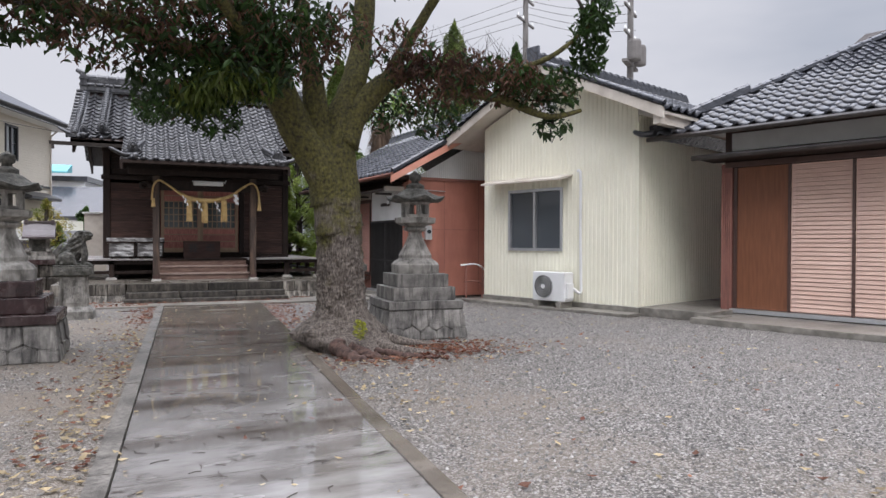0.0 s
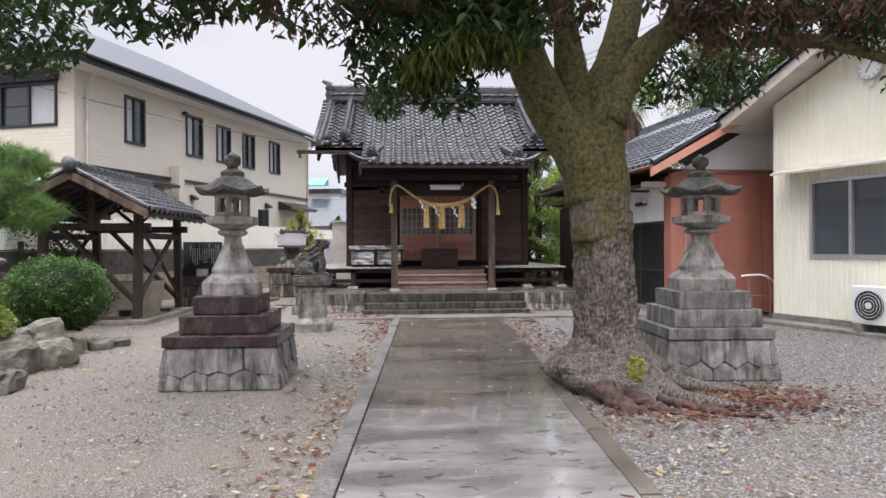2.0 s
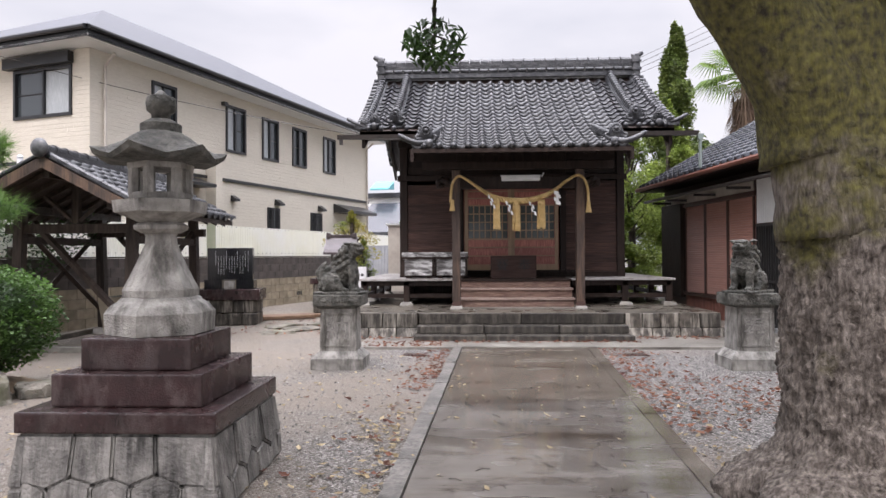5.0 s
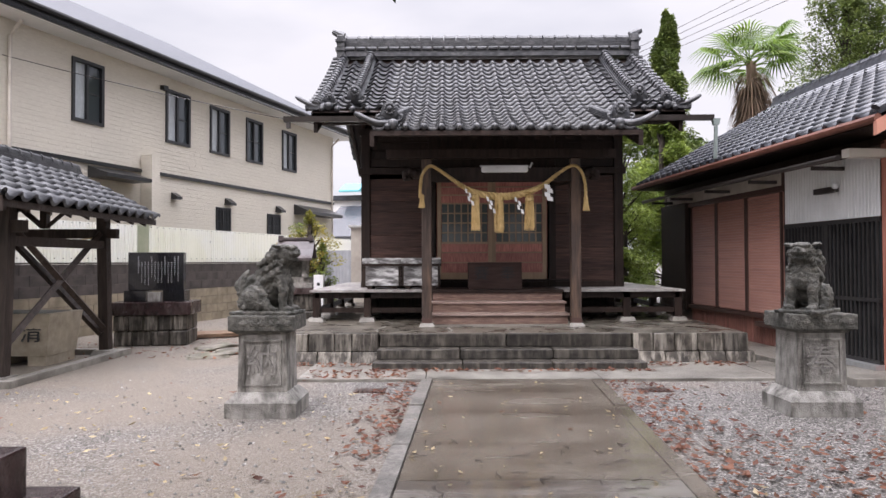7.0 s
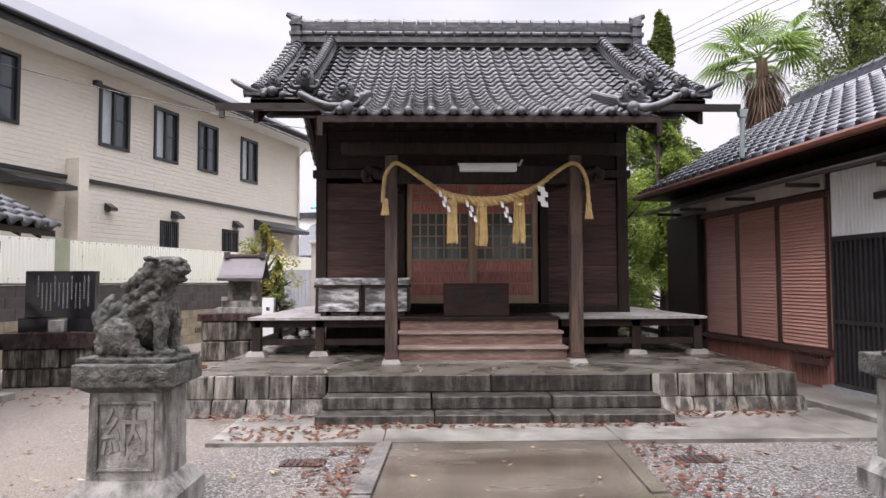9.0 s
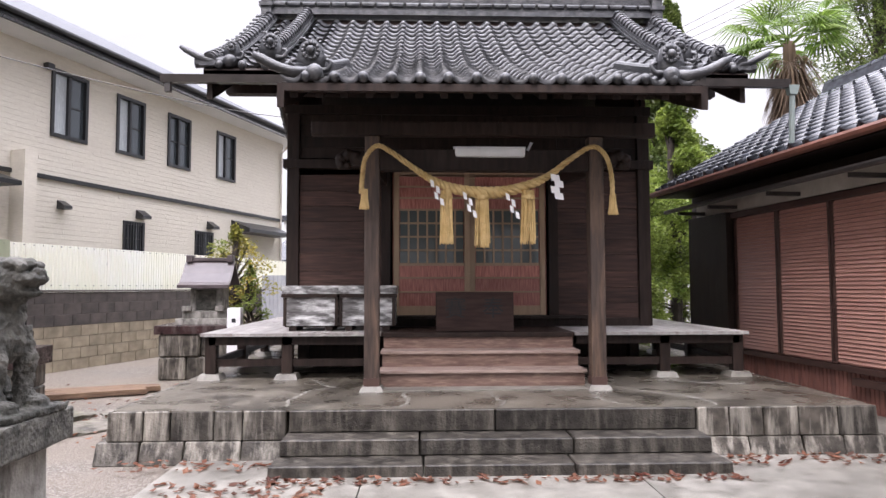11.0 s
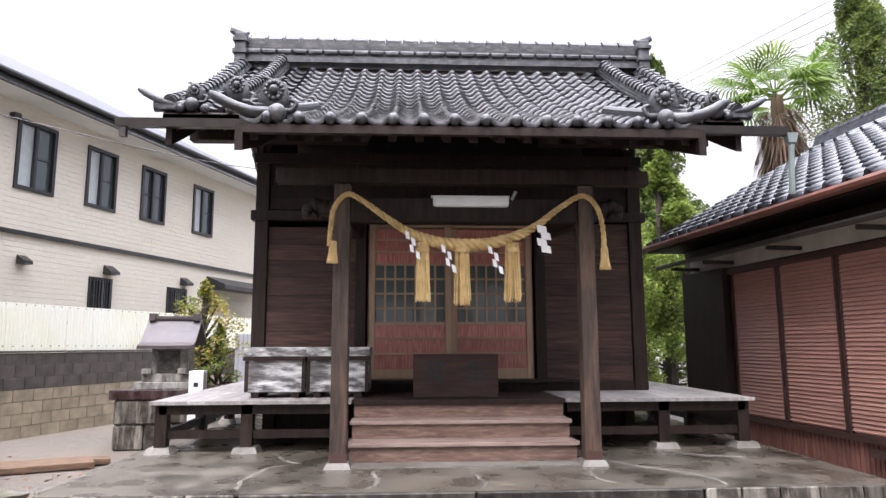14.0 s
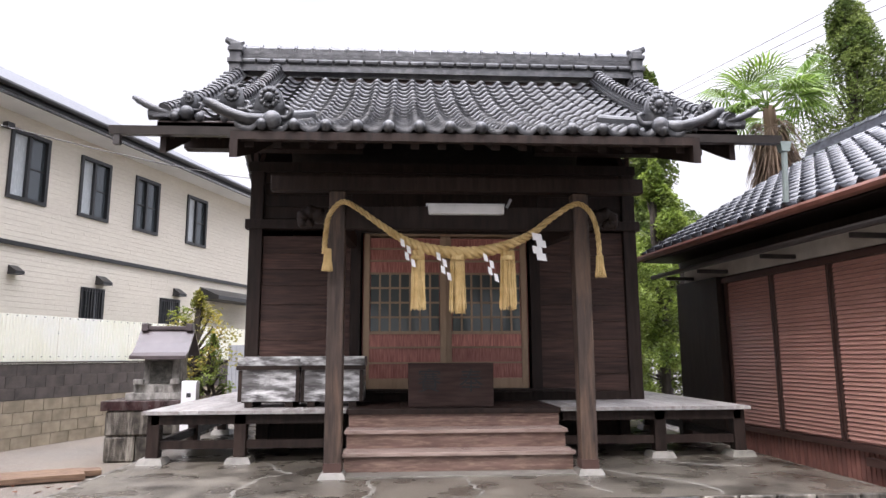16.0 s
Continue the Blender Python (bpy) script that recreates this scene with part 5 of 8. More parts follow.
part("sill_box", box(-0.09, -0.015, 2.35, 2.95, 0.42, 0.5), BROWNF, side)
# Far slatted shutter as a plain box; its shadow is painted as dark timber.
part("shutter_case", box(-0.1, 0.01, 5.38, 6.5, 0.5, 2.6), WOODD, side, "plain far shutter with its shade in the dark colour")
part("transom_panel", box(-0.01, 0.015, 2.35, 6.4, 2.6, 2.8), BARGE, side)
bm = corrugated(-2.24, -0.28, 0.06, 0.008, lambda u: 2.0, lambda u: 2.78)
bm.transform(pose(0, 0, 0, 0, 0, -90))
part("transom_sheet", bm, PLASTER, side, "white corrugated panel above the door")
lattice = part("lattice_door", box(0.0, 0.015, 0.3, 2.22, 0.2, 1.98), WGLASS, side, "dark metal lattice sliding door")
for i in range(25):
    y = 0.32 + i * 0.0775
    part("bar", box(-0.035, -0.012, y, y + 0.03, 0.24, 1.95), LATTICE, lattice)
for z in (0.2, 0.95, 1.94):
    part("rail", box(-0.04, -0.002, 0.3, 2.22, z, z + 0.045), LATTICE, lattice)
part("mid_stile", box(-0.045, -0.002, 1.22, 1.3, 0.2, 1.98), LATTICE, lattice)
part("porch_slab", box(-0.75, 0.0, -0.25, 7.2, 0.0, 0.14, bevel=0.01), CONC, side)
part("door_sill", box(-0.14, -0.002, 0.25, 2.3, 0.141, 0.2), ALU, side)
# thin pent roof
part("pent_roof", prism([(-0.5, 2.70), (-0.5, 2.72), (0.02, 2.84), (0.02, 2.82)], "y", 0.3, 6.3), GUTTER, side, "thin dark pent roof")
part("pent_gutter", tube([(-0.54, 0.3, 2.70), (-0.54, 6.4, 2.70)], 0.035, 8), GUTTER, side)
part("pent_end", box(-0.5, 0.0, 0.16, 0.29, 2.69, 2.79), BARGE, side)
for y in (0.9, 2.4, 3.8, 5.2, 6.1):
    part("pent_bracket", box(-0.46, -0.02, y, y + 0.04, 2.63, 2.68), GUTTER, side)
lamp = part("door_lamp", box(-0.09, -0.03, 1.0, 1.45, 2.36, 2.44, bevel=0.01), GUTTER, side, "small dark lamp over the door")
part("bulb", ball((-0.07, 1.02, 2.44), 0.045, None, 10), LAMPW, lamp)
part("conduit", tube([(1.0, -0.03, 2.7), (0.35, -0.03, 2.72), (0.3, -0.03, 2.6), (0.3, -0.03, 0.2)], 0.013, 6), ALU, side)
mb = part("meter_box", box(0.42, 0.6, -0.12, -0.01, 1.5, 1.85, bevel=0.01), ALU, side, "grey electricity meter on the red wall")
part("meter_glass", lathe([(0.05, 0), (0.05, 0.03)], 12), WGLASS, mb).matrix_basis = pose(0.51, -0.12, 1.7, 90)
part("meter_cable", tube(curve_points([(0.5, -0.04, 1.86), (0.52, -0.05, 2.2), (0.42, -0.05, 2.28), (0.4, -0.04, 2.15)], 9), 0.012, 6), WHITEM, mb)
hr = thing("handrail", (6.75, 14.85, 0), 5, "small red-brown metal handrail beside the wall", "handrail")
for x in (0.0, 0.45):
    part("post", tube([(x, 0, 0), (x, 0, 0.85)], 0.02, 8), REDB, hr)
part("rail", tube(curve_points([(-0.15, 0, 0.85), (0.3, 0, 0.86), (0.55, 0, 0.7)], 8), 0.02, 8), WHITEM, hr)
part("rail", tube(curve_points([(-0.05, 0, 0.45), (0.3, 0, 0.46), (0.5, 0, 0.32)], 8), 0.018, 8), REDB, hr)

# ---- cream building ----
cream = thing("cream_building", (8.42, 10.72, 0), 18, "cream ribbed steel-clad building with a tiled gable roof", "building")
L = 4.15
CR, CE, CM = 4.98, 3.95, 2.12
gab = lambda u: CE - 0.1 + (CR - CE) * (1 - abs(u + CM) / 2.55)
bm = corrugated(-L, 0.0, 0.1, 0.014, lambda u: 0.16, lambda u: gab(u), (-3.33, -1.82, 1.23, 2.56))
bm.transform(pose(0, 0, 0, 0, 0, -90))
part("front_cladding", bm, CREAM, cream)
bm = corrugated(0.0, 5.0, 0.1, 0.014, lambda u: 0.16, lambda u: CE - 0.1)
part("side_cladding", bm, CREAM, cream)
part("corner_trim", box(-0.02, 0.03, -0.02, 0.03, 0.14, 3.7), CREAM, cream)
part("core", wall_with_holes(-L, -0.03, 0.16, 3.6, [(-3.33, -1.82, 1.23, 2.56)], 0.12), CREAM, cream).matrix_basis = pose(0.016, 0, 0, 0, 0, -90)
part("north_wall", box(0.14, 5.0, L - 0.1, L, 0.16, 3.6), CREAM, cream)
part("back_wall", box(4.9, 5.0, 0.02, L - 0.11, 0.16, 3.6), CREAM, cream)
part("footing", box(-0.04, 5.0, -0.04, L + 0.02, 0.0, 0.155, bevel=0.01), CONC, cream)
part("kerb_strip", box(-0.5, -0.05, -0.1, L + 0.3, 0.0, 0.06, bevel=0.01), CONC, cream)
PL = pose(0, 0, 0, 0, 0, -90)
w = part("window", place(box(-3.3, -1.85, 0.08, 0.10, 1.26, 2.53), PL), FRAMEB, cream, "aluminium sliding window with dark screens")
bm = bmesh.new()
for a in ((-3.35, -1.8, 1.21, 1.27), (-3.35, -1.8, 2.51, 2.57), (-3.35, -3.29, 1.271, 2.509), (-1.86, -1.8, 1.271, 2.509), (-2.605, -2.545, 1.271, 2.509)):
    box(a[0], a[1], -0.04, 0.07, a[2], a[3], bm)
part("window_frame", place(bm, PL), ALU, w)
for a, b in ((-3.285, -2.61), (-2.54, -1.865)):
    part("pane", place(box(a, b, 0.03, 0.04, 1.275, 2.505), PL), glass_material("insect_screen", (0.055, 0.065, 0.075), 0.4), w)
part("window_canopy", place(prism([(-0.42, 2.69), (-0.42, 2.73), (-0.01, 2.83), (-0.01, 2.79)], "x", -3.85, -1.55), PL), BARGE, cream, "thin canopy over the window")
for s in (1, -1):
    q = [(CM - s * 2.95, CE - 0.14), (CM - s * 2.95, CE - 0.34), (CM, CR - 0.02), (CM, CR + 0.16)]
    part("bargeboard", prism(q, "x", -0.55, -0.5), BARGE, cream, "weathered pale bargeboard")
    part("soffit", prism([(CM - s * 2.93, CE - 0.20), (CM - s * 2.93, CE - 0.26), (CM, CR + 0.02), (CM, CR + 0.08)], "x", -0.49, 5.5), BARGE, cream)
ang = math.degrees(math.atan((CR + 0.14 - CE + 0.14) / 2.95))
Ls = 2.95 / math.cos(radians(ang))
pantile_slope(cream, -0.58, 5.6, -(2.98 - CM) , CE - 0.14, ang, Ls, 0, (0, 0, 0), TILEB, 0.27, 0.25, cap=250)
pantile_slope(cream, -5.6, 0.58, -(2.98 + CM), CE - 0.14, ang, Ls, 180, (0, 0, 0), TILEB, 0.27, 0.25, cap=0)
ridge_cap(cream, (-0.6, CM, CR + 0.17), (5.6, CM, CR + 0.17))
for s in (1, -1):
    ridge_cap(cream, (-0.5, CM - s * 2.95, CE - 0.1), (-0.5, CM - s * 0.1, CR + 0.15), 0.075, 0.05)
part("end_ornament", box(-0.66, -0.58, CM - 0.16, CM + 0.16, CR + 0.12, CR + 0.5, bevel=0.03), TILEB, cream)
part("eave_beam", box(-0.5, 5.4, -0.75, -0.6, CE - 0.42, CE - 0.2), BARGE, cream)
ck = thing("wall_clock", tuple(cream.matrix_basis @ Vector((-0.02, 2.2, 4.3))), 18 - 90, "round white wall clock on the cream gable", "clock")
part("case", lathe([(0.20, 0), (0.215, 0.02), (0.215, 0.06), (0.195, 0.075)], 28), ALU, ck).matrix_basis = pose(0, 0, 0, 90)
face = part("dial", lathe([(0.19, 0.072), (0.19, 0.08)], 28), PAPER, ck)
face.matrix_basis = pose(0, 0, 0, 90)
for k in range(12):
    a = k * math.pi / 6
    part("hour_mark", box(-0.006, 0.006, -0.002, 0.002, -0.015, 0.015), INK, face).matrix_basis = Matrix.Rotation(a, 4, "Z") @ pose(0, 0.16, 0.082, 90)
part("hour_pointer", box(-0.008, 0.008, 0, 0.1, 0.081, 0.085), INK, face).matrix_basis = pose(0, 0, 0, 0, 0, 150)
part("minute_pointer", box(-0.006, 0.006, 0, 0.15, 0.081, 0.086), INK, face).matrix_basis = pose(0, 0, 0, 0, 0, -35)
part("bracket", box(-0.04, 0.04, -0.04, 0.0, -0.3, -0.2), WHITEM, ck)
ac = thing("air_conditioner_unit", tuple(cream.matrix_basis @ Vector((-0.28, 1.85, 0.16))), 18 - 90, "white outdoor air conditioner unit on concrete feet", "air conditioner")
part("body", box(-0.42, 0.42, -0.15, 0.15, 0.02, 0.62, bevel=0.02), WHITEM, ac)
part("fan_opening", lathe([(0.24, 0), (0.24, 0.012)], 24), LATTICE, ac).matrix_basis = pose(-0.12, -0.151, 0.32, 90)
bm = bmesh.new()
for k in range(5):
    tube([(0.235 * (k + 1) / 5 * math.cos(a * math.pi / 12), 0.235 * (k + 1) / 5 * math.sin(a * math.pi / 12), 0) for a in range(25)], 0.004, 5, bm)
part("grille", bm, WHITEM, ac).matrix_basis = pose(-0.12, -0.172, 0.32, 90)
part("hub", lathe([(0.05, 0), (0.05, 0.02)], 16), WHITEM, ac).matrix_basis = pose(-0.12, -0.165, 0.32, 90)
part("valve_cover", box(0.42, 0.47, -0.1, 0.1, 0.08, 0.4, bevel=0.01), WHITEM, ac)
for x in (-0.3, 0.3):
    part("foot", box(x - 0.06, x + 0.06, -0.2, 0.2, -0.16, 0.018, bevel=0.008), CONC, ac)
part("pipe_cover", tube(curve_points([(0.44, 0.1, 0.3), (0.56, 0.2, 0.2), (0.55, 0.235, 0.5), (0.53, 0.235, 1.5), (0.53, 0.235, 2.6), (0.45, 0.24, 2.72)], 20), 0.03, 8), WHITEM, ac, "white pipe running up the wall")
step = thing("concrete_step", tuple(cream.matrix_basis @ Vector((0.9, -0.75, 0))), 18, "low concrete doorstep between the two buildings", "step")
part("slab", box(-0.95, 1.6, -0.7, 0.68, 0, 0.17, bevel=0.015), CONC, step)
part("block", box(-1.0, -0.6, -0.95, -0.72, 0, 0.12, bevel=0.01), CONC, step)

# ---- red building with pale shutters ----
red = thing("red_shutter_building", (9.75, 9.7, 0), 18, "tiled building with a brown door panel and pale shutters", "building")
part("core_wall", box(0.05, 0.2, -8.0, 0.16, 0.0, 3.6), BROWNF, red)
part("north_wall", box(0.21, 5.0, 0.06, 0.16, 0.0, 3.5), REDB, red)
part("corner_post", box(-0.06, 0.08, -0.03, 0.18, 0.12, 2.86), REDB, red, "red-brown corner cladding")
for k in range(5):
    part("board", box(-0.075, -0.062, -0.025 + k * 0.04, 0.008 + k * 0.04, 0.14, 2.7), REDB, red)
part("door_panel", box(0.0, 0.05, -1.0, -0.1, 0.2, 2.78), DOORB, red, "plain brown door panel")
part("door_stile", box(-0.03, 0.05, -0.1, -0.035, 0.17, 2.78), BROWNF, red)
for i in range(6):
    y0, y1 = -1.04 - i * 1.0, -2.0 - i * 1.0
    sh = part("shutter", box(0.012, 0.048, y1, y0, 0.2, 2.78), SHUTL, red, "pale pink louvred shutter")
    part("mullion", box(-0.04, 0.05, y0, y0 + 0.04, 0.17, 2.78), BROWNF, red)
    for k in range(34):
        z = 0.22 + k * 0.0745
        part("slat", prism([(-0.016, z), (0.01, z + 0.012), (0.01, z + 0.07), (-0.002, z + 0.066)], "y", y1 + 0.004, y0 - 0.004), SHUTL, sh)
part("head_rail", box(-0.08, 0.1, -8, 0.1, 2.79, 2.88), BROWNF, red)
part("sill", box(-0.1, 0.06, -8, 0.0, 0.12, 0.19), ALU, red)
part("pent_eave", prism([(-0.62, 2.92), (-0.62, 2.98), (-0.05, 3.08), (-0.05, 2.9)], "y", -8, 0.35), WOODD, red)
part("pent_gutter", tube([(-0.66, -8, 2.95), (-0.66, 0.45, 2.95)], 0.05, 8), GUTTER, red)
part("plaster_band", box(-0.03, 0.04, -8, 0.0, 3.1, 3.42), PLASTER, red, "white plaster band under the eave")
part("eave_gutter", tube([(-0.86, -8, 3.36), (-0.86, 1.25, 3.36)], 0.05, 8), GUTTER, red)
part("soffit", prism([(-0.82, 3.36), (-0.82, 3.42), (0.1, 3.8), (0.1, 3.6)], "y", -8, 1.2), WOODD, red)
part("floor_slab", box(-1.35, 0.04, -8, 0.1, 0.0, 0.1, bevel=0.01), CONC, red)
part("roof_deck", prism([(-0.8, 3.4), (-0.8, 3.36), (4.3, 5.9), (4.3, 5.96)], "y", -8, -0.9), WOODD, red)
hip = lambda x, d: x >= -1.25 + 0.62 * d * 0.89
pantile_slope(red, -1.25, 8.0, -0.84, 3.42, 26.6, 5.7, -90, (0, 0, 0), TILEB, 0.29, 0.26, keep=hip, cap=300)
ridge_cap(red, (-0.8, 1.2, 3.45), (0.9, 0.12, 4.35), 0.1, 0.14)
ridge_cap(red, (0.9, 0.12, 4.32), (4.3, -1.95, 6.0), 0.08, 0.06)
ridge_cap(red, (4.3, -1.7, 6.02), (4.3, -8, 6.02), 0.18, 0.36)
bm = bmesh.new()
vs = [bm.verts.new(p) for p in ((-0.8, 1.25, 3.40), (5.5, 1.25, 3.40), (4.3, -1.9, 5.97))]
bm.faces.new(vs)
part("hip_slope", bm, TILEB, red)
part("corner_scroll", tube(curve_points([(-0.75, 1.15, 3.5), (-0.95, 1.3, 3.46), (-1.08, 1.42, 3.52)], 6), [0.07, 0.065, 0.06, 0.055, 0.05, 0.03], 8), TILEB, red)


# ---- stone lanterns ----
def stone_lantern(x, y, rz, base, tiers, body, label, widths, broad):
    t = thing("stone_lantern", (x, y, 0), rz, label, "stone lantern", "stone lanterns")
    rnd = random.Random(int(x * 10) + 77)
    # rubble footing: rows of fitted stones
    part("footing_core", taper(1.12, 1.12, 0, 1.04, 1.04, 0.43), base, t)
    for side in range(4):
        m = pose(0, 0, 0, 0, 0, side * 90)
        n = 5
        xs = [-0.6 + 1.2 * i / n + (rnd.uniform(-0.04, 0.04) if 0 < i < n else 0) for i in range(n + 1)]
        hs = [0.13 + rnd.uniform(-0.02, 0.03) for _ in xs]
        mid = [((p + q) / 2, 0.19 + rnd.uniform(-0.015, 0.03)) for p, q in zip(xs, xs[1:])]
        fitted = [[(xs[i], 0), (xs[i + 1], 0), (xs[i + 1], hs[i + 1]), mid[i], (xs[i], hs[i])] for i in range(n)]
        fitted.append([(xs[0], hs[0]), mid[0], (xs[1], hs[1]), mid[1], (mid[1][0] * 0.93, 0.43), (-0.56, 0.43)])
        for i in range(1, n - 2):
            fitted.append([mid[i], (xs[i + 1], hs[i + 1]), mid[i + 1], (mid[i + 1][0] * 0.93, 0.43), (mid[i][0] * 0.93, 0.43)])
        fitted.append([mid[n - 2], (xs[n - 1], hs[n - 1]), mid[n - 1], (xs[n], hs[n]), (0.56, 0.43), (mid[n - 2][0] * 0.93, 0.43)])
        for poly in fitted:
            cx_, cz_ = sum(p[0] for p in poly) / len(poly), sum(p[1] for p in poly) / len(poly)
            poly = [(cx_ + (p[0] - cx_) * 0.982, max(0.0, cz_ + (p[1] - cz_) * 0.982)) for p in poly]
            j = rnd.uniform(-0.012, 0.012)
            bm = prism(poly, "y", -0.6, -0.5)
            for v_ in bm.verts:
                if v_.co.y < -0.55:
                    v_.co.y = -0.61 + 0.13 * v_.co.z + j
            bmesh.ops.bevel(bm, geom=bm.edges[:], offset=0.014, segments=2, affect="EDGES")
            part("footing_stone", place(bm, m), base, t)
    z = 0.43
    for w, h in zip(widths, (0.12, 0.19, 0.19)):
        part("step_stone", box(-w / 2, w / 2, -w / 2, w / 2, z + 0.002, z + h, bevel=0.012), tiers, t)
        z += h
    hexed = lambda prof: lathe([(r * broad, z + dz) for r, dz in prof], 6, turn=math.pi / 6)
    part("plinth", hexed([(0.325, 0.002), (0.33, 0.13), (0.295, 0.175), (0.25, 0.205), (0.235, 0.225)]), body, t)
    z += 0.227
    part("shaft", hexed([(0.225, 0), (0.228, 0.045), (0.185, 0.13), (0.135, 0.24), (0.098, 0.33), (0.092, 0.385), (0.1, 0.40)]), body, t)
    part("collar", hexed([(0.12, 0.402), (0.16, 0.425), (0.165, 0.45), (0.135, 0.468)]), body, t)
    z += 0.47
    part("platform", hexed([(0.135, 0), (0.175, 0.02), (0.275, 0.06), (0.285, 0.135), (0.21, 0.145)]), body, t)
    z += 0.146
    fire = part("fire_box", hexed([(0.19, 0), (0.19, 0.04)]), body, t)
    for k in range(6):
        a = math.pi / 6 + k * math.pi / 3
        q = 0.158 * broad
        part("pillar", tube([(q * math.cos(a), q * math.sin(a), z + 0.03), (q * math.cos(a), q * math.sin(a), z + 0.195)], 0.036 * broad, 6), body, fire)
    part("fire_box_top", hexed([(0.195, 0.19), (0.2, 0.225)]), body, fire)
    z += 0.226
    # roof with turned-up corners
    bm = bmesh.new()
    rings = []
    for k, (r, dz, curl) in enumerate(((0.26, 0.0, 0.0), (0.37, 0.0, 0.05), (0.385, 0.03, 0.06), (0.31, 0.075, 0.015), (0.235, 0.125, 0), (0.17, 0.175, 0), (0.125, 0.2, 0), (0.125, 0.25, 0), (0.07, 0.285, 0))):
        ring = []
        for i in range(24):
            a = 2 * math.pi * i / 24 + math.pi / 6
            c = abs(math.cos(3 * (a - math.pi / 6))) ** 3
            rr = broad * (r * (0.90 + 0.16 * c) if 0 < k < 4 else r)
            ring.append(bm.verts.new((rr * math.cos(a), rr * math.sin(a), z + dz + curl * c)))
        rings.append(ring)
    for a, b in zip(rings, rings[1:]):
        for i in range(24):
            bm.faces.new((a[i], a[(i + 1) % 24], b[(i + 1) % 24], b[i]))
    bm.faces.new(rings[0][::-1])
    bm.faces.new(rings[-1])
    part("roof", bm, STONE_K, t, "dark weathered lantern roof")
    z += 0.286
    part("finial", lathe([(0.06, z), (0.055, z + 0.03), (0.085, z + 0.05), (0.092, z + 0.1), (0.085, z + 0.14), (0.045, z + 0.155), (0.012, z + 0.185)], 14), STONE_K, t, smooth=True)
    return t


stone_lantern(-1.715, 9.88, 0, STONE_S, STONE_D, STONE_G, "grey stone lantern on dark brown stepped base", (1.14, 0.88, 0.66), 1.0)
stone_lantern(3.52, 9.91, -3, STONE_S, STONE_S, STONE_G, "grey stone lantern on pale stepped base beside tree", (1.13, 0.95, 0.79), 1.12)


# ---- guardian lion-dogs on pedestals ----
def pedestal(x, y, char, label):
    t = thing("pedestal", (x, y, 0), 0, label, "pedestal", "lion-dog pedestals")
    bm = taper(0.65, 0.56, 0.0, 0.65, 0.56, 0.135)
    taper(0.65, 0.56, 0.137, 0.48, 0.43, 0.222, bm=bm)
    part("base", bm, STONE_G, t)
    part("die", taper(0.455, 0.41, 0.222, 0.435, 0.40, 0.752), STONE_G, t)
    bm = bmesh.new()
    for a in ((-0.175, 0.175, 0.285, 0.3), (-0.175, 0.175, 0.685, 0.7), (-0.175, -0.16, 0.301, 0.684), (0.16, 0.175, 0.301, 0.684)):
        box(a[0], a[1], -0.217, -0.19, a[2], a[3], bm)
    part("panel_border", bm, STONE_G, t)
    text_mesh(char, 0.30, 0.006, CARVED, "carved_character", t, pose(0, -0.206, 0.49, 90))
    part("cornice", taper(0.45, 0.42, 0.752, 0.55, 0.48, 0.783), STONE_K, t)
    part("top_slab", box(-0.305, 0.305, -0.26, 0.26, 0.785, 0.925, bevel=0.012), STONE_K, t)
    for i in range(7):
        part("carved_boss", ball((-0.24 + i * 0.08, -0.26, 0.855), 0.033, None, 6, (1.2, 0.3, 0.9)), STONE_K, t)
    return t


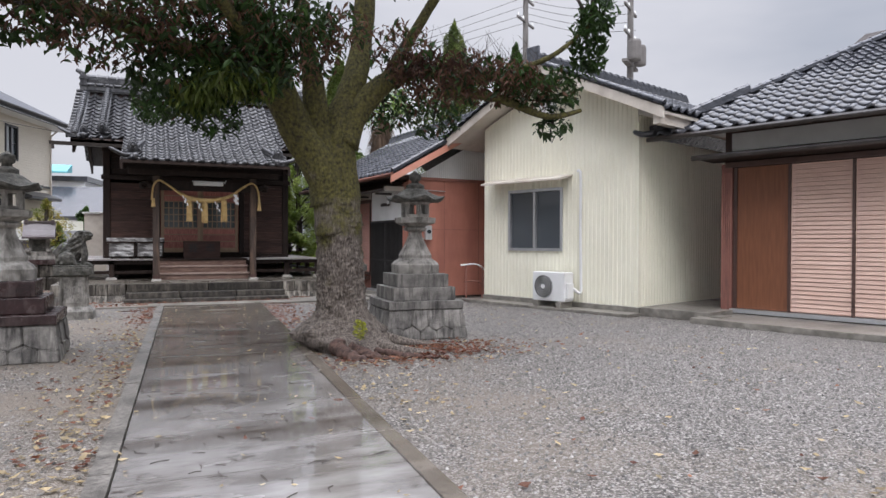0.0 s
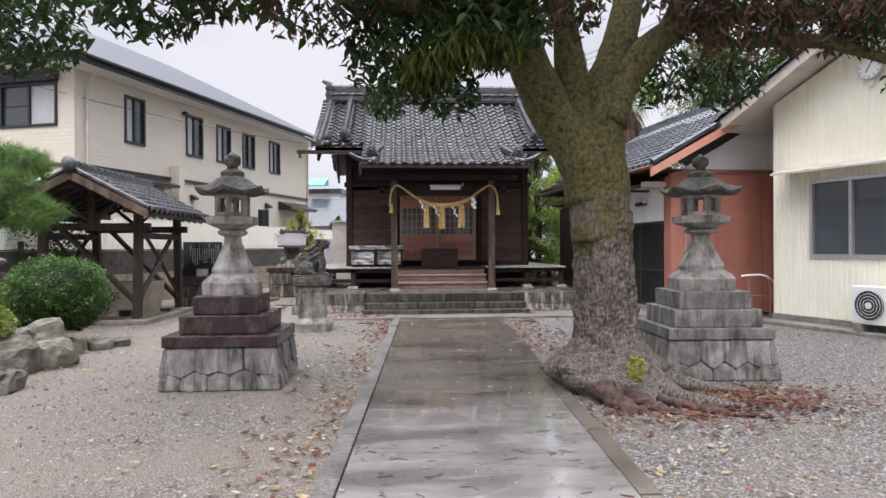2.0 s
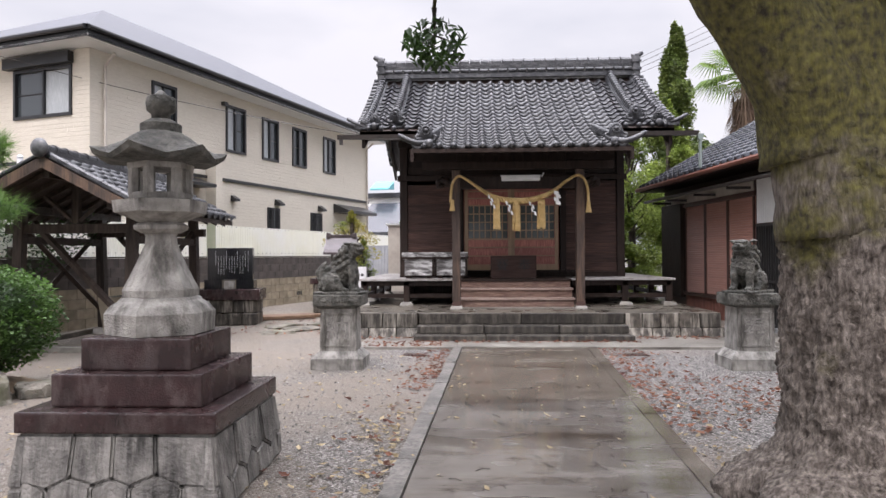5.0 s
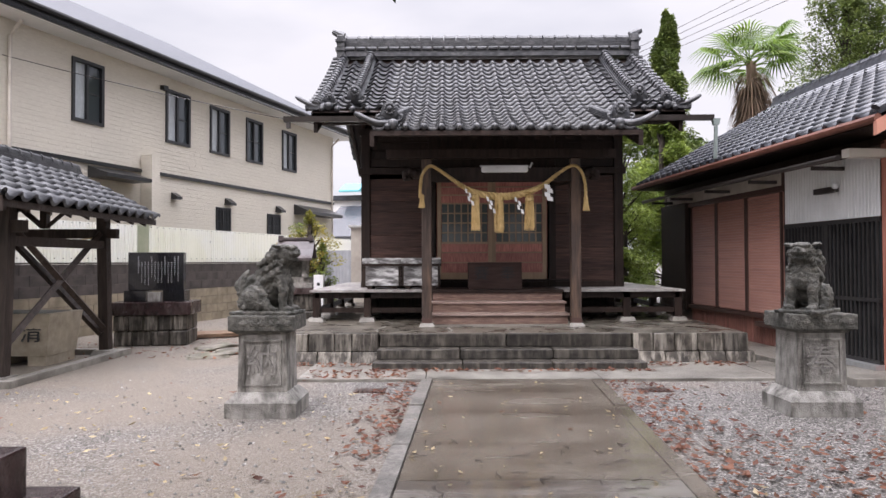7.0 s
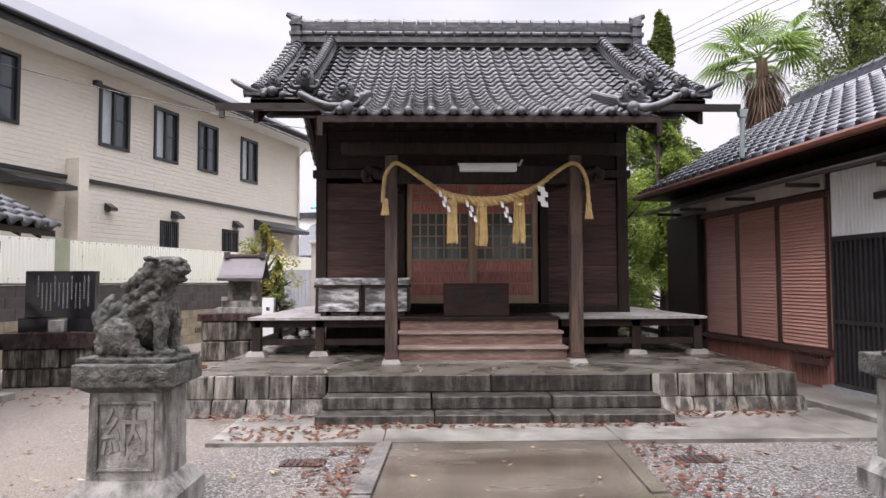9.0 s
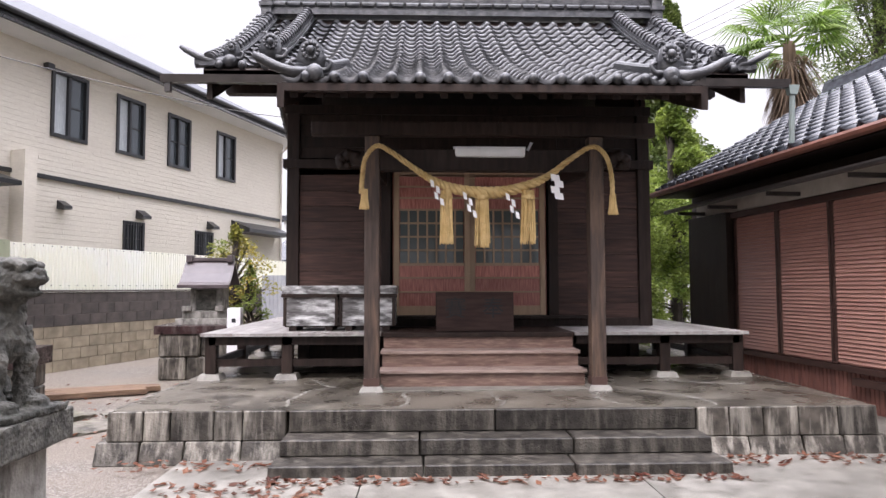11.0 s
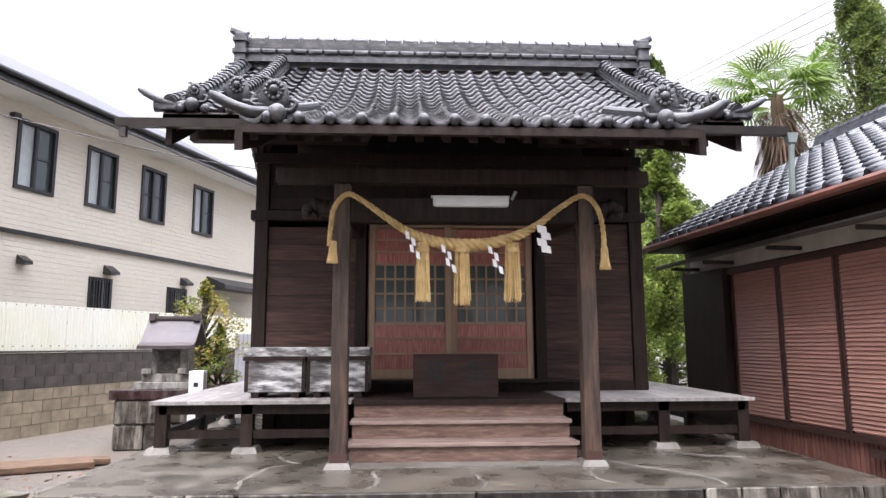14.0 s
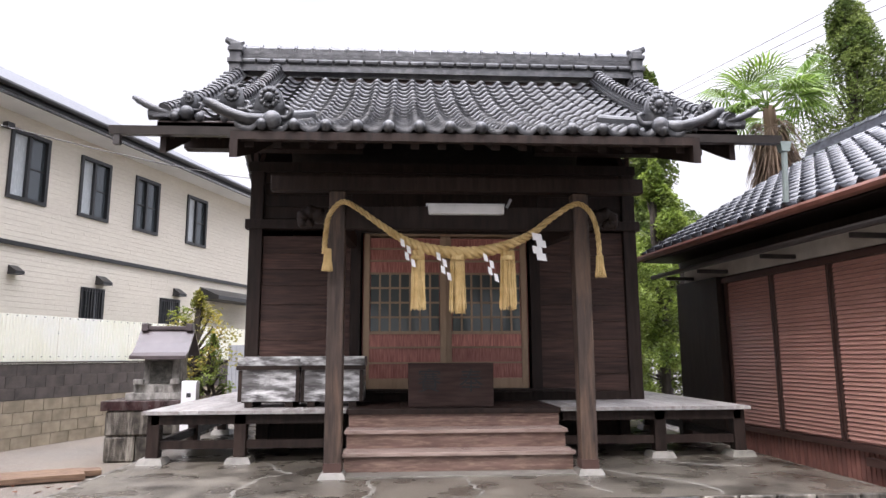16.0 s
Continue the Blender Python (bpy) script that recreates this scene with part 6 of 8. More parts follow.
def lion_dog(x, y, rz, seed, label):
    rn_ = random.Random(seed)
    bm = bmesh.new()
    E = lambda c, r, s=(1, 1, 1): ball(c, r, bm, 12, s)
    # faces +x; sits on its haunches with the chest raised
    E((-0.13, 0, 0.15), 0.15, (1.05, 0.95, 0.95))
    E((-0.02, 0, 0.25), 0.14, (1.0, 0.85, 1.15))
    E((0.08, 0, 0.37), 0.125, (0.9, 0.95, 1.25))
    E((0.13, 0, 0.32), 0.09, (0.8, 1.0, 1.2))
    E((0.12, 0, 0.56), 0.115, (1.1, 1.0, 0.95))
    E((0.22, 0, 0.575), 0.07, (1.1, 1.15, 0.55))
    E((0.215, 0, 0.515), 0.06, (1.1, 1.0, 0.35))
    E((0.18, 0, 0.635), 0.075, (1.1, 1.25, 0.38))
    E((0.27, 0, 0.60), 0.028, (0.8, 1.5, 0.7))
    for s in (-1, 1):
        tube([(0.12, s * 0.085, 0.36), (0.16, s * 0.095, 0.22), (0.15, s * 0.095, 0.12), (0.165, s * 0.095, 0.04)], [0.06, 0.048, 0.04, 0.046], 10, bm)
        E((0.20, s * 0.095, 0.05), 0.05, (1.3, 0.95, 0.6))
        E((-0.10, s * 0.13, 0.15), 0.12, (1.1, 0.55, 1.05))
        tube([(-0.02, s * 0.15, 0.12), (0.03, s * 0.15, 0.06), (0.07, s * 0.15, 0.045)], [0.06, 0.045, 0.04], 8, bm)
        E((0.07, s * 0.145, 0.05), 0.042, (1.4, 1.0, 0.6))
        E((0.10, s * 0.125, 0.645), 0.05, (1.0, 0.9, 0.35))
        E((0.23, s * 0.055, 0.625), 0.024)
        for k in range(4):
            for j in range(3):
                E((0.07 - 0.045 * k + 0.02 * j, s * (0.105 + 0.012 * rn_.random()), 0.56 - 0.075 * j - 0.03 * k), 0.033 + 0.008 * rn_.random())
        for k in range(6):
            E((0.14 - 0.012 * k, s * (0.09 + 0.01 * (k % 2)), 0.50 - 0.045 * k), 0.026)
        for k in range(5):
            E((-0.20 + 0.035 * k, s * 0.15, 0.07 + 0.025 * (k % 2)), 0.03)
            E((-0.19 + 0.02 * k, s * (0.12 - 0.01 * k), 0.2 + 0.02 * k), 0.028)
    for k in range(7):
        E((0.03 - 0.035 * k, 0, 0.60 - 0.055 * k), 0.045 + 0.006 * (k % 2))
    # upright flame tail
    for a_, h_, r_ in ((0.0, 0.2, 0.06), (0.25, 0.17, 0.045), (-0.3, 0.16, 0.045), (0.5, 0.1, 0.04)):
        tube(curve_points([(-0.22, 0, 0.14), (-0.27 - 0.05 * a_, 0.03 * a_, 0.22), (-0.25 - 0.18 * a_, 0.05 * a_, 0.22 + h_ * 0.6), (-0.21 - 0.16 * a_, 0.05 * a_, 0.22 + h_)], 8), [r_, r_ * 1.1, r_ * 1.1, r_, r_ * 0.9, r_ * 0.7, r_ * 0.45, r_ * 0.15], 8, bm)
    E((-0.26, 0, 0.1), 0.07)
    box(-0.33, 0.29, -0.2, 0.2, 0.0, 0.03, bm)
    me = mesh_from(bm, "lion_dog_statue", STONE_K, True)
    ob = new("lion_dog_statue", me)
    ob.matrix_basis = pose(x, y, 0.926, 0, 0, rz) @ Matrix.Diagonal((0.98, 1.0, 0.99, 1))
    rm = ob.modifiers.new("merge", "REMESH")
    rm.mode, rm.voxel_size, rm.use_smooth_shade = "VOXEL", 0.007, True
    tx = bpy.data.textures.new("carving", "CLOUDS")
    tx.noise_scale, tx.noise_depth = 0.03, 2
    dm = ob.modifiers.new("carved", "DISPLACE")
    dm.texture, dm.strength, dm.mid_level, dm.texture_coords = tx, 0.022, 0.5, "LOCAL"
    return tagged(ob, label, "statue", "guardian lion-dogs")


KX = (-1.415, 3.70)
pedestal(KX[0], 14.18, "納", "grey stone pedestal carved with one character")
pedestal(KX[1], 14.18, "奉", "grey stone pedestal with a weathered carved panel")
lion_dog(KX[0] + 0.02, 14.18, -4, 1, "mossy stone guardian lion-dog seated on a pedestal")
lion_dog(KX[1] - 0.02, 14.18, 226, 2, "pale stone guardian lion-dog seated on a pedestal")

# ---- water pavilion ----
pvl = thing("water_pavilion", (-5.78, 16.78, 0), 0, "open timber water pavilion with a tiled gable roof", "pavilion")
PX, PY = 0.88, 1.1
for sx in (-1, 1):
    for sy in (-1, 1):
        lean = 0.10
        part("post", hull([(sx * (PX + 0.0) - 0.07, sy * (PY + lean) - 0.07, 0.1), (sx * PX + 0.07, sy * (PY + lean) - 0.07, 0.1), (sx * PX + 0.07, sy * (PY + lean) + 0.07, 0.1), (sx * PX - 0.07, sy * (PY + lean) + 0.07, 0.1)],
                          [(sx * PX - 0.07, sy * PY - 0.07, 2.1), (sx * PX + 0.07, sy * PY - 0.07, 2.1), (sx * PX + 0.07, sy * PY + 0.07, 2.1), (sx * PX - 0.07, sy * PY + 0.07, 2.1)]), PAVW, pvl)
        part("footing", taper(0.36, 0.36, 0, 0.24, 0.24, 0.1, sx * PX, sy * (PY + lean)), CONC, pvl)
for sy in (-1, 1):
    part("tie_beam", box(-1.1, 1.1, sy * PY - 0.05, sy * PY + 0.05, 1.78, 1.92), PAVW, pvl)
    part("brace", tube([(PX - 0.02, sy * PY, 0.35), (-PX + 0.2, sy * PY, 1.95)], 0.055, 4), PAVW, pvl)
    part("king_post", box(-0.05, 0.05, sy * PY - 0.05, sy * PY + 0.05, 1.93, 2.75), PAVW, pvl)
    for s in (-1, 1):
        part("strut", tube([(s * 0.05, sy * PY, 1.97), (s * 0.5, sy * PY, 2.35)], 0.04, 4), PAVW, pvl)
for sx in (-1, 1):
    part("eave_beam", box(sx * PX - 0.05, sx * PX + 0.05, -1.75, 1.75, 2.1, 2.22), PAVW, pvl)
    part("side_beam", box(sx * PX - 0.045, sx * PX + 0.045, -1.1, 1.1, 1.62, 1.74), PAVW, pvl)
    part("brace", tube([(sx * PX, -PY, 0.45), (sx * PX, PY - 0.1, 1.85)], 0.05, 4), PAVW, pvl)
    part("brace", tube([(sx * PX, PY, 0.45), (sx * PX, -PY + 0.1, 1.85)], 0.05, 4), PAVW, pvl)
    q = [(sx * 1.33, 2.10), (sx * 1.33, 2.02), (0, 2.72), (0, 2.80)]
    part("roof_deck", prism(q, "y", -1.9, 1.9), PAVW, pvl)
    part("bargeboard", prism([(sx * 1.36, 2.13), (sx * 1.36, 1.97), (0, 2.68), (0, 2.84)], "y", -1.95, -1.9), POSTM, pvl)
    for i in range(9):
        y = -1.7 + i * 0.425
        part("rafter", prism([(sx * 1.25, 2.05), (sx * 1.25, 1.99), (0, 2.64), (0, 2.71)], "y", y - 0.025, y + 0.025), PAVW, pvl)
part("ridge_beam", box(-0.05, 0.05, -1.85, 1.85, 2.55, 2.7), PAVW, pvl)
pa = math.degrees(math.atan(0.72 / 1.38))
pantile_slope(pvl, -1.9, 1.9, -1.38, 2.13, pa, 1.56, 90, (0, 0, 0), TILE, 0.27, 0.22)
pantile_slope(pvl, -1.9, 1.9, -1.38, 2.13, pa, 1.56, -90, (0, 0, 0), TILE, 0.27, 0.22)
ridge_cap(pvl, (0, -1.95, 2.83), (0, 1.95, 2.83), 0.11, 0.16, TILE)
for s in (-1, 1):
    ridge_cap(pvl, (s * 1.36, -1.88, 2.15), (s * 0.08, -1.88, 2.83), 0.065, 0.04, TILE)
part("end_ornament", ball((0, -1.99, 2.95), 0.13, None, 12, (1, 0.5, 1.1)), TILE, pvl, smooth=True)
kerb = thing("pavement_basin_kerb", (-5.78, 16.78, 0), 0, "raised concrete kerb round the water basin", "kerb", kind="structure")
for a in ((-1.15, 1.15, -1.45, -1.3), (-1.15, 1.15, 1.3, 1.45), (-1.15, -1.0, -1.3, 1.3), (1.0, 1.15, -1.3, 1.3)):
    part("kerb_stone", box(*a, 0, 0.085, bevel=0.01), CONC, kerb)
basin = thing("water_basin", (-5.64, 17.32, 0), 0, "beige stone water basin carved with two characters", "water basin")
bm = bmesh.new()
hull([(-0.45, -0.36, 0.14), (0.45, -0.36, 0.14), (0.45, 0.36, 0.14), (-0.45, 0.36, 0.14)], [(-0.52, -0.42, 0.72), (0.52, -0.42, 0.72), (0.52, 0.42, 0.72), (-0.52, 0.42, 0.72)], bm)
BEIGE = surf("beige_basin_stone", (0.34, 0.29, 0.215), (0.48, 0.42, 0.325), 8, 0.7, 0.3, 60, (0.2, 0.165, 0.12), 3.0, 0.5)
part("bowl", bm, BEIGE, basin)
for x in (-0.31, 0.31):
    part("foot", box(x - 0.13, x + 0.13, -0.35, 0.35, 0.0, 0.138, bevel=0.01), BEIGE, basin)
part("water", box(-0.44, 0.44, -0.34, 0.34, 0.722, 0.726), DGLASS, basin)
text_mesh("清", 0.3, 0.006, INK, "carved_character", basin, pose(0.26, -0.402, 0.45, 84))
text_mesh("水", 0.3, 0.006, INK, "carved_character", basin, pose(-0.24, -0.402, 0.45, 84))
bm = tube(curve_points([(-4.95, 15.72, 1.78), (-4.95, 16.4, 1.70), (-4.95, 17.1, 1.72), (-4.95, 17.85, 1.8)], 14), 0.008, 5)
bm.transform(Matrix.Translation((5.78, -16.78, 0)))
part("hanging_cord", bm, STRAW, pvl, "thin straw cord tied along the beam")

# ---- inscribed monument ----
mon = thing("stone_monument", (-4.80, 19.55, 0), 8, "polished black inscribed slab on a rubble stone base", "monument")
rnd = random.Random(12)
part("core", taper(1.12, 0.66, 0, 1.04, 0.6, 0.52), STONE_W, mon)
for z0, z1, n in ((0, 0.25, 4), (0.255, 0.52, 5)):
    for i in range(n):
        a, b = -0.6 + 1.2 * i / n, -0.6 + 1.2 * (i + 1) / n
        bm = box(a + 0.006, b - 0.006, -0.40 + rnd.uniform(-0.02, 0.02), -0.3, z0, z1)
        bmesh.ops.bevel(bm, geom=bm.edges[:], offset=0.02, segments=1, affect="EDGES")
        part("rubble_stone", bm, STONE_W, mon)
    for s in (-1, 1):
        for i in range(2):
            bm = box(min(s * 0.5, s * 0.6), max(s * 0.5, s * 0.6), -0.29 + i * 0.32, 0.02 + i * 0.32, z0, z1)
            bmesh.ops.bevel(bm, geom=bm.edges[:], offset=0.02, segments=1, affect="EDGES")
            part("rubble_stone", bm, STONE_W, mon)
part("cap_stone", box(-0.66, 0.66, -0.44, 0.38, 0.522, 0.74, bevel=0.012), STONE_D, mon)
part("black_plinth", box(-0.5, -0.14, -0.2, 0.2, 0.742, 0.93, bevel=0.008), GRANITE, mon)
part("black_plinth", box(0.14, 0.5, -0.2, 0.2, 0.742, 0.93, bevel=0.008), GRANITE, mon)
part("name_stone", box(-0.1, 0.1, -0.22, -0.05, 0.742, 0.9, bevel=0.006), STONE_G, mon)
slab = part("black_slab", box(-0.46, 0.46, -0.09, 0.09, 0.932, 1.59, bevel=0.008), GRANITE, mon)
for i in range(13):
    x = 0.37 - i * 0.055
    z1 = 1.52 if i < 2 else (1.42 if i % 4 else 1.52)
    z = z1
    k = 0
    while z > z1 - (0.30 if i else 0.42) - 0.1 * rnd.random():
        hh = 0.024
        bm = bmesh.new()
        box(x - 0.011, x + 0.011, -0.0935, -0.0905, z - hh * 0.25, z - hh * 0.05, bm)
        box(x - 0.009, x - 0.002 + 0.008 * rnd.random(), -0.0935, -0.0905, z - hh * 0.75, z - hh * 0.5, bm)
        part("engraved_line", bm, ENGRAVE, slab)
        z -= 0.034
        k += 1

# ---- small stone shrine ----
hok = thing("miniature_shrine", (-3.07, 22.7, 0), 4, "miniature stone shrine with a brown curved roof", "small shrine")
rnd = random.Random(3)
part("core", taper(1.24, 1.1, 0, 1.14, 1.0, 0.72), STONE_W, hok)
for z0, z1, n in ((0, 0.36, 3), (0.365, 0.72, 2)):
    for side in range(2):
        for i in range(n):
            a, b = -0.64 + 1.28 * i / n, -0.64 + 1.28 * (i + 1) / n
            bm = box(a + 0.008, b - 0.008, -0.62 + rnd.uniform(-0.02, 0.02), -0.5, z0, z1)
            bmesh.ops.bevel(bm, geom=bm.edges[:], offset=0.025, segments=1, affect="EDGES")
            part("rubble_stone", place(bm, pose(0, 0, 0, 0, 0, 90 * side)), STONE_W, hok)
part("cap_stone", box(-0.7, 0.7, -0.66, 0.6, 0.722, 0.86, bevel=0.012), STONE_D, hok)
part("step", box(-0.42, 0.42, -0.5, 0.4, 0.862, 0.96, bevel=0.008), STONE_G, hok)
part("step", box(-0.34, 0.34, -0.4, 0.35, 0.962, 1.08, bevel=0.008), STONE_G, hok)
for s in (-1, 1):
    part("newel", box(s * 0.26 - 0.07, s * 0.26 + 0.07, -0.48, -0.38, 1.082, 1.16, bevel=0.006), STONE_G, hok)
part("cell", box(-0.25, 0.25, -0.26, 0.26, 1.082, 1.5), STONE_G, hok)
part("cell_door", box(-0.16, 0.16, -0.28, -0.262, 1.1, 1.42, bevel=0.004), STONE_K, hok)
bm = bmesh.new()
prof = [(-0.52, 1.5), (-0.38, 1.55), (-0.2, 1.7), (0.0, 1.92), (0.2, 1.74), (0.42, 1.55)]
hull([(-0.4, y, z) for y, z in prof] + [(-0.4, y, z - 0.05) for y, z in prof[::-1]], [(0.4, y, z) for y, z in prof] + [(0.4, y, z - 0.05) for y, z in prof[::-1]], bm)
part("roof", bm, BROWNROOF, hok)
part("roof_ridge", box(-0.36, 0.36, -0.05, 0.05, 1.90, 1.96, bevel=0.01), BROWNROOF, hok)
for s in (-1, 1):
    part("ridge_block", box(s * 0.33 - 0.05, s * 0.33 + 0.05, -0.09, 0.09, 1.88, 2.0, bevel=0.012), BROWNROOF, hok)
wb = thing("white_box", (-2.35, 21.6, 0.43), 0, "small white box with a dark slot", "box")
part("body", box(-0.1, 0.1, -0.08, 0.08, 0.0, 0.72, bevel=0.005), PAPER, wb)
part("slot", box(-0.03, 0.03, -0.083, -0.0805, 0.5, 0.56), INK, wb)

# ---- on the shrine veranda ----
off = thing("offertory_box", (1.095, 19.30, 0.43 + DECK + 0.002), 0, "dark wooden offertory box with painted characters", "offertory box")
part("front_board", box(-0.45, 0.45, -0.2, -0.17, 0.0, 0.45, bevel=0.006), BOXM, off)
part("back_board", box(-0.45, 0.45, 0.17, 0.2, 0.0, 0.45), BOXM, off)
for s in (-1, 1):
    part("end_board", box(s * 0.42 - 0.02, s * 0.42 + 0.02, -0.168, 0.168, 0.0, 0.44), BOXM, off)
part("inner_floor", box(-0.395, 0.395, -0.168, 0.168, 0.02, 0.05), BOXM, off)
for i in range(7):
    part("grate_bar", prism([(-0.345 + i * 0.115 - 0.025, 0.40), (-0.345 + i * 0.115, 0.37), (-0.345 + i * 0.115 + 0.025, 0.40)], "y", -0.168, 0.168), BOXM, off)
text_mesh("奉", 0.26, 0.003, INK, "painted_character", off, pose(0.21, -0.203, 0.25, 90))
text_mesh("賽", 0.26, 0.003, INK, "painted_character", off, pose(-0.23, -0.203, 0.25, 90))
for k, (cx, w, lab) in enumerate(((-0.825, 0.64, "old grey chest with peeling white paint"), (-0.165, 0.66, "old grey chest with peeling white paint"))):
    ch = thing("storage_chest", (cx, 19.48, 0.43 + DECK + 0.002), 0, lab, "chest", "old chests on the veranda")
    part("body", box(-w / 2, w / 2, -0.26, 0.26, 0.06, 0.42, bevel=0.008), CHESTM, ch)
    part("lid", box(-w / 2 - 0.015, w / 2 + 0.015, -0.275, 0.275, 0.422, 0.53, bevel=0.012), CHESTM, ch)
    part("lid_trim", box(-w / 2 - 0.02, w / 2 + 0.02, -0.285, -0.277, 0.39, 0.435), WOODD, ch)
    for s in (-1, 1):
        part("corner_iron", box(s * (w / 2 - 0.02) - 0.02, s * (w / 2 - 0.02) + 0.02, -0.266, -0.262, 0.06, 0.385), WOODD, ch)
        part("runner", box(s * w * 0.33 - 0.04, s * w * 0.33 + 0.04, -0.25, 0.25, 0.0, 0.058), WOODD, ch)
lampf = thing("tube_lamp", (1.165, 18.0, 2.815), 0, "white fluorescent tube lamp on the porch beam", "lamp")
part("cover", box(-0.355, 0.355, -0.05, 0.03, -0.05, 0.055, bevel=0.03), LAMPW, lampf)
part("base_plate", box(-0.37, 0.37, 0.03, 0.055, -0.05, 0.07), ALU, lampf)
part("switch", tube([(0.38, -0.02, 0.02), (0.42, -0.02, 0.1)], 0.015, 6), ALU, lampf)

# straw rope
rope = thing("sacred_straw_rope", (1.11, 17.98, 0.52), 0, "twisted straw rope with tassels and paper streamers", "sacred rope")


def twisted(ctrl, r, n=70, turns=16):
    pts = curve_points(ctrl, n)
    bm = bmesh.new()
    for s in range(3):
        line, rr = [], []
        for i, p in enumerate(pts):
            t = i / (n - 1)
            d = (pts[min(i + 1, n - 1)] - pts[max(i - 1, 0)]).normalized()
            u = d.cross(Vector((0, 1, 0))).normalized()
            v = d.cross(u)
            a = turns * 2 * math.pi * t + s * 2 * math.pi / 3
            rad = r(t)
            line.append(p + (u * math.cos(a) + v * math.sin(a)) * rad * 0.66)
            rr.append(rad * 0.56)
        tube(line, rr, 8, bm)
    return bm


RY = -0.12
ctrl = [(-1.23, RY, 1.86), (-1.22, RY, 2.04), (-1.19, RY, 2.21), (-1.08, RY, 2.33), (-0.94, RY, 2.27), (-0.73, RY, 2.12), (-0.53, RY, 1.99), (-0.33, RY, 1.91), (-0.08, RY, 1.87), (0.18, RY, 1.88), (0.44, RY, 1.95), (0.64, RY, 2.05), (0.85, RY, 2.21), (1.06, RY, 2.33), (1.19, RY, 2.25), (1.25, RY, 2.06), (1.26, RY, 1.82)]
part("rope", twisted(ctrl, lambda t: 0.021 + 0.03 * math.exp(-((t - 0.52) / 0.16) ** 2), 260, 22), STRAW, rope, smooth=True)


def tassel(x, z, length, w, flare, seed, parent):
    rn = random.Random(seed)
    bm = bmesh.new()
    for i in range(70):
        a, q = rn.uniform(0, 2 * math.pi), math.sqrt(rn.random())
        x0, y0 = q * w * 0.55 * math.cos(a), q * w * 0.4 * math.sin(a)
        l = length * rn.uniform(0.92, 1.02)
        tube([(x + x0, RY + y0, z), (x + x0 * 1.15, RY + y0 * 1.2, z - l * 0.5), (x + x0 * flare + rn.uniform(-0.006, 0.006), RY + y0 * flare, z - l)], [0.007, 0.007, 0.005], 4, bm)
    return part("tassel", bm, STRAW, parent)


for k, x in enumerate((-0.4, -0.04, 0.415)):
    tassel(x, 1.89 - 0.03 * (k == 1), 0.53, 0.105, 1.35, k, rope)
    part("tassel_binding", lathe([(0.062, 1.80), (0.066, 1.82), (0.062, 1.84)], 10, cx=x, cy=RY), STRAW, rope)
for k, (x, z) in enumerate(((-1.2, 1.9), (1.26, 1.85))):
    tassel(x, z, 0.2, 0.05, 1.9, 10 + k, rope)
for k, (x, z) in enumerate(((-0.54, 1.99), (-0.22, 1.87), (0.2, 1.86), (0.67, 2.05))):
    bm = bmesh.new()
    yy = RY - 0.06
    w = 0.085 if k == 3 else 0.035
    for j in range(4):
        dx = (0.035 if j % 2 else 0.0) + (0.02 * j if k < 3 else 0)
        vs = [bm.verts.new(p) for p in ((x + dx - w / 2, yy, z - j * 0.06), (x + dx + w / 2, yy - 0.012, z - 0.02 - j * 0.06), (x + dx + w / 2 + 0.01, yy - 0.012, z - 0.085 - j * 0.06), (x + dx - w / 2 + 0.01, yy, z - 0.07 - j * 0.06))]
        bm.faces.new(vs)
    part("paper_streamer", bm, PAPER, rope, "white zigzag paper streamer")


# ---- plants ----
def leaves(name, centres, sizes, material, parent, seed, droop=0.4, aspect=0.4, label="", kind=""):
    """Many single leaves as one mesh: each a folded blade of two triangles pairs."""
    rng = np.random.default_rng(seed)
    n = len(centres)
    c = np.asarray(centres, float)
    s = np.asarray(sizes, float)[:, None]
    a = rng.uniform(0, 2 * np.pi, n)
    d = np.stack([np.cos(a), np.sin(a), rng.normal(-droop, 0.45, n)], 1)
    d /= np.linalg.norm(d, axis=1)[:, None]
    up = rng.normal(0, 0.5, (n, 3)) + np.array([0, 0, 1.0])
    w = np.cross(d, up)
    w /= np.linalg.norm(w, axis=1)[:, None] + 1e-9
    nrm = np.cross(w, d)
    v = np.empty((n, 6, 3))
    v[:, 0] = c - d * s * 0.5
    v[:, 1] = c - d * s * 0.1 + w * s * aspect * 0.5 + nrm * s * 0.07
    v[:, 2] = c + d * s * 0.25 + w * s * aspect * 0.32 + nrm * s * 0.05
    v[:, 3] = c + d * s * 0.55 - nrm * s * 0.08
    v[:, 4] = c + d * s * 0.25 - w * s * aspect * 0.32 + nrm * s * 0.05
    v[:, 5] = c - d * s * 0.1 - w * s * aspect * 0.5 + nrm * s * 0.07
    me = bpy.data.meshes.new(name)
    base = np.arange(n)[:, None] * 6
    faces = np.concatenate([base + np.array([[0, 1, 2, 3]]), base + np.array([[0, 3, 4, 5]])]).tolist()
    me.from_pydata(v.reshape(-1, 3).tolist(), [], faces)
    me.materials.append(material)
    ob = new(name, me)
    if parent:
        ob.parent = parent
    return tagged(ob, label, kind=kind)


def clump_points(rng, c, r, n):
    u = rng.normal(0, 1, (n, 3))
    u /= np.linalg.norm(u, axis=1)[:, None]
    q = rng.uniform(0.25, 1, n) ** 0.5
    return np.asarray(c) + u * q[:, None] * np.asarray(r)


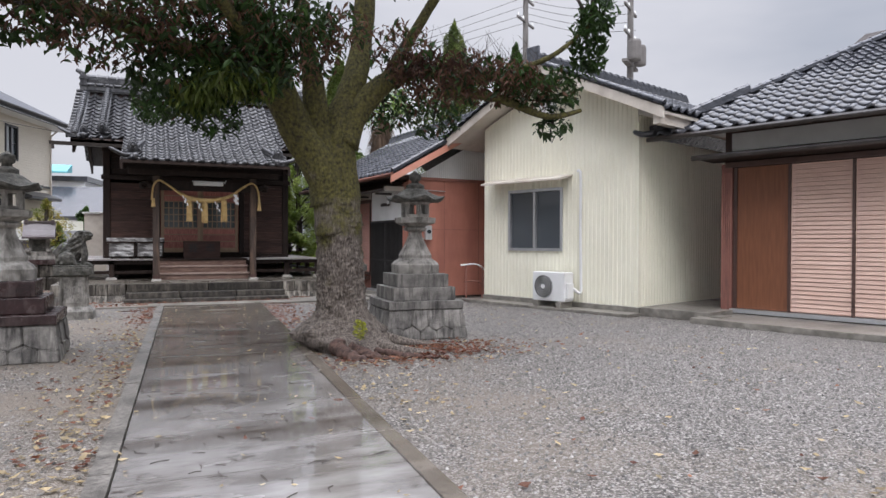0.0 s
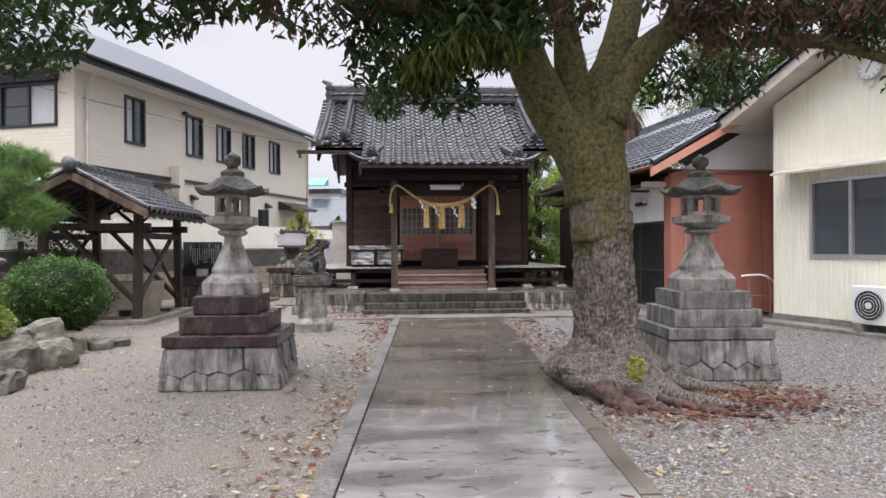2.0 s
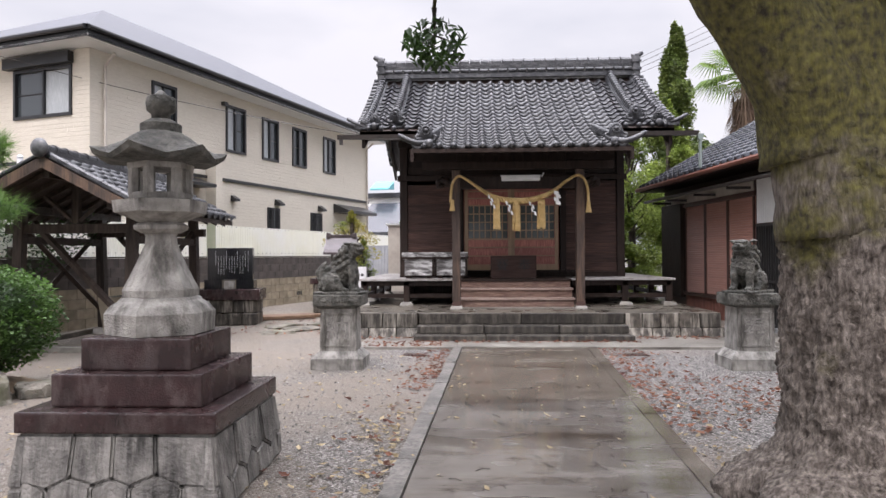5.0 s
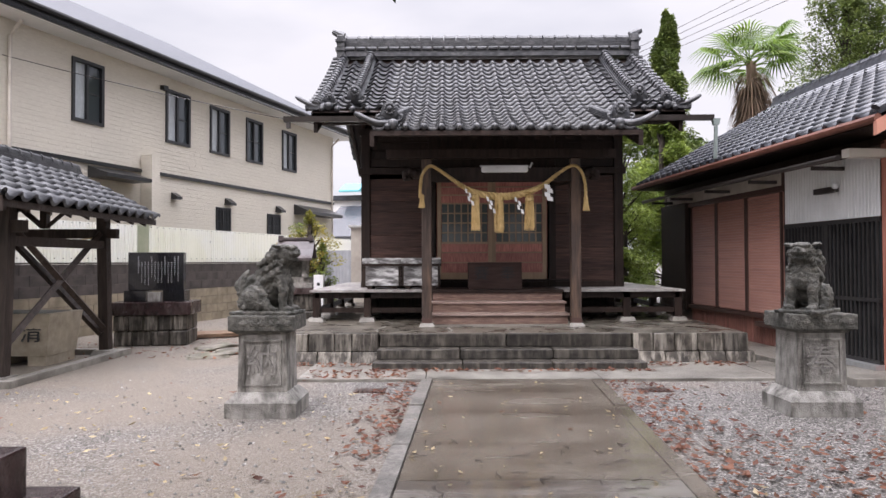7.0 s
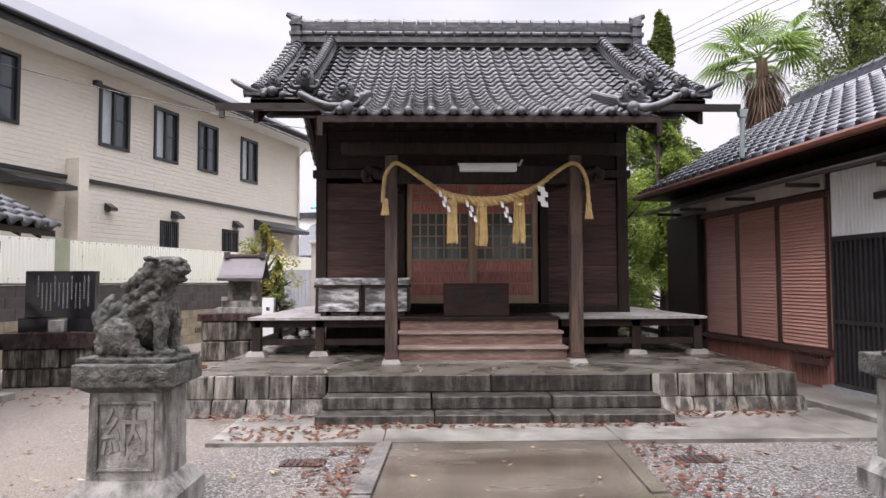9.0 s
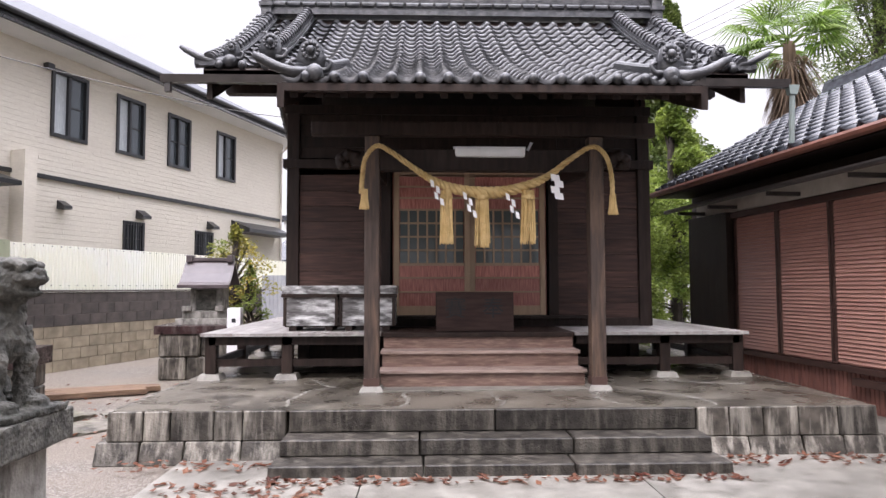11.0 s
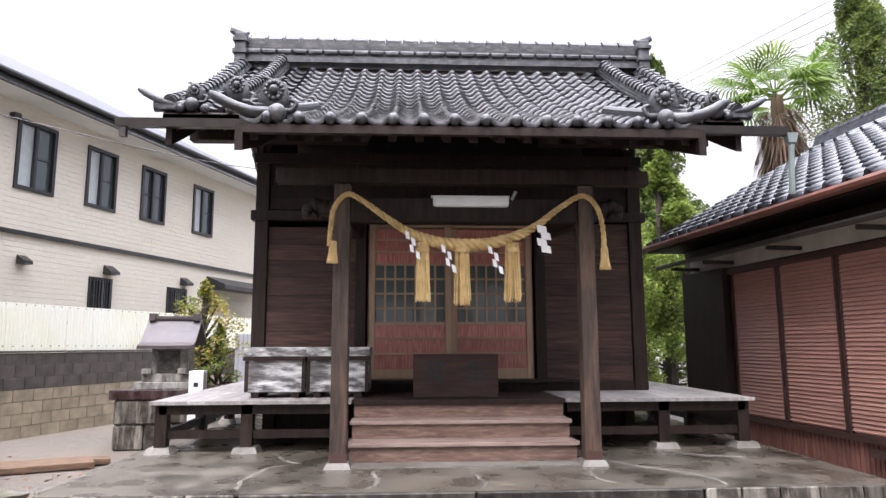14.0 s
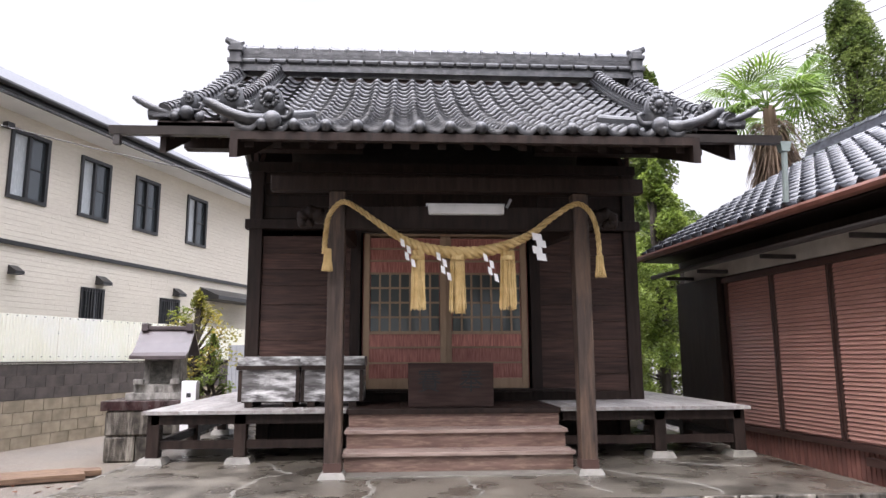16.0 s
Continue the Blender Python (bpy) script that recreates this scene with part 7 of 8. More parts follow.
# the big tree by the path
tree = thing("camphor_tree", (2.28, 9.22, 0), 0, "old mossy broad-leaved tree with flared roots and withering foliage", "tree")
bm = bmesh.new()
NS, NZ = 110, 170
rings = []
for j in range(NZ):
    t = j / (NZ - 1)
    z = -0.06 + 2.3 * t ** 1.2
    cx = -0.10 - 0.30 * max(0, z - 1.75) + 0.14 * math.exp(-max(0.0, z) / 0.3)
    cy = 0.02 - 0.26 * math.exp(-max(0.0, z) / 0.3)
    flare = 1 / (1 + math.exp((z - 0.33) / 0.075))
    r = 0.29 + 0.33 * flare - 0.25 * max(0, z - 1.95) + 0.02 * math.sin(2.2 * z)
    ring = []
    for k in range(NS):
        a = 2 * math.pi * k / NS
        dirn = Vector((math.cos(a), math.sin(a), 0))
        p = Vector((cx, cy, z)) + dirn * r
        knob = flare * (0.30 * noise.noise(p * 2.1 + Vector((3, 1, 0))) + 0.22 * noise.noise(p * 5.2) + 0.06 * math.sin(3 * a + 0.6))
        rr = r * (1 + knob + 0.06 * noise.noise(p * 1.7) + 0.06 * noise.noise(Vector((p.x * 6, p.y * 6, p.z * 1.6))))
        rr += 0.035 * noise.noise(Vector((p.x * 18, p.y * 18, p.z * 7))) + 0.026 * noise.noise(p * 34)
        ring.append(bm.verts.new((cx + rr * math.cos(a), cy + rr * math.sin(a), z)))
    rings.append(ring)
for a, b in zip(rings, rings[1:]):
    for k in range(NS):
        bm.faces.new((a[k], a[(k + 1) % NS], b[(k + 1) % NS], b[k]))
bm.faces.new(rings[-1])


def limb(ctrl, r0, r1, n=26, seg=18):
    pts = curve_points(ctrl, n)
    tube(pts, [r0 + (r1 - r0) * (i / (n - 1)) ** 0.8 for i in range(n)], seg, bm, 0.16)
    return pts


L1 = limb([(-0.15, 0.0, 1.5), (-0.22, 0.0, 2.0), (-0.43, -0.02, 2.45), (-0.72, -0.06, 2.92), (-0.94, -0.12, 3.4), (-1.16, -0.25, 3.85), (-1.5, -0.5, 4.4), (-1.9, -0.7, 5.3)], 0.29, 0.15, 48, 34)
L2 = limb([(-0.08, 0.02, 1.5), (-0.10, 0.03, 2.1), (-0.12, 0.05, 2.6), (-0.09, 0.08, 3.0), (0.05, 0.12, 3.35), (0.18, 0.18, 3.75), (0.3, 0.3, 4.4), (0.4, 0.4, 5.6)], 0.29, 0.13, 48, 34)
L3 = limb([(-0.05, 0.02, 2.7), (0.14, 0.0, 3.15), (0.42, -0.05, 3.5), (0.8, -0.1, 3.72), (1.25, -0.2, 3.76), (1.9, -0.3, 3.75), (2.8, -0.35, 3.8)], 0.21, 0.05)
L4 = limb([(-0.85, -0.15, 3.2), (-1.3, -0.5, 3.45), (-2.0, -0.8, 3.5), (-2.9, -0.9, 3.75), (-4.0, -0.7, 3.9), (-5.3, -0.2, 4.1)], 0.15, 0.05)
L5 = limb([(-0.22, 0.04, 1.9), (-0.33, 0.05, 2.5), (-0.42, 0.04, 3.0), (-0.47, 0.0, 3.45), (-0.55, -0.05, 3.9), (-0.7, -0.2, 4.6)], 0.30, 0.07, 34, 26)
L6 = limb([(0.1, 0.1, 3.3), (0.5, 0.0, 3.6), (0.9, -0.2, 4.3), (1.4, -0.4, 5.2)], 0.11, 0.06)
L7 = limb([(1.3, -0.2, 3.5), (2.1, -0.3, 3.45), (2.9, -0.35, 3.25), (3.4, -0.5, 3.35)], 0.09, 0.03)
L8 = limb([(2.2, -0.3, 3.8), (2.9, -0.5, 4.1), (3.5, -0.6, 4.6)], 0.05, 0.025)
L9 = limb([(-1.2, -0.4, 3.5), (-1.6, -1.2, 3.8), (-2.2, -2.0, 4.3)], 0.1, 0.05)
L10 = limb([(-1.0, -0.3, 3.4), (-1.5, -0.5, 3.2), (-2.0, -0.65, 2.95)], 0.06, 0.02)
L11 = limb([(-1.4, -0.5, 4.1), (-1.9, 0.6, 4.5), (-2.2, 2.0, 4.4), (-2.39, 3.3, 3.95)], 0.07, 0.02)
limb([(0.1, -0.55, 0.14), (0.35, -0.85, 0.05), (0.7, -1.0, 0.0), (0.95, -1.05, -0.04)], 0.11, 0.04, 16, 12)
limb([(0.3, -0.2, 0.16), (0.75, -0.35, 0.04), (1.15, -0.45, -0.02)], 0.11, 0.05, 14, 12)
part("trunk", bm, BARK, tree, smooth=True)
bm = bmesh.new()
for ctrl_, w_ in (([(-0.34, -0.72, 0.12), (-0.26, -0.98, 0.03), (-0.12, -1.2, -0.01), (0.1, -1.4, -0.05)], 0.085), ([(-0.15, -0.75, 0.1), (0.02, -1.05, 0.03), (0.2, -1.25, -0.03)], 0.07), ([(0.1, -0.9, 0.06), (0.5, -1.25, 0.02), (0.9, -1.42, -0.02)], 0.05)):
    tube(curve_points(ctrl_, 40), [w_ * (1 - 0.6 * i_ / 39) * (1 + 0.3 * noise.noise(Vector((i_ * 0.5, w_ * 90, 0)))) for i_ in range(40)], 16, bm, 0.35)
for v_ in bm.verts:
    v_.co += Vector((noise.noise(v_.co * 14), noise.noise(v_.co * 14 + Vector((5, 0, 0))), noise.noise(v_.co * 14 + Vector((0, 7, 0))))) * 0.025
part("exposed_root", bm, REDEARTH, tree, "reddish exposed root", smooth=True)
CL = [  # centre, radii, leaves, withered share
    (-2.15, -0.75, 2.95, 0.55, 0.45, 0.42, 620, 0.05), (-1.45, -0.85, 3.2, 0.6, 0.5, 0.42, 560, 0.1), (-2.85, -0.95, 3.4, 0.75, 0.55, 0.4, 600, 0.6),
    (-3.6, -1.0, 3.55, 0.7, 0.55, 0.36, 560, 0.55), (-4.2, -1.15, 3.28, 0.5, 0.5, 0.36, 420, 0.05), (-4.9, -0.9, 3.65, 0.7, 0.55, 0.35, 520, 0.05),
    (-5.7, -0.1, 3.35, 0.55, 0.5, 0.45, 520, 0.0), (-6.4, 0.0, 3.65, 0.6, 0.5, 0.45, 480, 0.0), (-2.2, -1.5, 4.0, 0.9, 0.7, 0.4, 560, 0.5), (-3.3, -1.7, 4.15, 0.9, 0.7, 0.4, 600, 0.2),
    (-1.1, -0.9, 3.85, 0.7, 0.6, 0.4, 520, 0.2), (0.6, -0.5, 3.75, 0.55, 0.5, 0.35, 420, 0.75), (1.25, -0.35, 3.45, 0.6, 0.5, 0.4, 620, 0.85), (1.95, -0.3, 3.5, 0.6, 0.5, 0.36, 620, 0.8),
    (2.6, -0.3, 3.45, 0.5, 0.45, 0.32, 420, 0.4), (3.1, -0.3, 3.5, 0.4, 0.4, 0.35, 300, 0.15), (3.45, -0.6, 4.15, 0.28, 0.3, 0.55, 420, 0.0), (3.6, -0.65, 4.6, 0.3, 0.3, 0.3, 200, 0.0),
    (3.1, -0.2, 2.95, 0.3, 0.3, 0.22, 110, 0.0), (-0.45, 0.7, 4.1, 0.6, 0.5, 0.35, 260, 0.1), (0.8, 0.9, 3.3, 0.6, 0.4, 0.45, 420, 0.2), (1.5, 0.6, 3.15, 0.45, 0.4, 0.4, 300, 0.2), (-3.6, -2.3, 4.3, 0.9, 0.7, 0.4, 480, 0.2), (-5.0, -2.0, 4.3, 0.9, 0.7, 0.4, 420, 0.0),
    (-1.75, -0.7, 2.62, 0.32, 0.28, 0.22, 130, 0.0), (-0.75, -0.75, 3.45, 0.5, 0.4, 0.35, 460, 0.65), (-1.5, -0.85, 3.6, 0.6, 0.5, 0.4, 620, 0.5), (-2.3, -0.9, 3.55, 0.6, 0.5, 0.36, 620, 0.6), (-0.3, -0.6, 3.85, 0.45, 0.4, 0.3, 360, 0.7),
    (-2.39, 3.37, 3.42, 0.34, 0.3, 0.26, 210, 0.0),
    (0.9, -0.45, 3.45, 0.5, 0.4, 0.3, 480, 0.9), (1.6, -0.4, 3.6, 0.5, 0.4, 0.3, 420, 0.85), (2.3, -0.4, 3.55, 0.45, 0.4, 0.28, 360, 0.7)]
rng = np.random.default_rng(5)
for _ in range(46):  # the upper crown, out of view, added to shade the ground and complete the tree
    a, q = rng.uniform(0, 2 * math.pi), rng.uniform(0.1, 1) ** 0.5
    CL.append((4.0 * q * math.cos(a) - 0.7, 3.3 * q * math.sin(a) - 0.2, 5.6 + 1.9 * rng.random() * (1.15 - q), 1.0, 1.0, 0.55, 330, 0.15))
green, brown, gs, bs = [], [], [], []
twig = bmesh.new()
limbs = [p for l in (L1, L2, L3, L4, L5, L6, L7, L8, L9, L10, L11) for p in l]
for c in CL:
    c = c[:2] + (c[2] + 0.17,) + c[3:]
    c = c[:6] + (int(c[6] * (0.8 if c[7] > 0.6 else 1.15)), c[7])
    pts = clump_points(rng, c[:3], c[3:6], c[6])
    dead = rng.random(c[6]) < c[7]
    green.append(pts[~dead])
    brown.append(pts[dead])
    gs.append(rng.uniform(0.08, 0.16, (~dead).sum()))
    bs.append(rng.uniform(0.06, 0.13, dead.sum()))
    cv = Vector(c[:3])
    root = min(limbs, key=lambda p: (p - cv).length)
    mid = root.lerp(cv, 0.55) + Vector((0, 0, 0.1))
    tube(curve_points([root, mid, cv], 7), [0.03, 0.027, 0.023, 0.02, 0.017, 0.014, 0.01], 6, twig)
    for k in range(7):
        e = Vector(pts[int(rng.integers(len(pts)))])
        tube(curve_points([cv.lerp(root, 0.25), cv.lerp(e, 0.5) + Vector((0, 0, 0.05)), e], 5), [0.012, 0.01, 0.008, 0.006, 0.004], 4, twig)
for k in range(70):  # bare upright shoots
    x = rng.uniform(0.5, 2.6)
    b = min(L3, key=lambda p: abs(p.x - x)) + Vector((0, rng.uniform(-0.1, 0.1), 0.02))
    h = rng.uniform(0.25, 0.6)
    tube([b, b + Vector((rng.normal(0, 0.08), rng.normal(0, 0.06), h * 0.5)), b + Vector((rng.normal(0, 0.18), rng.normal(0, 0.1), h))], [0.006, 0.004, 0.002], 4, twig)
part("twigwork", twig, BARKD, tree, kind="stuff")
leaves("crown", np.concatenate(green), np.concatenate(gs), LEAFG, tree, 1, 0.75, 0.42)
leaves("withered_leaves", np.concatenate(brown), np.concatenate(bs), LEAFB, tree, 2, 0.9, 0.35, "brown withered leaf clusters")
fern = np.concatenate([clump_points(rng, c, (0.3, 0.25, 0.16), 260) for c in ((-1.35, -0.85, 3.2), (-1.7, -0.95, 3.15), (-1.95, -0.9, 2.98))])
leaves("hanging_fronds", fern, rng.uniform(0.14, 0.30, len(fern)), LEAFF, tree, 4, 1.9, 0.10, "yellow-green fronds hanging under the branch")
spr = clump_points(rng, (-0.10, -0.93, 0.33), (0.09, 0.07, 0.13), 150)
leaves("sprout", spr, rng.uniform(0.035, 0.065, 150), LEAFY, tree, 3, 0.0, 0.5, "bright yellow-green sprout at the roots")


def bush(x, y, r, h, n, material, label, seed, size=(0.03, 0.06)):
    t = thing("clipped_bush", (x, y, 0), 0, label, "bush", "garden bushes")
    rg = np.random.default_rng(seed)
    u = rg.normal(0, 1, (n, 3))
    u /= np.linalg.norm(u, axis=1)[:, None]
    bump = np.array([1 + 0.10 * noise.noise(Vector(v) * 2.2 + Vector((seed, 0, 0))) + 0.11 * noise.noise(Vector(v) * 6.5 + Vector((0, seed, 0))) for v in u])
    pts = u * (r * rg.uniform(0.8, 1.06, n) * bump)[:, None] * np.array([1, 1, h / r]) + np.array([0, 0, h + 0.2])
    pts = pts[pts[:, 2] > 0.05]
    leaves("foliage", pts, rg.uniform(*size, len(pts)), material, t, seed, 0.1, 0.6)
    # Solid ball, darker than the leaves, stands in for the bush's shaded inside.
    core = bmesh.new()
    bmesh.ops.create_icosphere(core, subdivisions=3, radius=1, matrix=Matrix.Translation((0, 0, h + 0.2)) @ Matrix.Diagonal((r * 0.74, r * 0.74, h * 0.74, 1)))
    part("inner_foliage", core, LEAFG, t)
    st = bmesh.new()
    for k in range(4):
        tube([(0.1 * math.cos(k * 1.6), 0.1 * math.sin(k * 1.6), 0), (0.25 * math.cos(k * 1.6), 0.25 * math.sin(k * 1.6), h * 0.7)], 0.025, 6, st)
    part("stems", st, BARKD, t)
    return t


bush(-4.87, 12.5, 0.71, 0.56, 11000, LEAFBUSH, "round clipped green bush above garden rocks", 21)
bush(-4.75, 10.35, 0.42, 0.33, 3500, LEAFHEDGE, "small clipped yellow-green bush among rocks", 22)
for k, (x, y, sx, sy, sz) in enumerate(((-4.05, 9.45, 0.3, 0.3, 0.2), (-4.42, 10.4, 0.34, 0.3, 0.33), (-4.15, 10.9, 0.25, 0.28, 0.28), (-4.5, 11.35, 0.28, 0.25, 0.4), (-4.5, 12.0, 0.3, 0.24, 0.25), (-4.2, 12.35, 0.18, 0.16, 0.15), (-4.02, 12.62, 0.14, 0.13, 0.12), (-4.8, 11.7, 0.3, 0.28, 0.36), (-4.0, 8.7, 0.28, 0.3, 0.2), (-5.35, 11.2, 0.34, 0.3, 0.42))):
    rock("garden_rock", (x, y, -0.03), (sx, sy, sz), 40 + k, "rounded grey-brown garden rock edging the planting")
bm = bmesh.new()
bmesh.ops.create_grid(bm, x_segments=24, y_segments=24, size=1)
for v in bm.verts:
    q = max(0, 1 - v.co.x ** 2) * max(0, 1 - v.co.y ** 2)
    v.co = Vector((v.co.x * 1.1, v.co.y * 2.0, 0.34 * q ** 0.6 + 0.05 * noise.noise(v.co * 3) * q - 0.01))
solo("earth_mound", bm, surf("brown_soil", (0.16, 0.11, 0.07), (0.27, 0.20, 0.13), 9, 0.9, 0.5, 50, world_space=True), "brown earth mound planted with bushes", "soil", kind="structure", at=pose(-5.6, 11.2, 0), smooth=True)


def needle_tufts(name, tufts, material, parent, seed, length=0.1, per=26):
    rg = np.random.default_rng(seed)
    n = len(tufts) * per
    c = np.repeat(np.asarray(tufts), per, 0)
    d = rg.normal(0, 1, (n, 3)) + np.array([0, 0, 0.7])
    d /= np.linalg.norm(d, axis=1)[:, None]
    w = np.cross(d, rg.normal(0, 1, (n, 3)))
    w /= np.linalg.norm(w, axis=1)[:, None]
    l = length * rg.uniform(0.7, 1.2, n)[:, None]
    v = np.stack([c - w * 0.004, c + w * 0.004, c + d * l], 1)
    me = bpy.data.meshes.new(name)
    me.from_pydata(v.reshape(-1, 3).tolist(), [], np.arange(n * 3).reshape(-1, 3).tolist())
    me.materials.append(material)
    ob = new(name, me)
    ob.parent = parent
    return ob


pine = thing("pine_tree", (-7.5, 13.6, 0), 0, "green garden pine with layered needle pads", "tree")
bm = tube(curve_points([(0, 0, 0), (0.15, 0.05, 0.8), (-0.1, 0.1, 1.6), (0.2, 0, 2.4), (0.1, 0, 3.1)], 20), [0.16 - 0.006 * i for i in range(20)], 10, None, 0.15)
pads = [(1.1, -0.2, 2.45, 0.8), (-0.5, -0.3, 2.5, 0.8), (0.5, 0.1, 2.95, 0.85), (1.5, 0.0, 2.0, 0.7), (-0.2, 0.2, 3.35, 0.7), (0.6, -0.4, 1.8, 0.75), (-0.7, 0, 1.7, 0.7), (1.3, 0.3, 2.8, 0.6), (0.0, -0.2, 2.1, 0.7)]
rg = np.random.default_rng(8)
tf = []
for x, y, z, r in pads:
    tube(curve_points([(0.1, 0, z - 0.35), (x * 0.5, y * 0.5, z - 0.15), (x, y, z - 0.05)], 7), [0.06, 0.055, 0.05, 0.04, 0.03, 0.025, 0.015], 6, bm)
    p = clump_points(rg, (x, y, z), (r, r * 0.9, 0.3), 250)
    tf.append(p)
part("trunk", bm, BARKD, pine)
needle_tufts("needles", np.concatenate(tf), NEEDLE, pine, 9, 0.2, 26)
pine2 = thing("hedge_shrub", (-8.0, 17.2, 0), 0, "dark evergreen shrub behind the pine", "shrub")
p = np.concatenate([clump_points(rg, (x, y, z), (0.7, 0.6, 0.6), 900) for x, y, z in ((0, 0, 0.8), (0.3, 0.2, 1.6), (-0.6, 0, 1.3), (0.9, 0.1, 1.9), (0.2, 0, 2.3))])
leaves("foliage", p, rg.uniform(0.05, 0.09, len(p)), LEAFG, pine2, 31, 0.2, 0.5)
part("stem", tube([(0, 0, 0), (0.1, 0, 1.6)], 0.06, 8), BARKD, pine2)


def leafy_tree(name, x, y, h, r, n, material, label, seed, size=(0.09, 0.16), base=0.25, category="tree", blobs=16, squeeze=1.0):
    t = thing(name, (x, y, 0), 0, label, category)
    rg = np.random.default_rng(seed)
    bm = tube(curve_points([(0, 0, 0), (0.1, 0.05, h * 0.35), (-0.05, 0, h * 0.7), (0, 0, h * 0.95)], 14), [0.12 * h / 5 * (1 - 0.06 * i) for i in range(14)], 8, None, 0.1)
    pts = []
    blobs = int(blobs * 2.2)
    for k in range(blobs):
        a, f = rg.uniform(0, 2 * math.pi), (k + 0.5) / blobs
        z = h * (base + (1 - base) * f)
        q = r * squeeze_at(f, squeeze) * rg.uniform(0.3, 0.85)
        c = (q * math.cos(a), q * math.sin(a), z)
        tube([(0, 0, z * 0.8), c], [0.035, 0.012], 5, bm)
        pts.append(clump_points(rg, c, (r * 0.36 * min(1, squeeze_at(f, squeeze) + 0.12), r * 0.36 * min(1, squeeze_at(f, squeeze) + 0.12), h * 0.06), n // blobs))
    part("trunk", bm, BARKD, t)
    p = np.concatenate(pts)
    leaves("crown", p, rg.uniform(*size, len(p)), material, t, seed, 0.3, 0.5)
    return t


def squeeze_at(f, s):
    return (1 - f) * s + (1 - s) * math.sin(math.pi * min(1, f * 0.8 + 0.2)) if s < 1 else 1.05 - f


leafy_tree("evergreen_tree", 4.85, 25.4, 5.6, 1.2, 26000, LEAFHEDGE, "light green evergreen tree behind the shrine", 51, (0.05, 0.1), base=0.05, blobs=22, squeeze=0.3)
leafy_tree("evergreen_tree", 4.2, 23.9, 3.4, 0.8, 9000, LEAFHEDGE, "light green evergreen shrub beside the shrine wall", 52, base=0.02, blobs=18, squeeze=0.3)
leafy_tree("evergreen_tree", 6.5, 27.0, 6.0, 1.4, 14000, LEAFHEDGE, "yellow-green evergreen tree behind the roofs", 53, base=0.1, blobs=22, squeeze=0.3)
leafy_tree("conifer_tree", 7.5, 29.5, 9.2, 2.1, 30000, CONIFER, "tall pointed green conifer behind the shrine", 54, (0.1, 0.18), 0.2, blobs=30)
leafy_tree("conifer_tree", 12.3, 27.8, 10.8, 2.0, 46000, CONIFER, "tall green conifer with brown patches", 55, (0.06, 0.12), 0.3, blobs=34, squeeze=0.25)
leafy_tree("conifer_tree", 17.6, 31.5, 11.4, 2.2, 26000, LEAFBUSH, "broad dark green conifer behind the hall roof", 56, (0.1, 0.2), 0.3, blobs=26, squeeze=0.25)
leafy_tree("maple_tree", -3.1, 24.3, 2.6, 1.0, 2600, MAPLE, "small maple turning yellow and orange", 57, (0.05, 0.09), 0.45, blobs=14, squeeze=0.3)
leafy_tree("shrub", -2.75, 24.0, 1.9, 0.5, 1800, LEAFHEDGE, "green shrub behind the miniature shrine", 58, (0.04, 0.08), 0.2, "shrub", blobs=10, squeeze=0.3)
leafy_tree("round_hedge", -2.9, 36.0, 2.9, 1.5, 5000, LEAFBUSH, "far green hedge beyond the boundary", 59, (0.1, 0.18), 0.1, "hedge", blobs=12, squeeze=0.3)

# fan palm
palm = thing("fan_palm", (7.5, 23.6, 0), 0, "fan palm with green fronds and a skirt of dead leaves", "palm")
part("trunk", tube(curve_points([(0, 0, 0), (0.05, 0, 3.0), (0.0, 0, 6.1)], 16), [0.17 - 0.004 * i for i in range(16)], 10, None, 0.25), PALMD, palm)
rn = random.Random(61)


def fan(origin, az, el, stalk, size, material, droop):
    bm = bmesh.new()
    d = Vector((math.cos(az) * math.cos(el), math.sin(az) * math.cos(el), math.sin(el)))
    o = Vector(origin)
    h = o + d * stalk
    tube([o, o.lerp(h, 0.5) + Vector((0, 0, 0.04)), h], [0.016, 0.013, 0.01], 5, bm)
    s = d.cross(Vector((0, 0, 1))).normalized()
    for k in range(22):
        a = radians(-105 + 210 * k / 21)
        v = (d * math.cos(a) + s * math.sin(a)).normalized()
        l = size * (0.75 + 0.25 * math.cos(a))
        wv = v.cross(Vector((0, 0, 1)))
        if wv.length < 0.1:
            wv = s
        wv = wv.normalized() * 0.022
        m1 = h + v * l * 0.55 + Vector((0, 0, 0.02))
        tip = h + v * l + Vector((0, 0, -droop * l))
        a0, a1, a2 = bm.verts.new(h), bm.verts.new(m1 + wv), bm.verts.new(tip)
        a3, a4 = bm.verts.new(m1 - wv), bm.verts.new(m1 + Vector((0, 0, 0.015)))
        bm.faces.new((a0, a1, a4))
        bm.faces.new((a0, a4, a3))
        bm.faces.new((a1, a2, a4))
        bm.faces.new((a4, a2, a3))
    return part("frond", bm, material, palm)


for k in range(26):
    fan((rn.uniform(-0.05, 0.05), rn.uniform(-0.05, 0.05), 6.05 + rn.uniform(-0.1, 0.2)), k * 2.4, rn.uniform(-0.3, 1.2), rn.uniform(0.5, 0.85), rn.uniform(0.65, 0.85), PALMG, rn.uniform(0.1, 0.5))
for k in range(26):
    tagged(fan((0, 0, 6.0 - 0.045 * k), k * 2.1, rn.uniform(-1.35, -0.9), rn.uniform(0.2, 0.45), rn.uniform(0.5, 0.7), PALMD, 0.5), "hanging dead brown frond")

# ---- fallen leaves and pebbles ----
rg = np.random.default_rng(71)


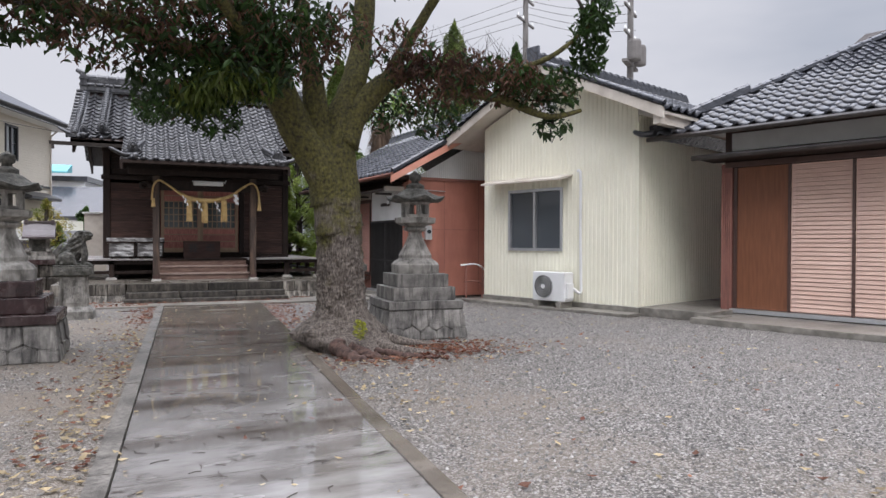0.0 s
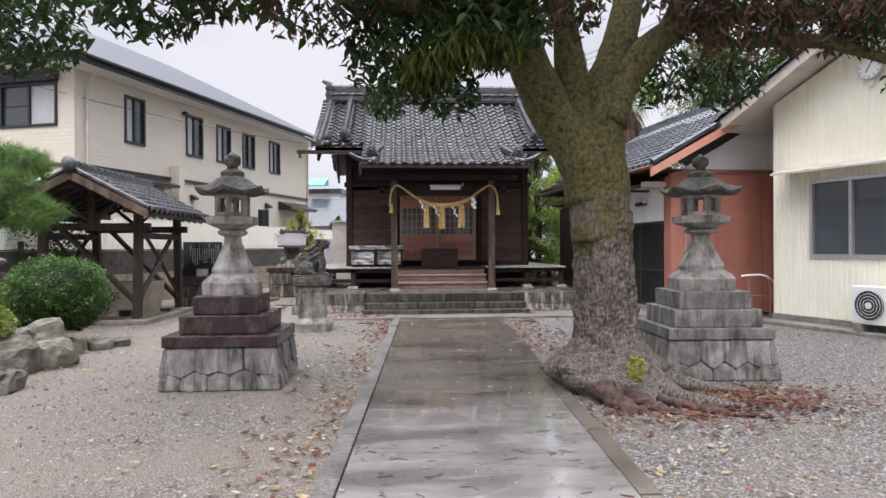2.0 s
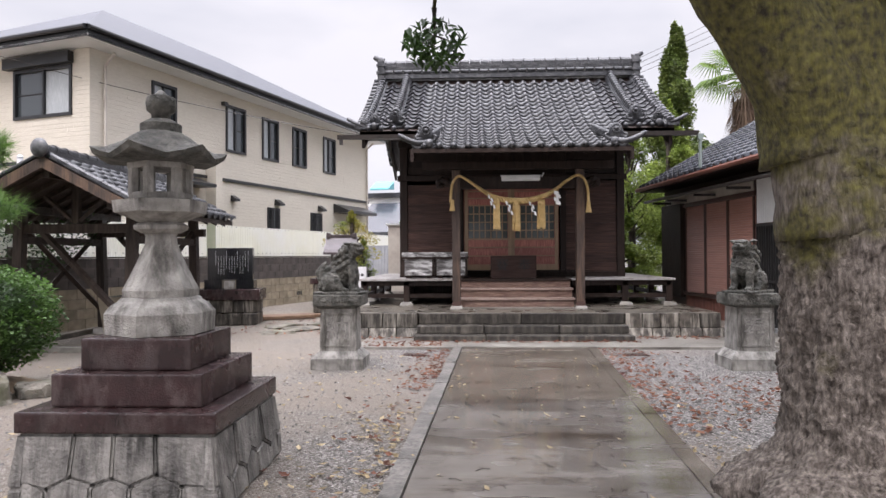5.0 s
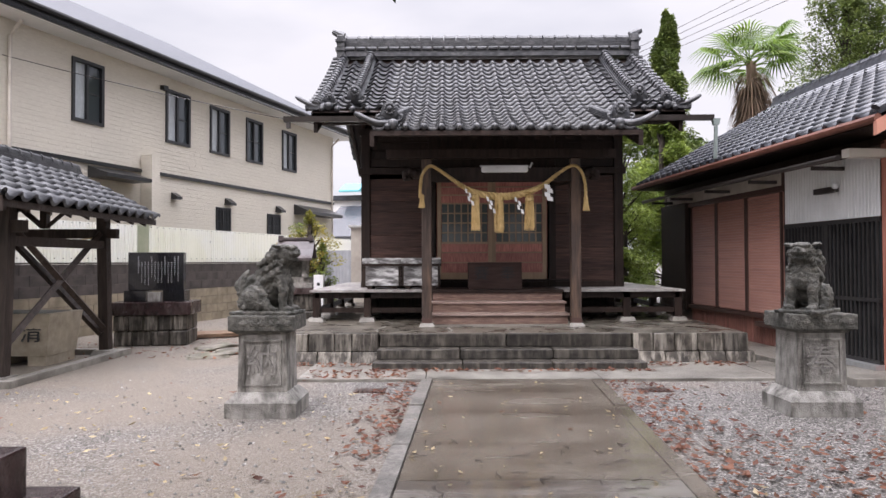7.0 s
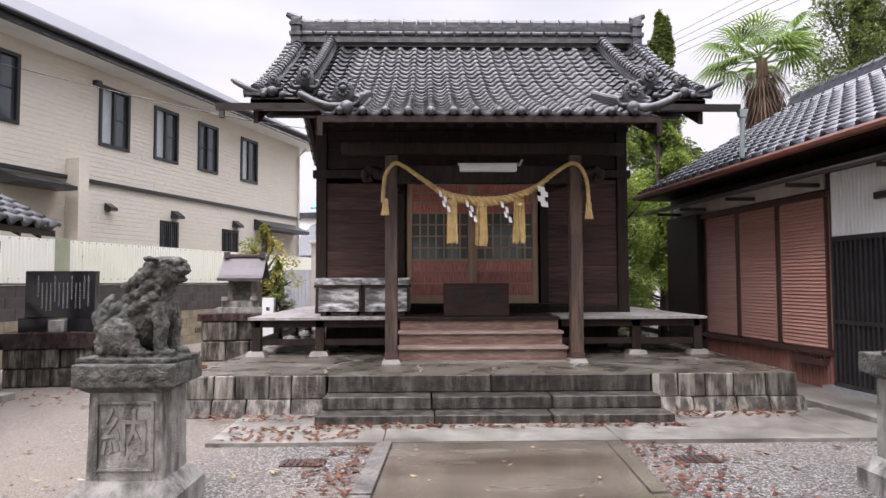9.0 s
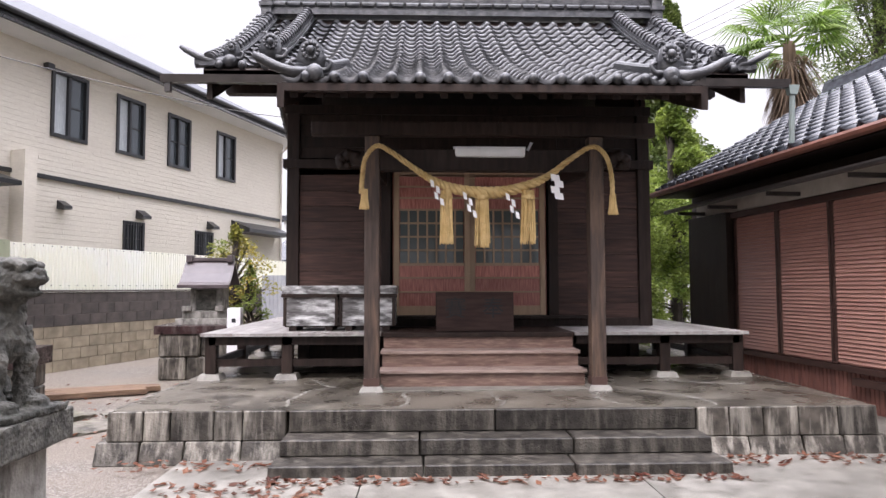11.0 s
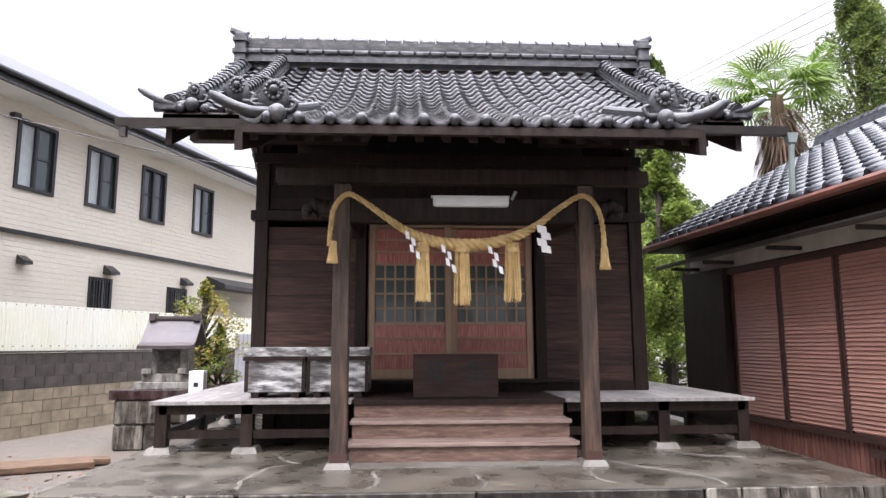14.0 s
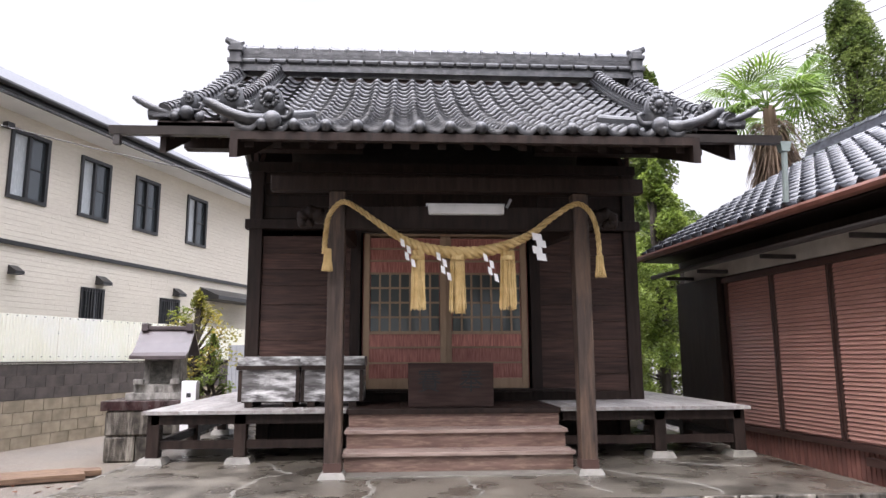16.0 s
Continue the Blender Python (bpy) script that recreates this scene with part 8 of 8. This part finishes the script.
def scatter(n, x0, x1, y0, y1, z=0.012):
    p = np.stack([rg.uniform(x0, x1, n), rg.uniform(y0, y1, n), np.full(n, z)], 1)
    return p


def flat_leaves(name, pts, size, material, seed, label):
    rgl = np.random.default_rng(seed)
    n = len(pts)
    a = rgl.uniform(0, 2 * np.pi, n)
    s = rgl.uniform(*size, n)[:, None]
    d = np.stack([np.cos(a), np.sin(a), rgl.normal(0, 0.18, n)], 1)
    w = np.stack([-np.sin(a), np.cos(a), rgl.normal(0, 0.25, n)], 1) * 0.5
    c = pts + np.array([0, 0, 0.006])
    lift = np.array([0, 0, 1.0]) * rgl.uniform(0.02, 0.22, n)[:, None] * s
    v = np.stack([c - d * s * 0.5 + lift, c + w * s * 0.5 + lift * 0.6, c + d * s * 0.5 + lift * 1.2, c - w * s * 0.5 + lift * 0.7, c + d * s * 0.03], 1)
    v[:, :, 2] = np.maximum(v[:, :, 2], pts[:, None, 2] + 0.002)
    me = bpy.data.meshes.new(name)
    b = np.arange(n)[:, None] * 5
    me.from_pydata(v.reshape(-1, 3).tolist(), [], np.concatenate([b + np.array([[0, 1, 4]]), b + np.array([[1, 2, 4]]), b + np.array([[2, 3, 4]]), b + np.array([[3, 0, 4]])]).tolist())
    me.materials.append(material)
    return tagged(new(name, me), label, "leaves", kind="stuff")


def path_band(n, left, y0, y1, spread):
    y = rg.uniform(y0, y1, n)
    off = np.abs(rg.normal(0, spread, n))
    x = np.array([path_left(v) for v in y]) - 0.02 - off if left else np.array([path_right(v) for v in y]) + 0.02 + off
    return np.stack([x, y, np.full(n, 0.01)], 1)


red_pts = np.concatenate([
    path_band(420, False, 11.0, 15.65, 0.4), path_band(200, True, 12.6, 15.65, 0.2), path_band(160, True, 5, 12.6, 0.4),
    scatter(260, 2.5, 4.3, 11.6, 13.4), np.stack([rg.normal(3.3, 0.55, 620), rg.normal(8.45, 0.35, 620), np.full(620, 0.012)], 1),
    np.stack([rg.normal(2.6, 0.7, 260), rg.normal(8.0, 0.3, 260), np.full(260, 0.012)], 1),
    scatter(120, -1.45, -0.2, 15.75, 16.3, 0.037), scatter(180, -0.7, 2.9, 16.2, 16.4, 0.037), scatter(90, 2.9, 4.3, 16.6, 16.95, 0.037), scatter(60, -2.1, -0.7, 16.6, 16.95, 0.037),
    scatter(260, -6, -2.4, 17.5, 21.5), scatter(200, -6.5, 8, 2, 16)])
flat_leaves("leaf_litter", red_pts, (0.05, 0.1), LITTER, 81, "red-brown fallen leaves along the path edges")
pale = np.concatenate([scatter(700, -5.5, -0.4, 3, 15), scatter(260, 2.0, 7.5, 2.5, 13), path_band(420, True, 4.0, 12, 0.3), path_band(160, False, 5.0, 12, 0.4), scatter(110, 2.2, 4.4, 7.4, 9.0)])
flat_leaves("pale_fallen_leaves", pale, (0.04, 0.085), LITTERP, 82, "pale yellow fallen leaves on the gravel")
yy = rg.uniform(3, 15.6, 130)
on_path = np.stack([np.array([rg.uniform(path_left(v) + 0.1, path_right(v) - 0.2) for v in yy]), yy, np.full(130, 0.033)], 1)
flat_leaves("path_leaves", on_path, (0.03, 0.075), LITTERP, 83, "wet fallen leaves on the concrete path")
bm = bmesh.new()
for k in range(260):
    y = rn.uniform(2.5, 13)
    x = rn.uniform(path_left(y) + 0.15, path_right(y) - 0.2)
    a, l = rn.uniform(0, math.pi), rn.uniform(0.04, 0.13)
    b = Vector((math.cos(a), math.sin(a), 0)) * l
    tube([Vector((x, y, 0.034)), Vector((x, y, 0.038)) + b * 0.5 + Vector((-b.y, b.x, 0)) * rn.uniform(-0.25, 0.25), Vector((x, y, 0.034)) + b], 0.0028, 4, bm)
solo("fallen_twigs", bm, BARKD, "thin dark twigs scattered on the wet path", "twigs", kind="stuff")
# loose gravel stones near the walk
n = 60000
px, py = rg.uniform(-5, 8.5, n), rg.uniform(1.2, 16, n)
ok = (px < -0.03 - (16.08 - py) * 0.042) | (px > 2.12 - (16.08 - py) * 0.056)
near = rg.random(n) < np.clip(1.5 - (py - 3) / 9, 0.15, 1)
ok &= near & ((px > 1.5) | (rg.random(n) < 0.45))
px, py = px[ok], py[ok]
n = len(px)
r = rg.uniform(0.006, 0.019, n)
octa = np.array([[1, 0, 0], [0, 1, 0], [-1, 0, 0], [0, -1, 0], [0, 0, 0.75], [0, 0, -0.5]], float)
v = octa[None] * r[:, None, None] * rg.uniform(0.6, 1.3, (n, 6, 1))
an = rg.uniform(0, 6.28, n)
ca, sa = np.cos(an)[:, None], np.sin(an)[:, None]
v = np.stack([v[:, :, 0] * ca - v[:, :, 1] * sa + px[:, None], v[:, :, 0] * sa + v[:, :, 1] * ca + py[:, None], v[:, :, 2] + 0.004], 2)
tri = np.array([[0, 1, 4], [1, 2, 4], [2, 3, 4], [3, 0, 4], [1, 0, 5], [2, 1, 5], [3, 2, 5], [0, 3, 5]])
me = bpy.data.meshes.new("loose_gravel")
me.from_pydata(v.reshape(-1, 3).tolist(), [], (np.arange(n)[:, None, None] * 6 + tri[None]).reshape(-1, 3).tolist())
me.materials.append(PEBBLE)
tagged(new("loose_gravel", me), "loose grey gravel stones on the yard", "gravel", kind="stuff")

# weathered boards and flat stones beside the platform
for k, (x, y, rz, l, w) in enumerate(((-4.1, 20.4, 24, 1.7, 0.3), (-3.95, 20.75, 18, 1.5, 0.28))):
    bm = box(-l / 2, l / 2, -w / 2, w / 2, 0, 0.07)
    bmesh.ops.subdivide_edges(bm, edges=bm.edges[:], cuts=3, use_grid_fill=True)
    for v_ in bm.verts:
        v_.co += Vector((noise.noise(v_.co * 3 + Vector((k, 0, 0))) * 0.06, noise.noise(v_.co * 4 + Vector((0, k, 9))) * 0.03, noise.noise(v_.co * 5) * 0.012))
    solo("weathered_board", bm, surf("rotting_board", (0.09, 0.05, 0.03), (0.25, 0.16, 0.10), 4, 0.8, 0.5, 40, stretch=(1, 8, 8)), "old split wooden board lying on the ground", "board", "boards on the ground", at=pose(x, y, 0.0 + 0.02, 0, 0, rz))
for k, (x, y, s) in enumerate(((-3.0, 18.4, 0.45), (-3.5, 18.9, 0.4), (-3.3, 17.8, 0.35), (-2.8, 19.3, 0.4))):
    rock("stepping_stone", (x, y, -0.03), (s, s * 0.6, 0.07), 90 + k, "flat grey stepping stone in the gravel", "stepping stone", "stepping stones")

# ---- further off ----
sf = thing("stone_fence", (-9.1, 15.9, 0), 4, "low pale stone wall with rounded cap stones", "fence")
part("base", box(-1.6, 1.5, -0.1, 0.14, 0, 0.42), BLOCKM, sf)
for r_, (z0, z1) in enumerate(((0.425, 0.70), (0.705, 0.98))):
    for i in range(7):
        a = -1.6 + i * 0.44 + (0.2 if r_ else 0.0)
        part("block", box(a, min(a + 0.43, 1.5), -0.14, 0.14, z0, z1, bevel=0.015), STONE_G, sf)
for r_, z in enumerate((1.055, 1.2)):
    for i in range(9):
        part("cap_stone", ball((-1.4 + i * 0.33 + 0.16 * r_, 0, z), 0.165, None, 12, (1.0, 0.9, 0.45)), STONE_G, sf, smooth=True)
wp = thing("white_pole", (-6.9, 16.0, 0), 0, "slim white pole beside the water pavilion", "pole")
part("shaft", tube([(0, 0, 0), (0, 0, 3.0)], 0.045, 10), PAPER, wp)
part("cap", ball((0, 0, 3.0), 0.05, None, 8), ALU, wp)
tb = thing("beige_shed", (-1.75, 24.3, 0), 0, "narrow beige panelled shed behind the shrine", "shed")
part("wall", box(-0.3, 0.3, -0.2, 1.2, 0, 2.25), BARGE, tb)
part("roof", box(-0.36, 0.36, -0.26, 1.26, 2.25, 2.3), WHITEM, tb)
fb = thing("neighbour_house", (-3.0, 42, 0), -12, "far low house with a grey tiled roof", "house")
part("wall", box(-3, 4, 0, 7, 0, 2.8), PLASTER, fb)
part("roof", prism([(-0.8, 2.7), (3.5, 4.6), (7.8, 2.7), (7.8, 2.5), (-0.8, 2.5)], "x", -3.6, 4.6), TILEB, fb)
w = part("window", box(0, 1.4, -0.06, -0.01, 1.0, 2.0), FRAMEB, fb)
part("pane", box(0.06, 1.34, -0.08, -0.062, 1.06, 1.94), WGLASS, w)
fb2 = thing("neighbour_building", (-5.4, 47, 0), -12, "far white building with a turquoise awning", "building")
part("wall", box(-1.5, 1.6, 0, 6, 0, 5.0), PLASTER, fb2)
part("roof", box(-1.7, 1.8, -0.2, 6.2, 5.0, 5.3), TILEB, fb2)
part("awning", prism([(-1.0, 5.4), (-1.0, 5.5), (0.0, 6.0), (0.0, 5.5)], "x", -0.3, 0.9), TURQ, fb2)
sg = thing("billboard", (-7.0, 62, 0), 0, "far blue and white roadside billboard", "sign")
part("leg", box(-0.1, 0.1, -0.1, 0.1, 0, 4.6), POLEM, sg)
part("board", box(-1.1, 1.1, -0.1, 0.1, 4.6, 5.9), BLUES, sg)
part("letter_bar", box(-0.8, 0.7, -0.12, -0.105, 5.15, 5.55), PAPER, sg)
part("red_panel", box(1.15, 1.9, -0.1, 0.1, 4.4, 5.7), SHUTL, sg)
gf = thing("grey_sheet_fence", (-2.3, 27.5, 0), -10, "grey corrugated metal sheet fence", "fence")
bm = corrugated(-1.1, 0.9, 0.1, 0.02, lambda u: 0.3, lambda u: 1.75)
part("sheet", bm, surf("grey_sheet", (0.3, 0.31, 0.33), (0.38, 0.39, 0.41), 3, 0.5, 0.05), gf)
part("kerb", box(-1.2, 1.0, 0.0, 0.12, 0, 0.5), BLOCKM, gf)


def utility_pole(x, y, h, label):
    t = thing("utility_pole", (x, y, 0), 38, label, "utility pole", "utility poles")
    part("shaft", tube([(0, 0, 0), (0, 0, h)], [0.2, 0.13], 12), POLEM, t)
    for z in (h - 0.8, h - 2.0):
        part("crossarm", box(-1.1, 1.1, -0.05, 0.05, z, z + 0.1), POLEM, t)
        for k in range(4):
            part("insulator", lathe([(0.05, z + 0.1), (0.06, z + 0.2), (0.03, z + 0.3)], 8, cx=-0.95 + k * 0.63), LAMPW, t)
    return t


p1 = utility_pole(17.3, 30.0, 14.5, "concrete utility pole with wires behind the roofs")
p2 = utility_pole(20.0, 25.2, 12.8, "concrete utility pole carrying grey transformers")
for x in (-0.5, 0.55):
    part("transformer", lathe([(0.28, 9.6), (0.3, 9.7), (0.3, 10.4), (0.26, 10.5), (0.1, 10.55)], 14, cx=x, cy=-0.3), POLEM, p2, "grey cylindrical transformer")
part("transformer_rack", box(-1.1, 1.1, -0.12, 0.12, 9.45, 9.58), POLEM, p2)
bm = bmesh.new()
for k in range(4):
    z = 13.7 - 0.35 * k
    ends = ((3 - 0.5 * k, 58, z - 1.5), (17.0 + 0.2 * k, 30, z), (19.7 + 0.2 * k, 25.2, z - 1.5))
    for p, q in zip(ends, ends[1:]):
        sag = Vector(((p[0] + q[0]) / 2, (p[1] + q[1]) / 2, (p[2] + q[2]) / 2 - 0.3))
        tube(curve_points([p, sag, q], 14), 0.014, 4, bm)
solo("overhead_wires", bm, GUTTER, "thin overhead power lines between the poles", "wires", kind="stuff")
bm = tube(curve_points([(-12, 18, 6.2), (-7.4, 20.6, 5.2), (-3, 23.5, 4.7), (0.2, 24.0, 4.6)], 24), 0.008, 4)
solo("service_cable", bm, GUTTER, "thin service cable strung across to the shrine", "cable")
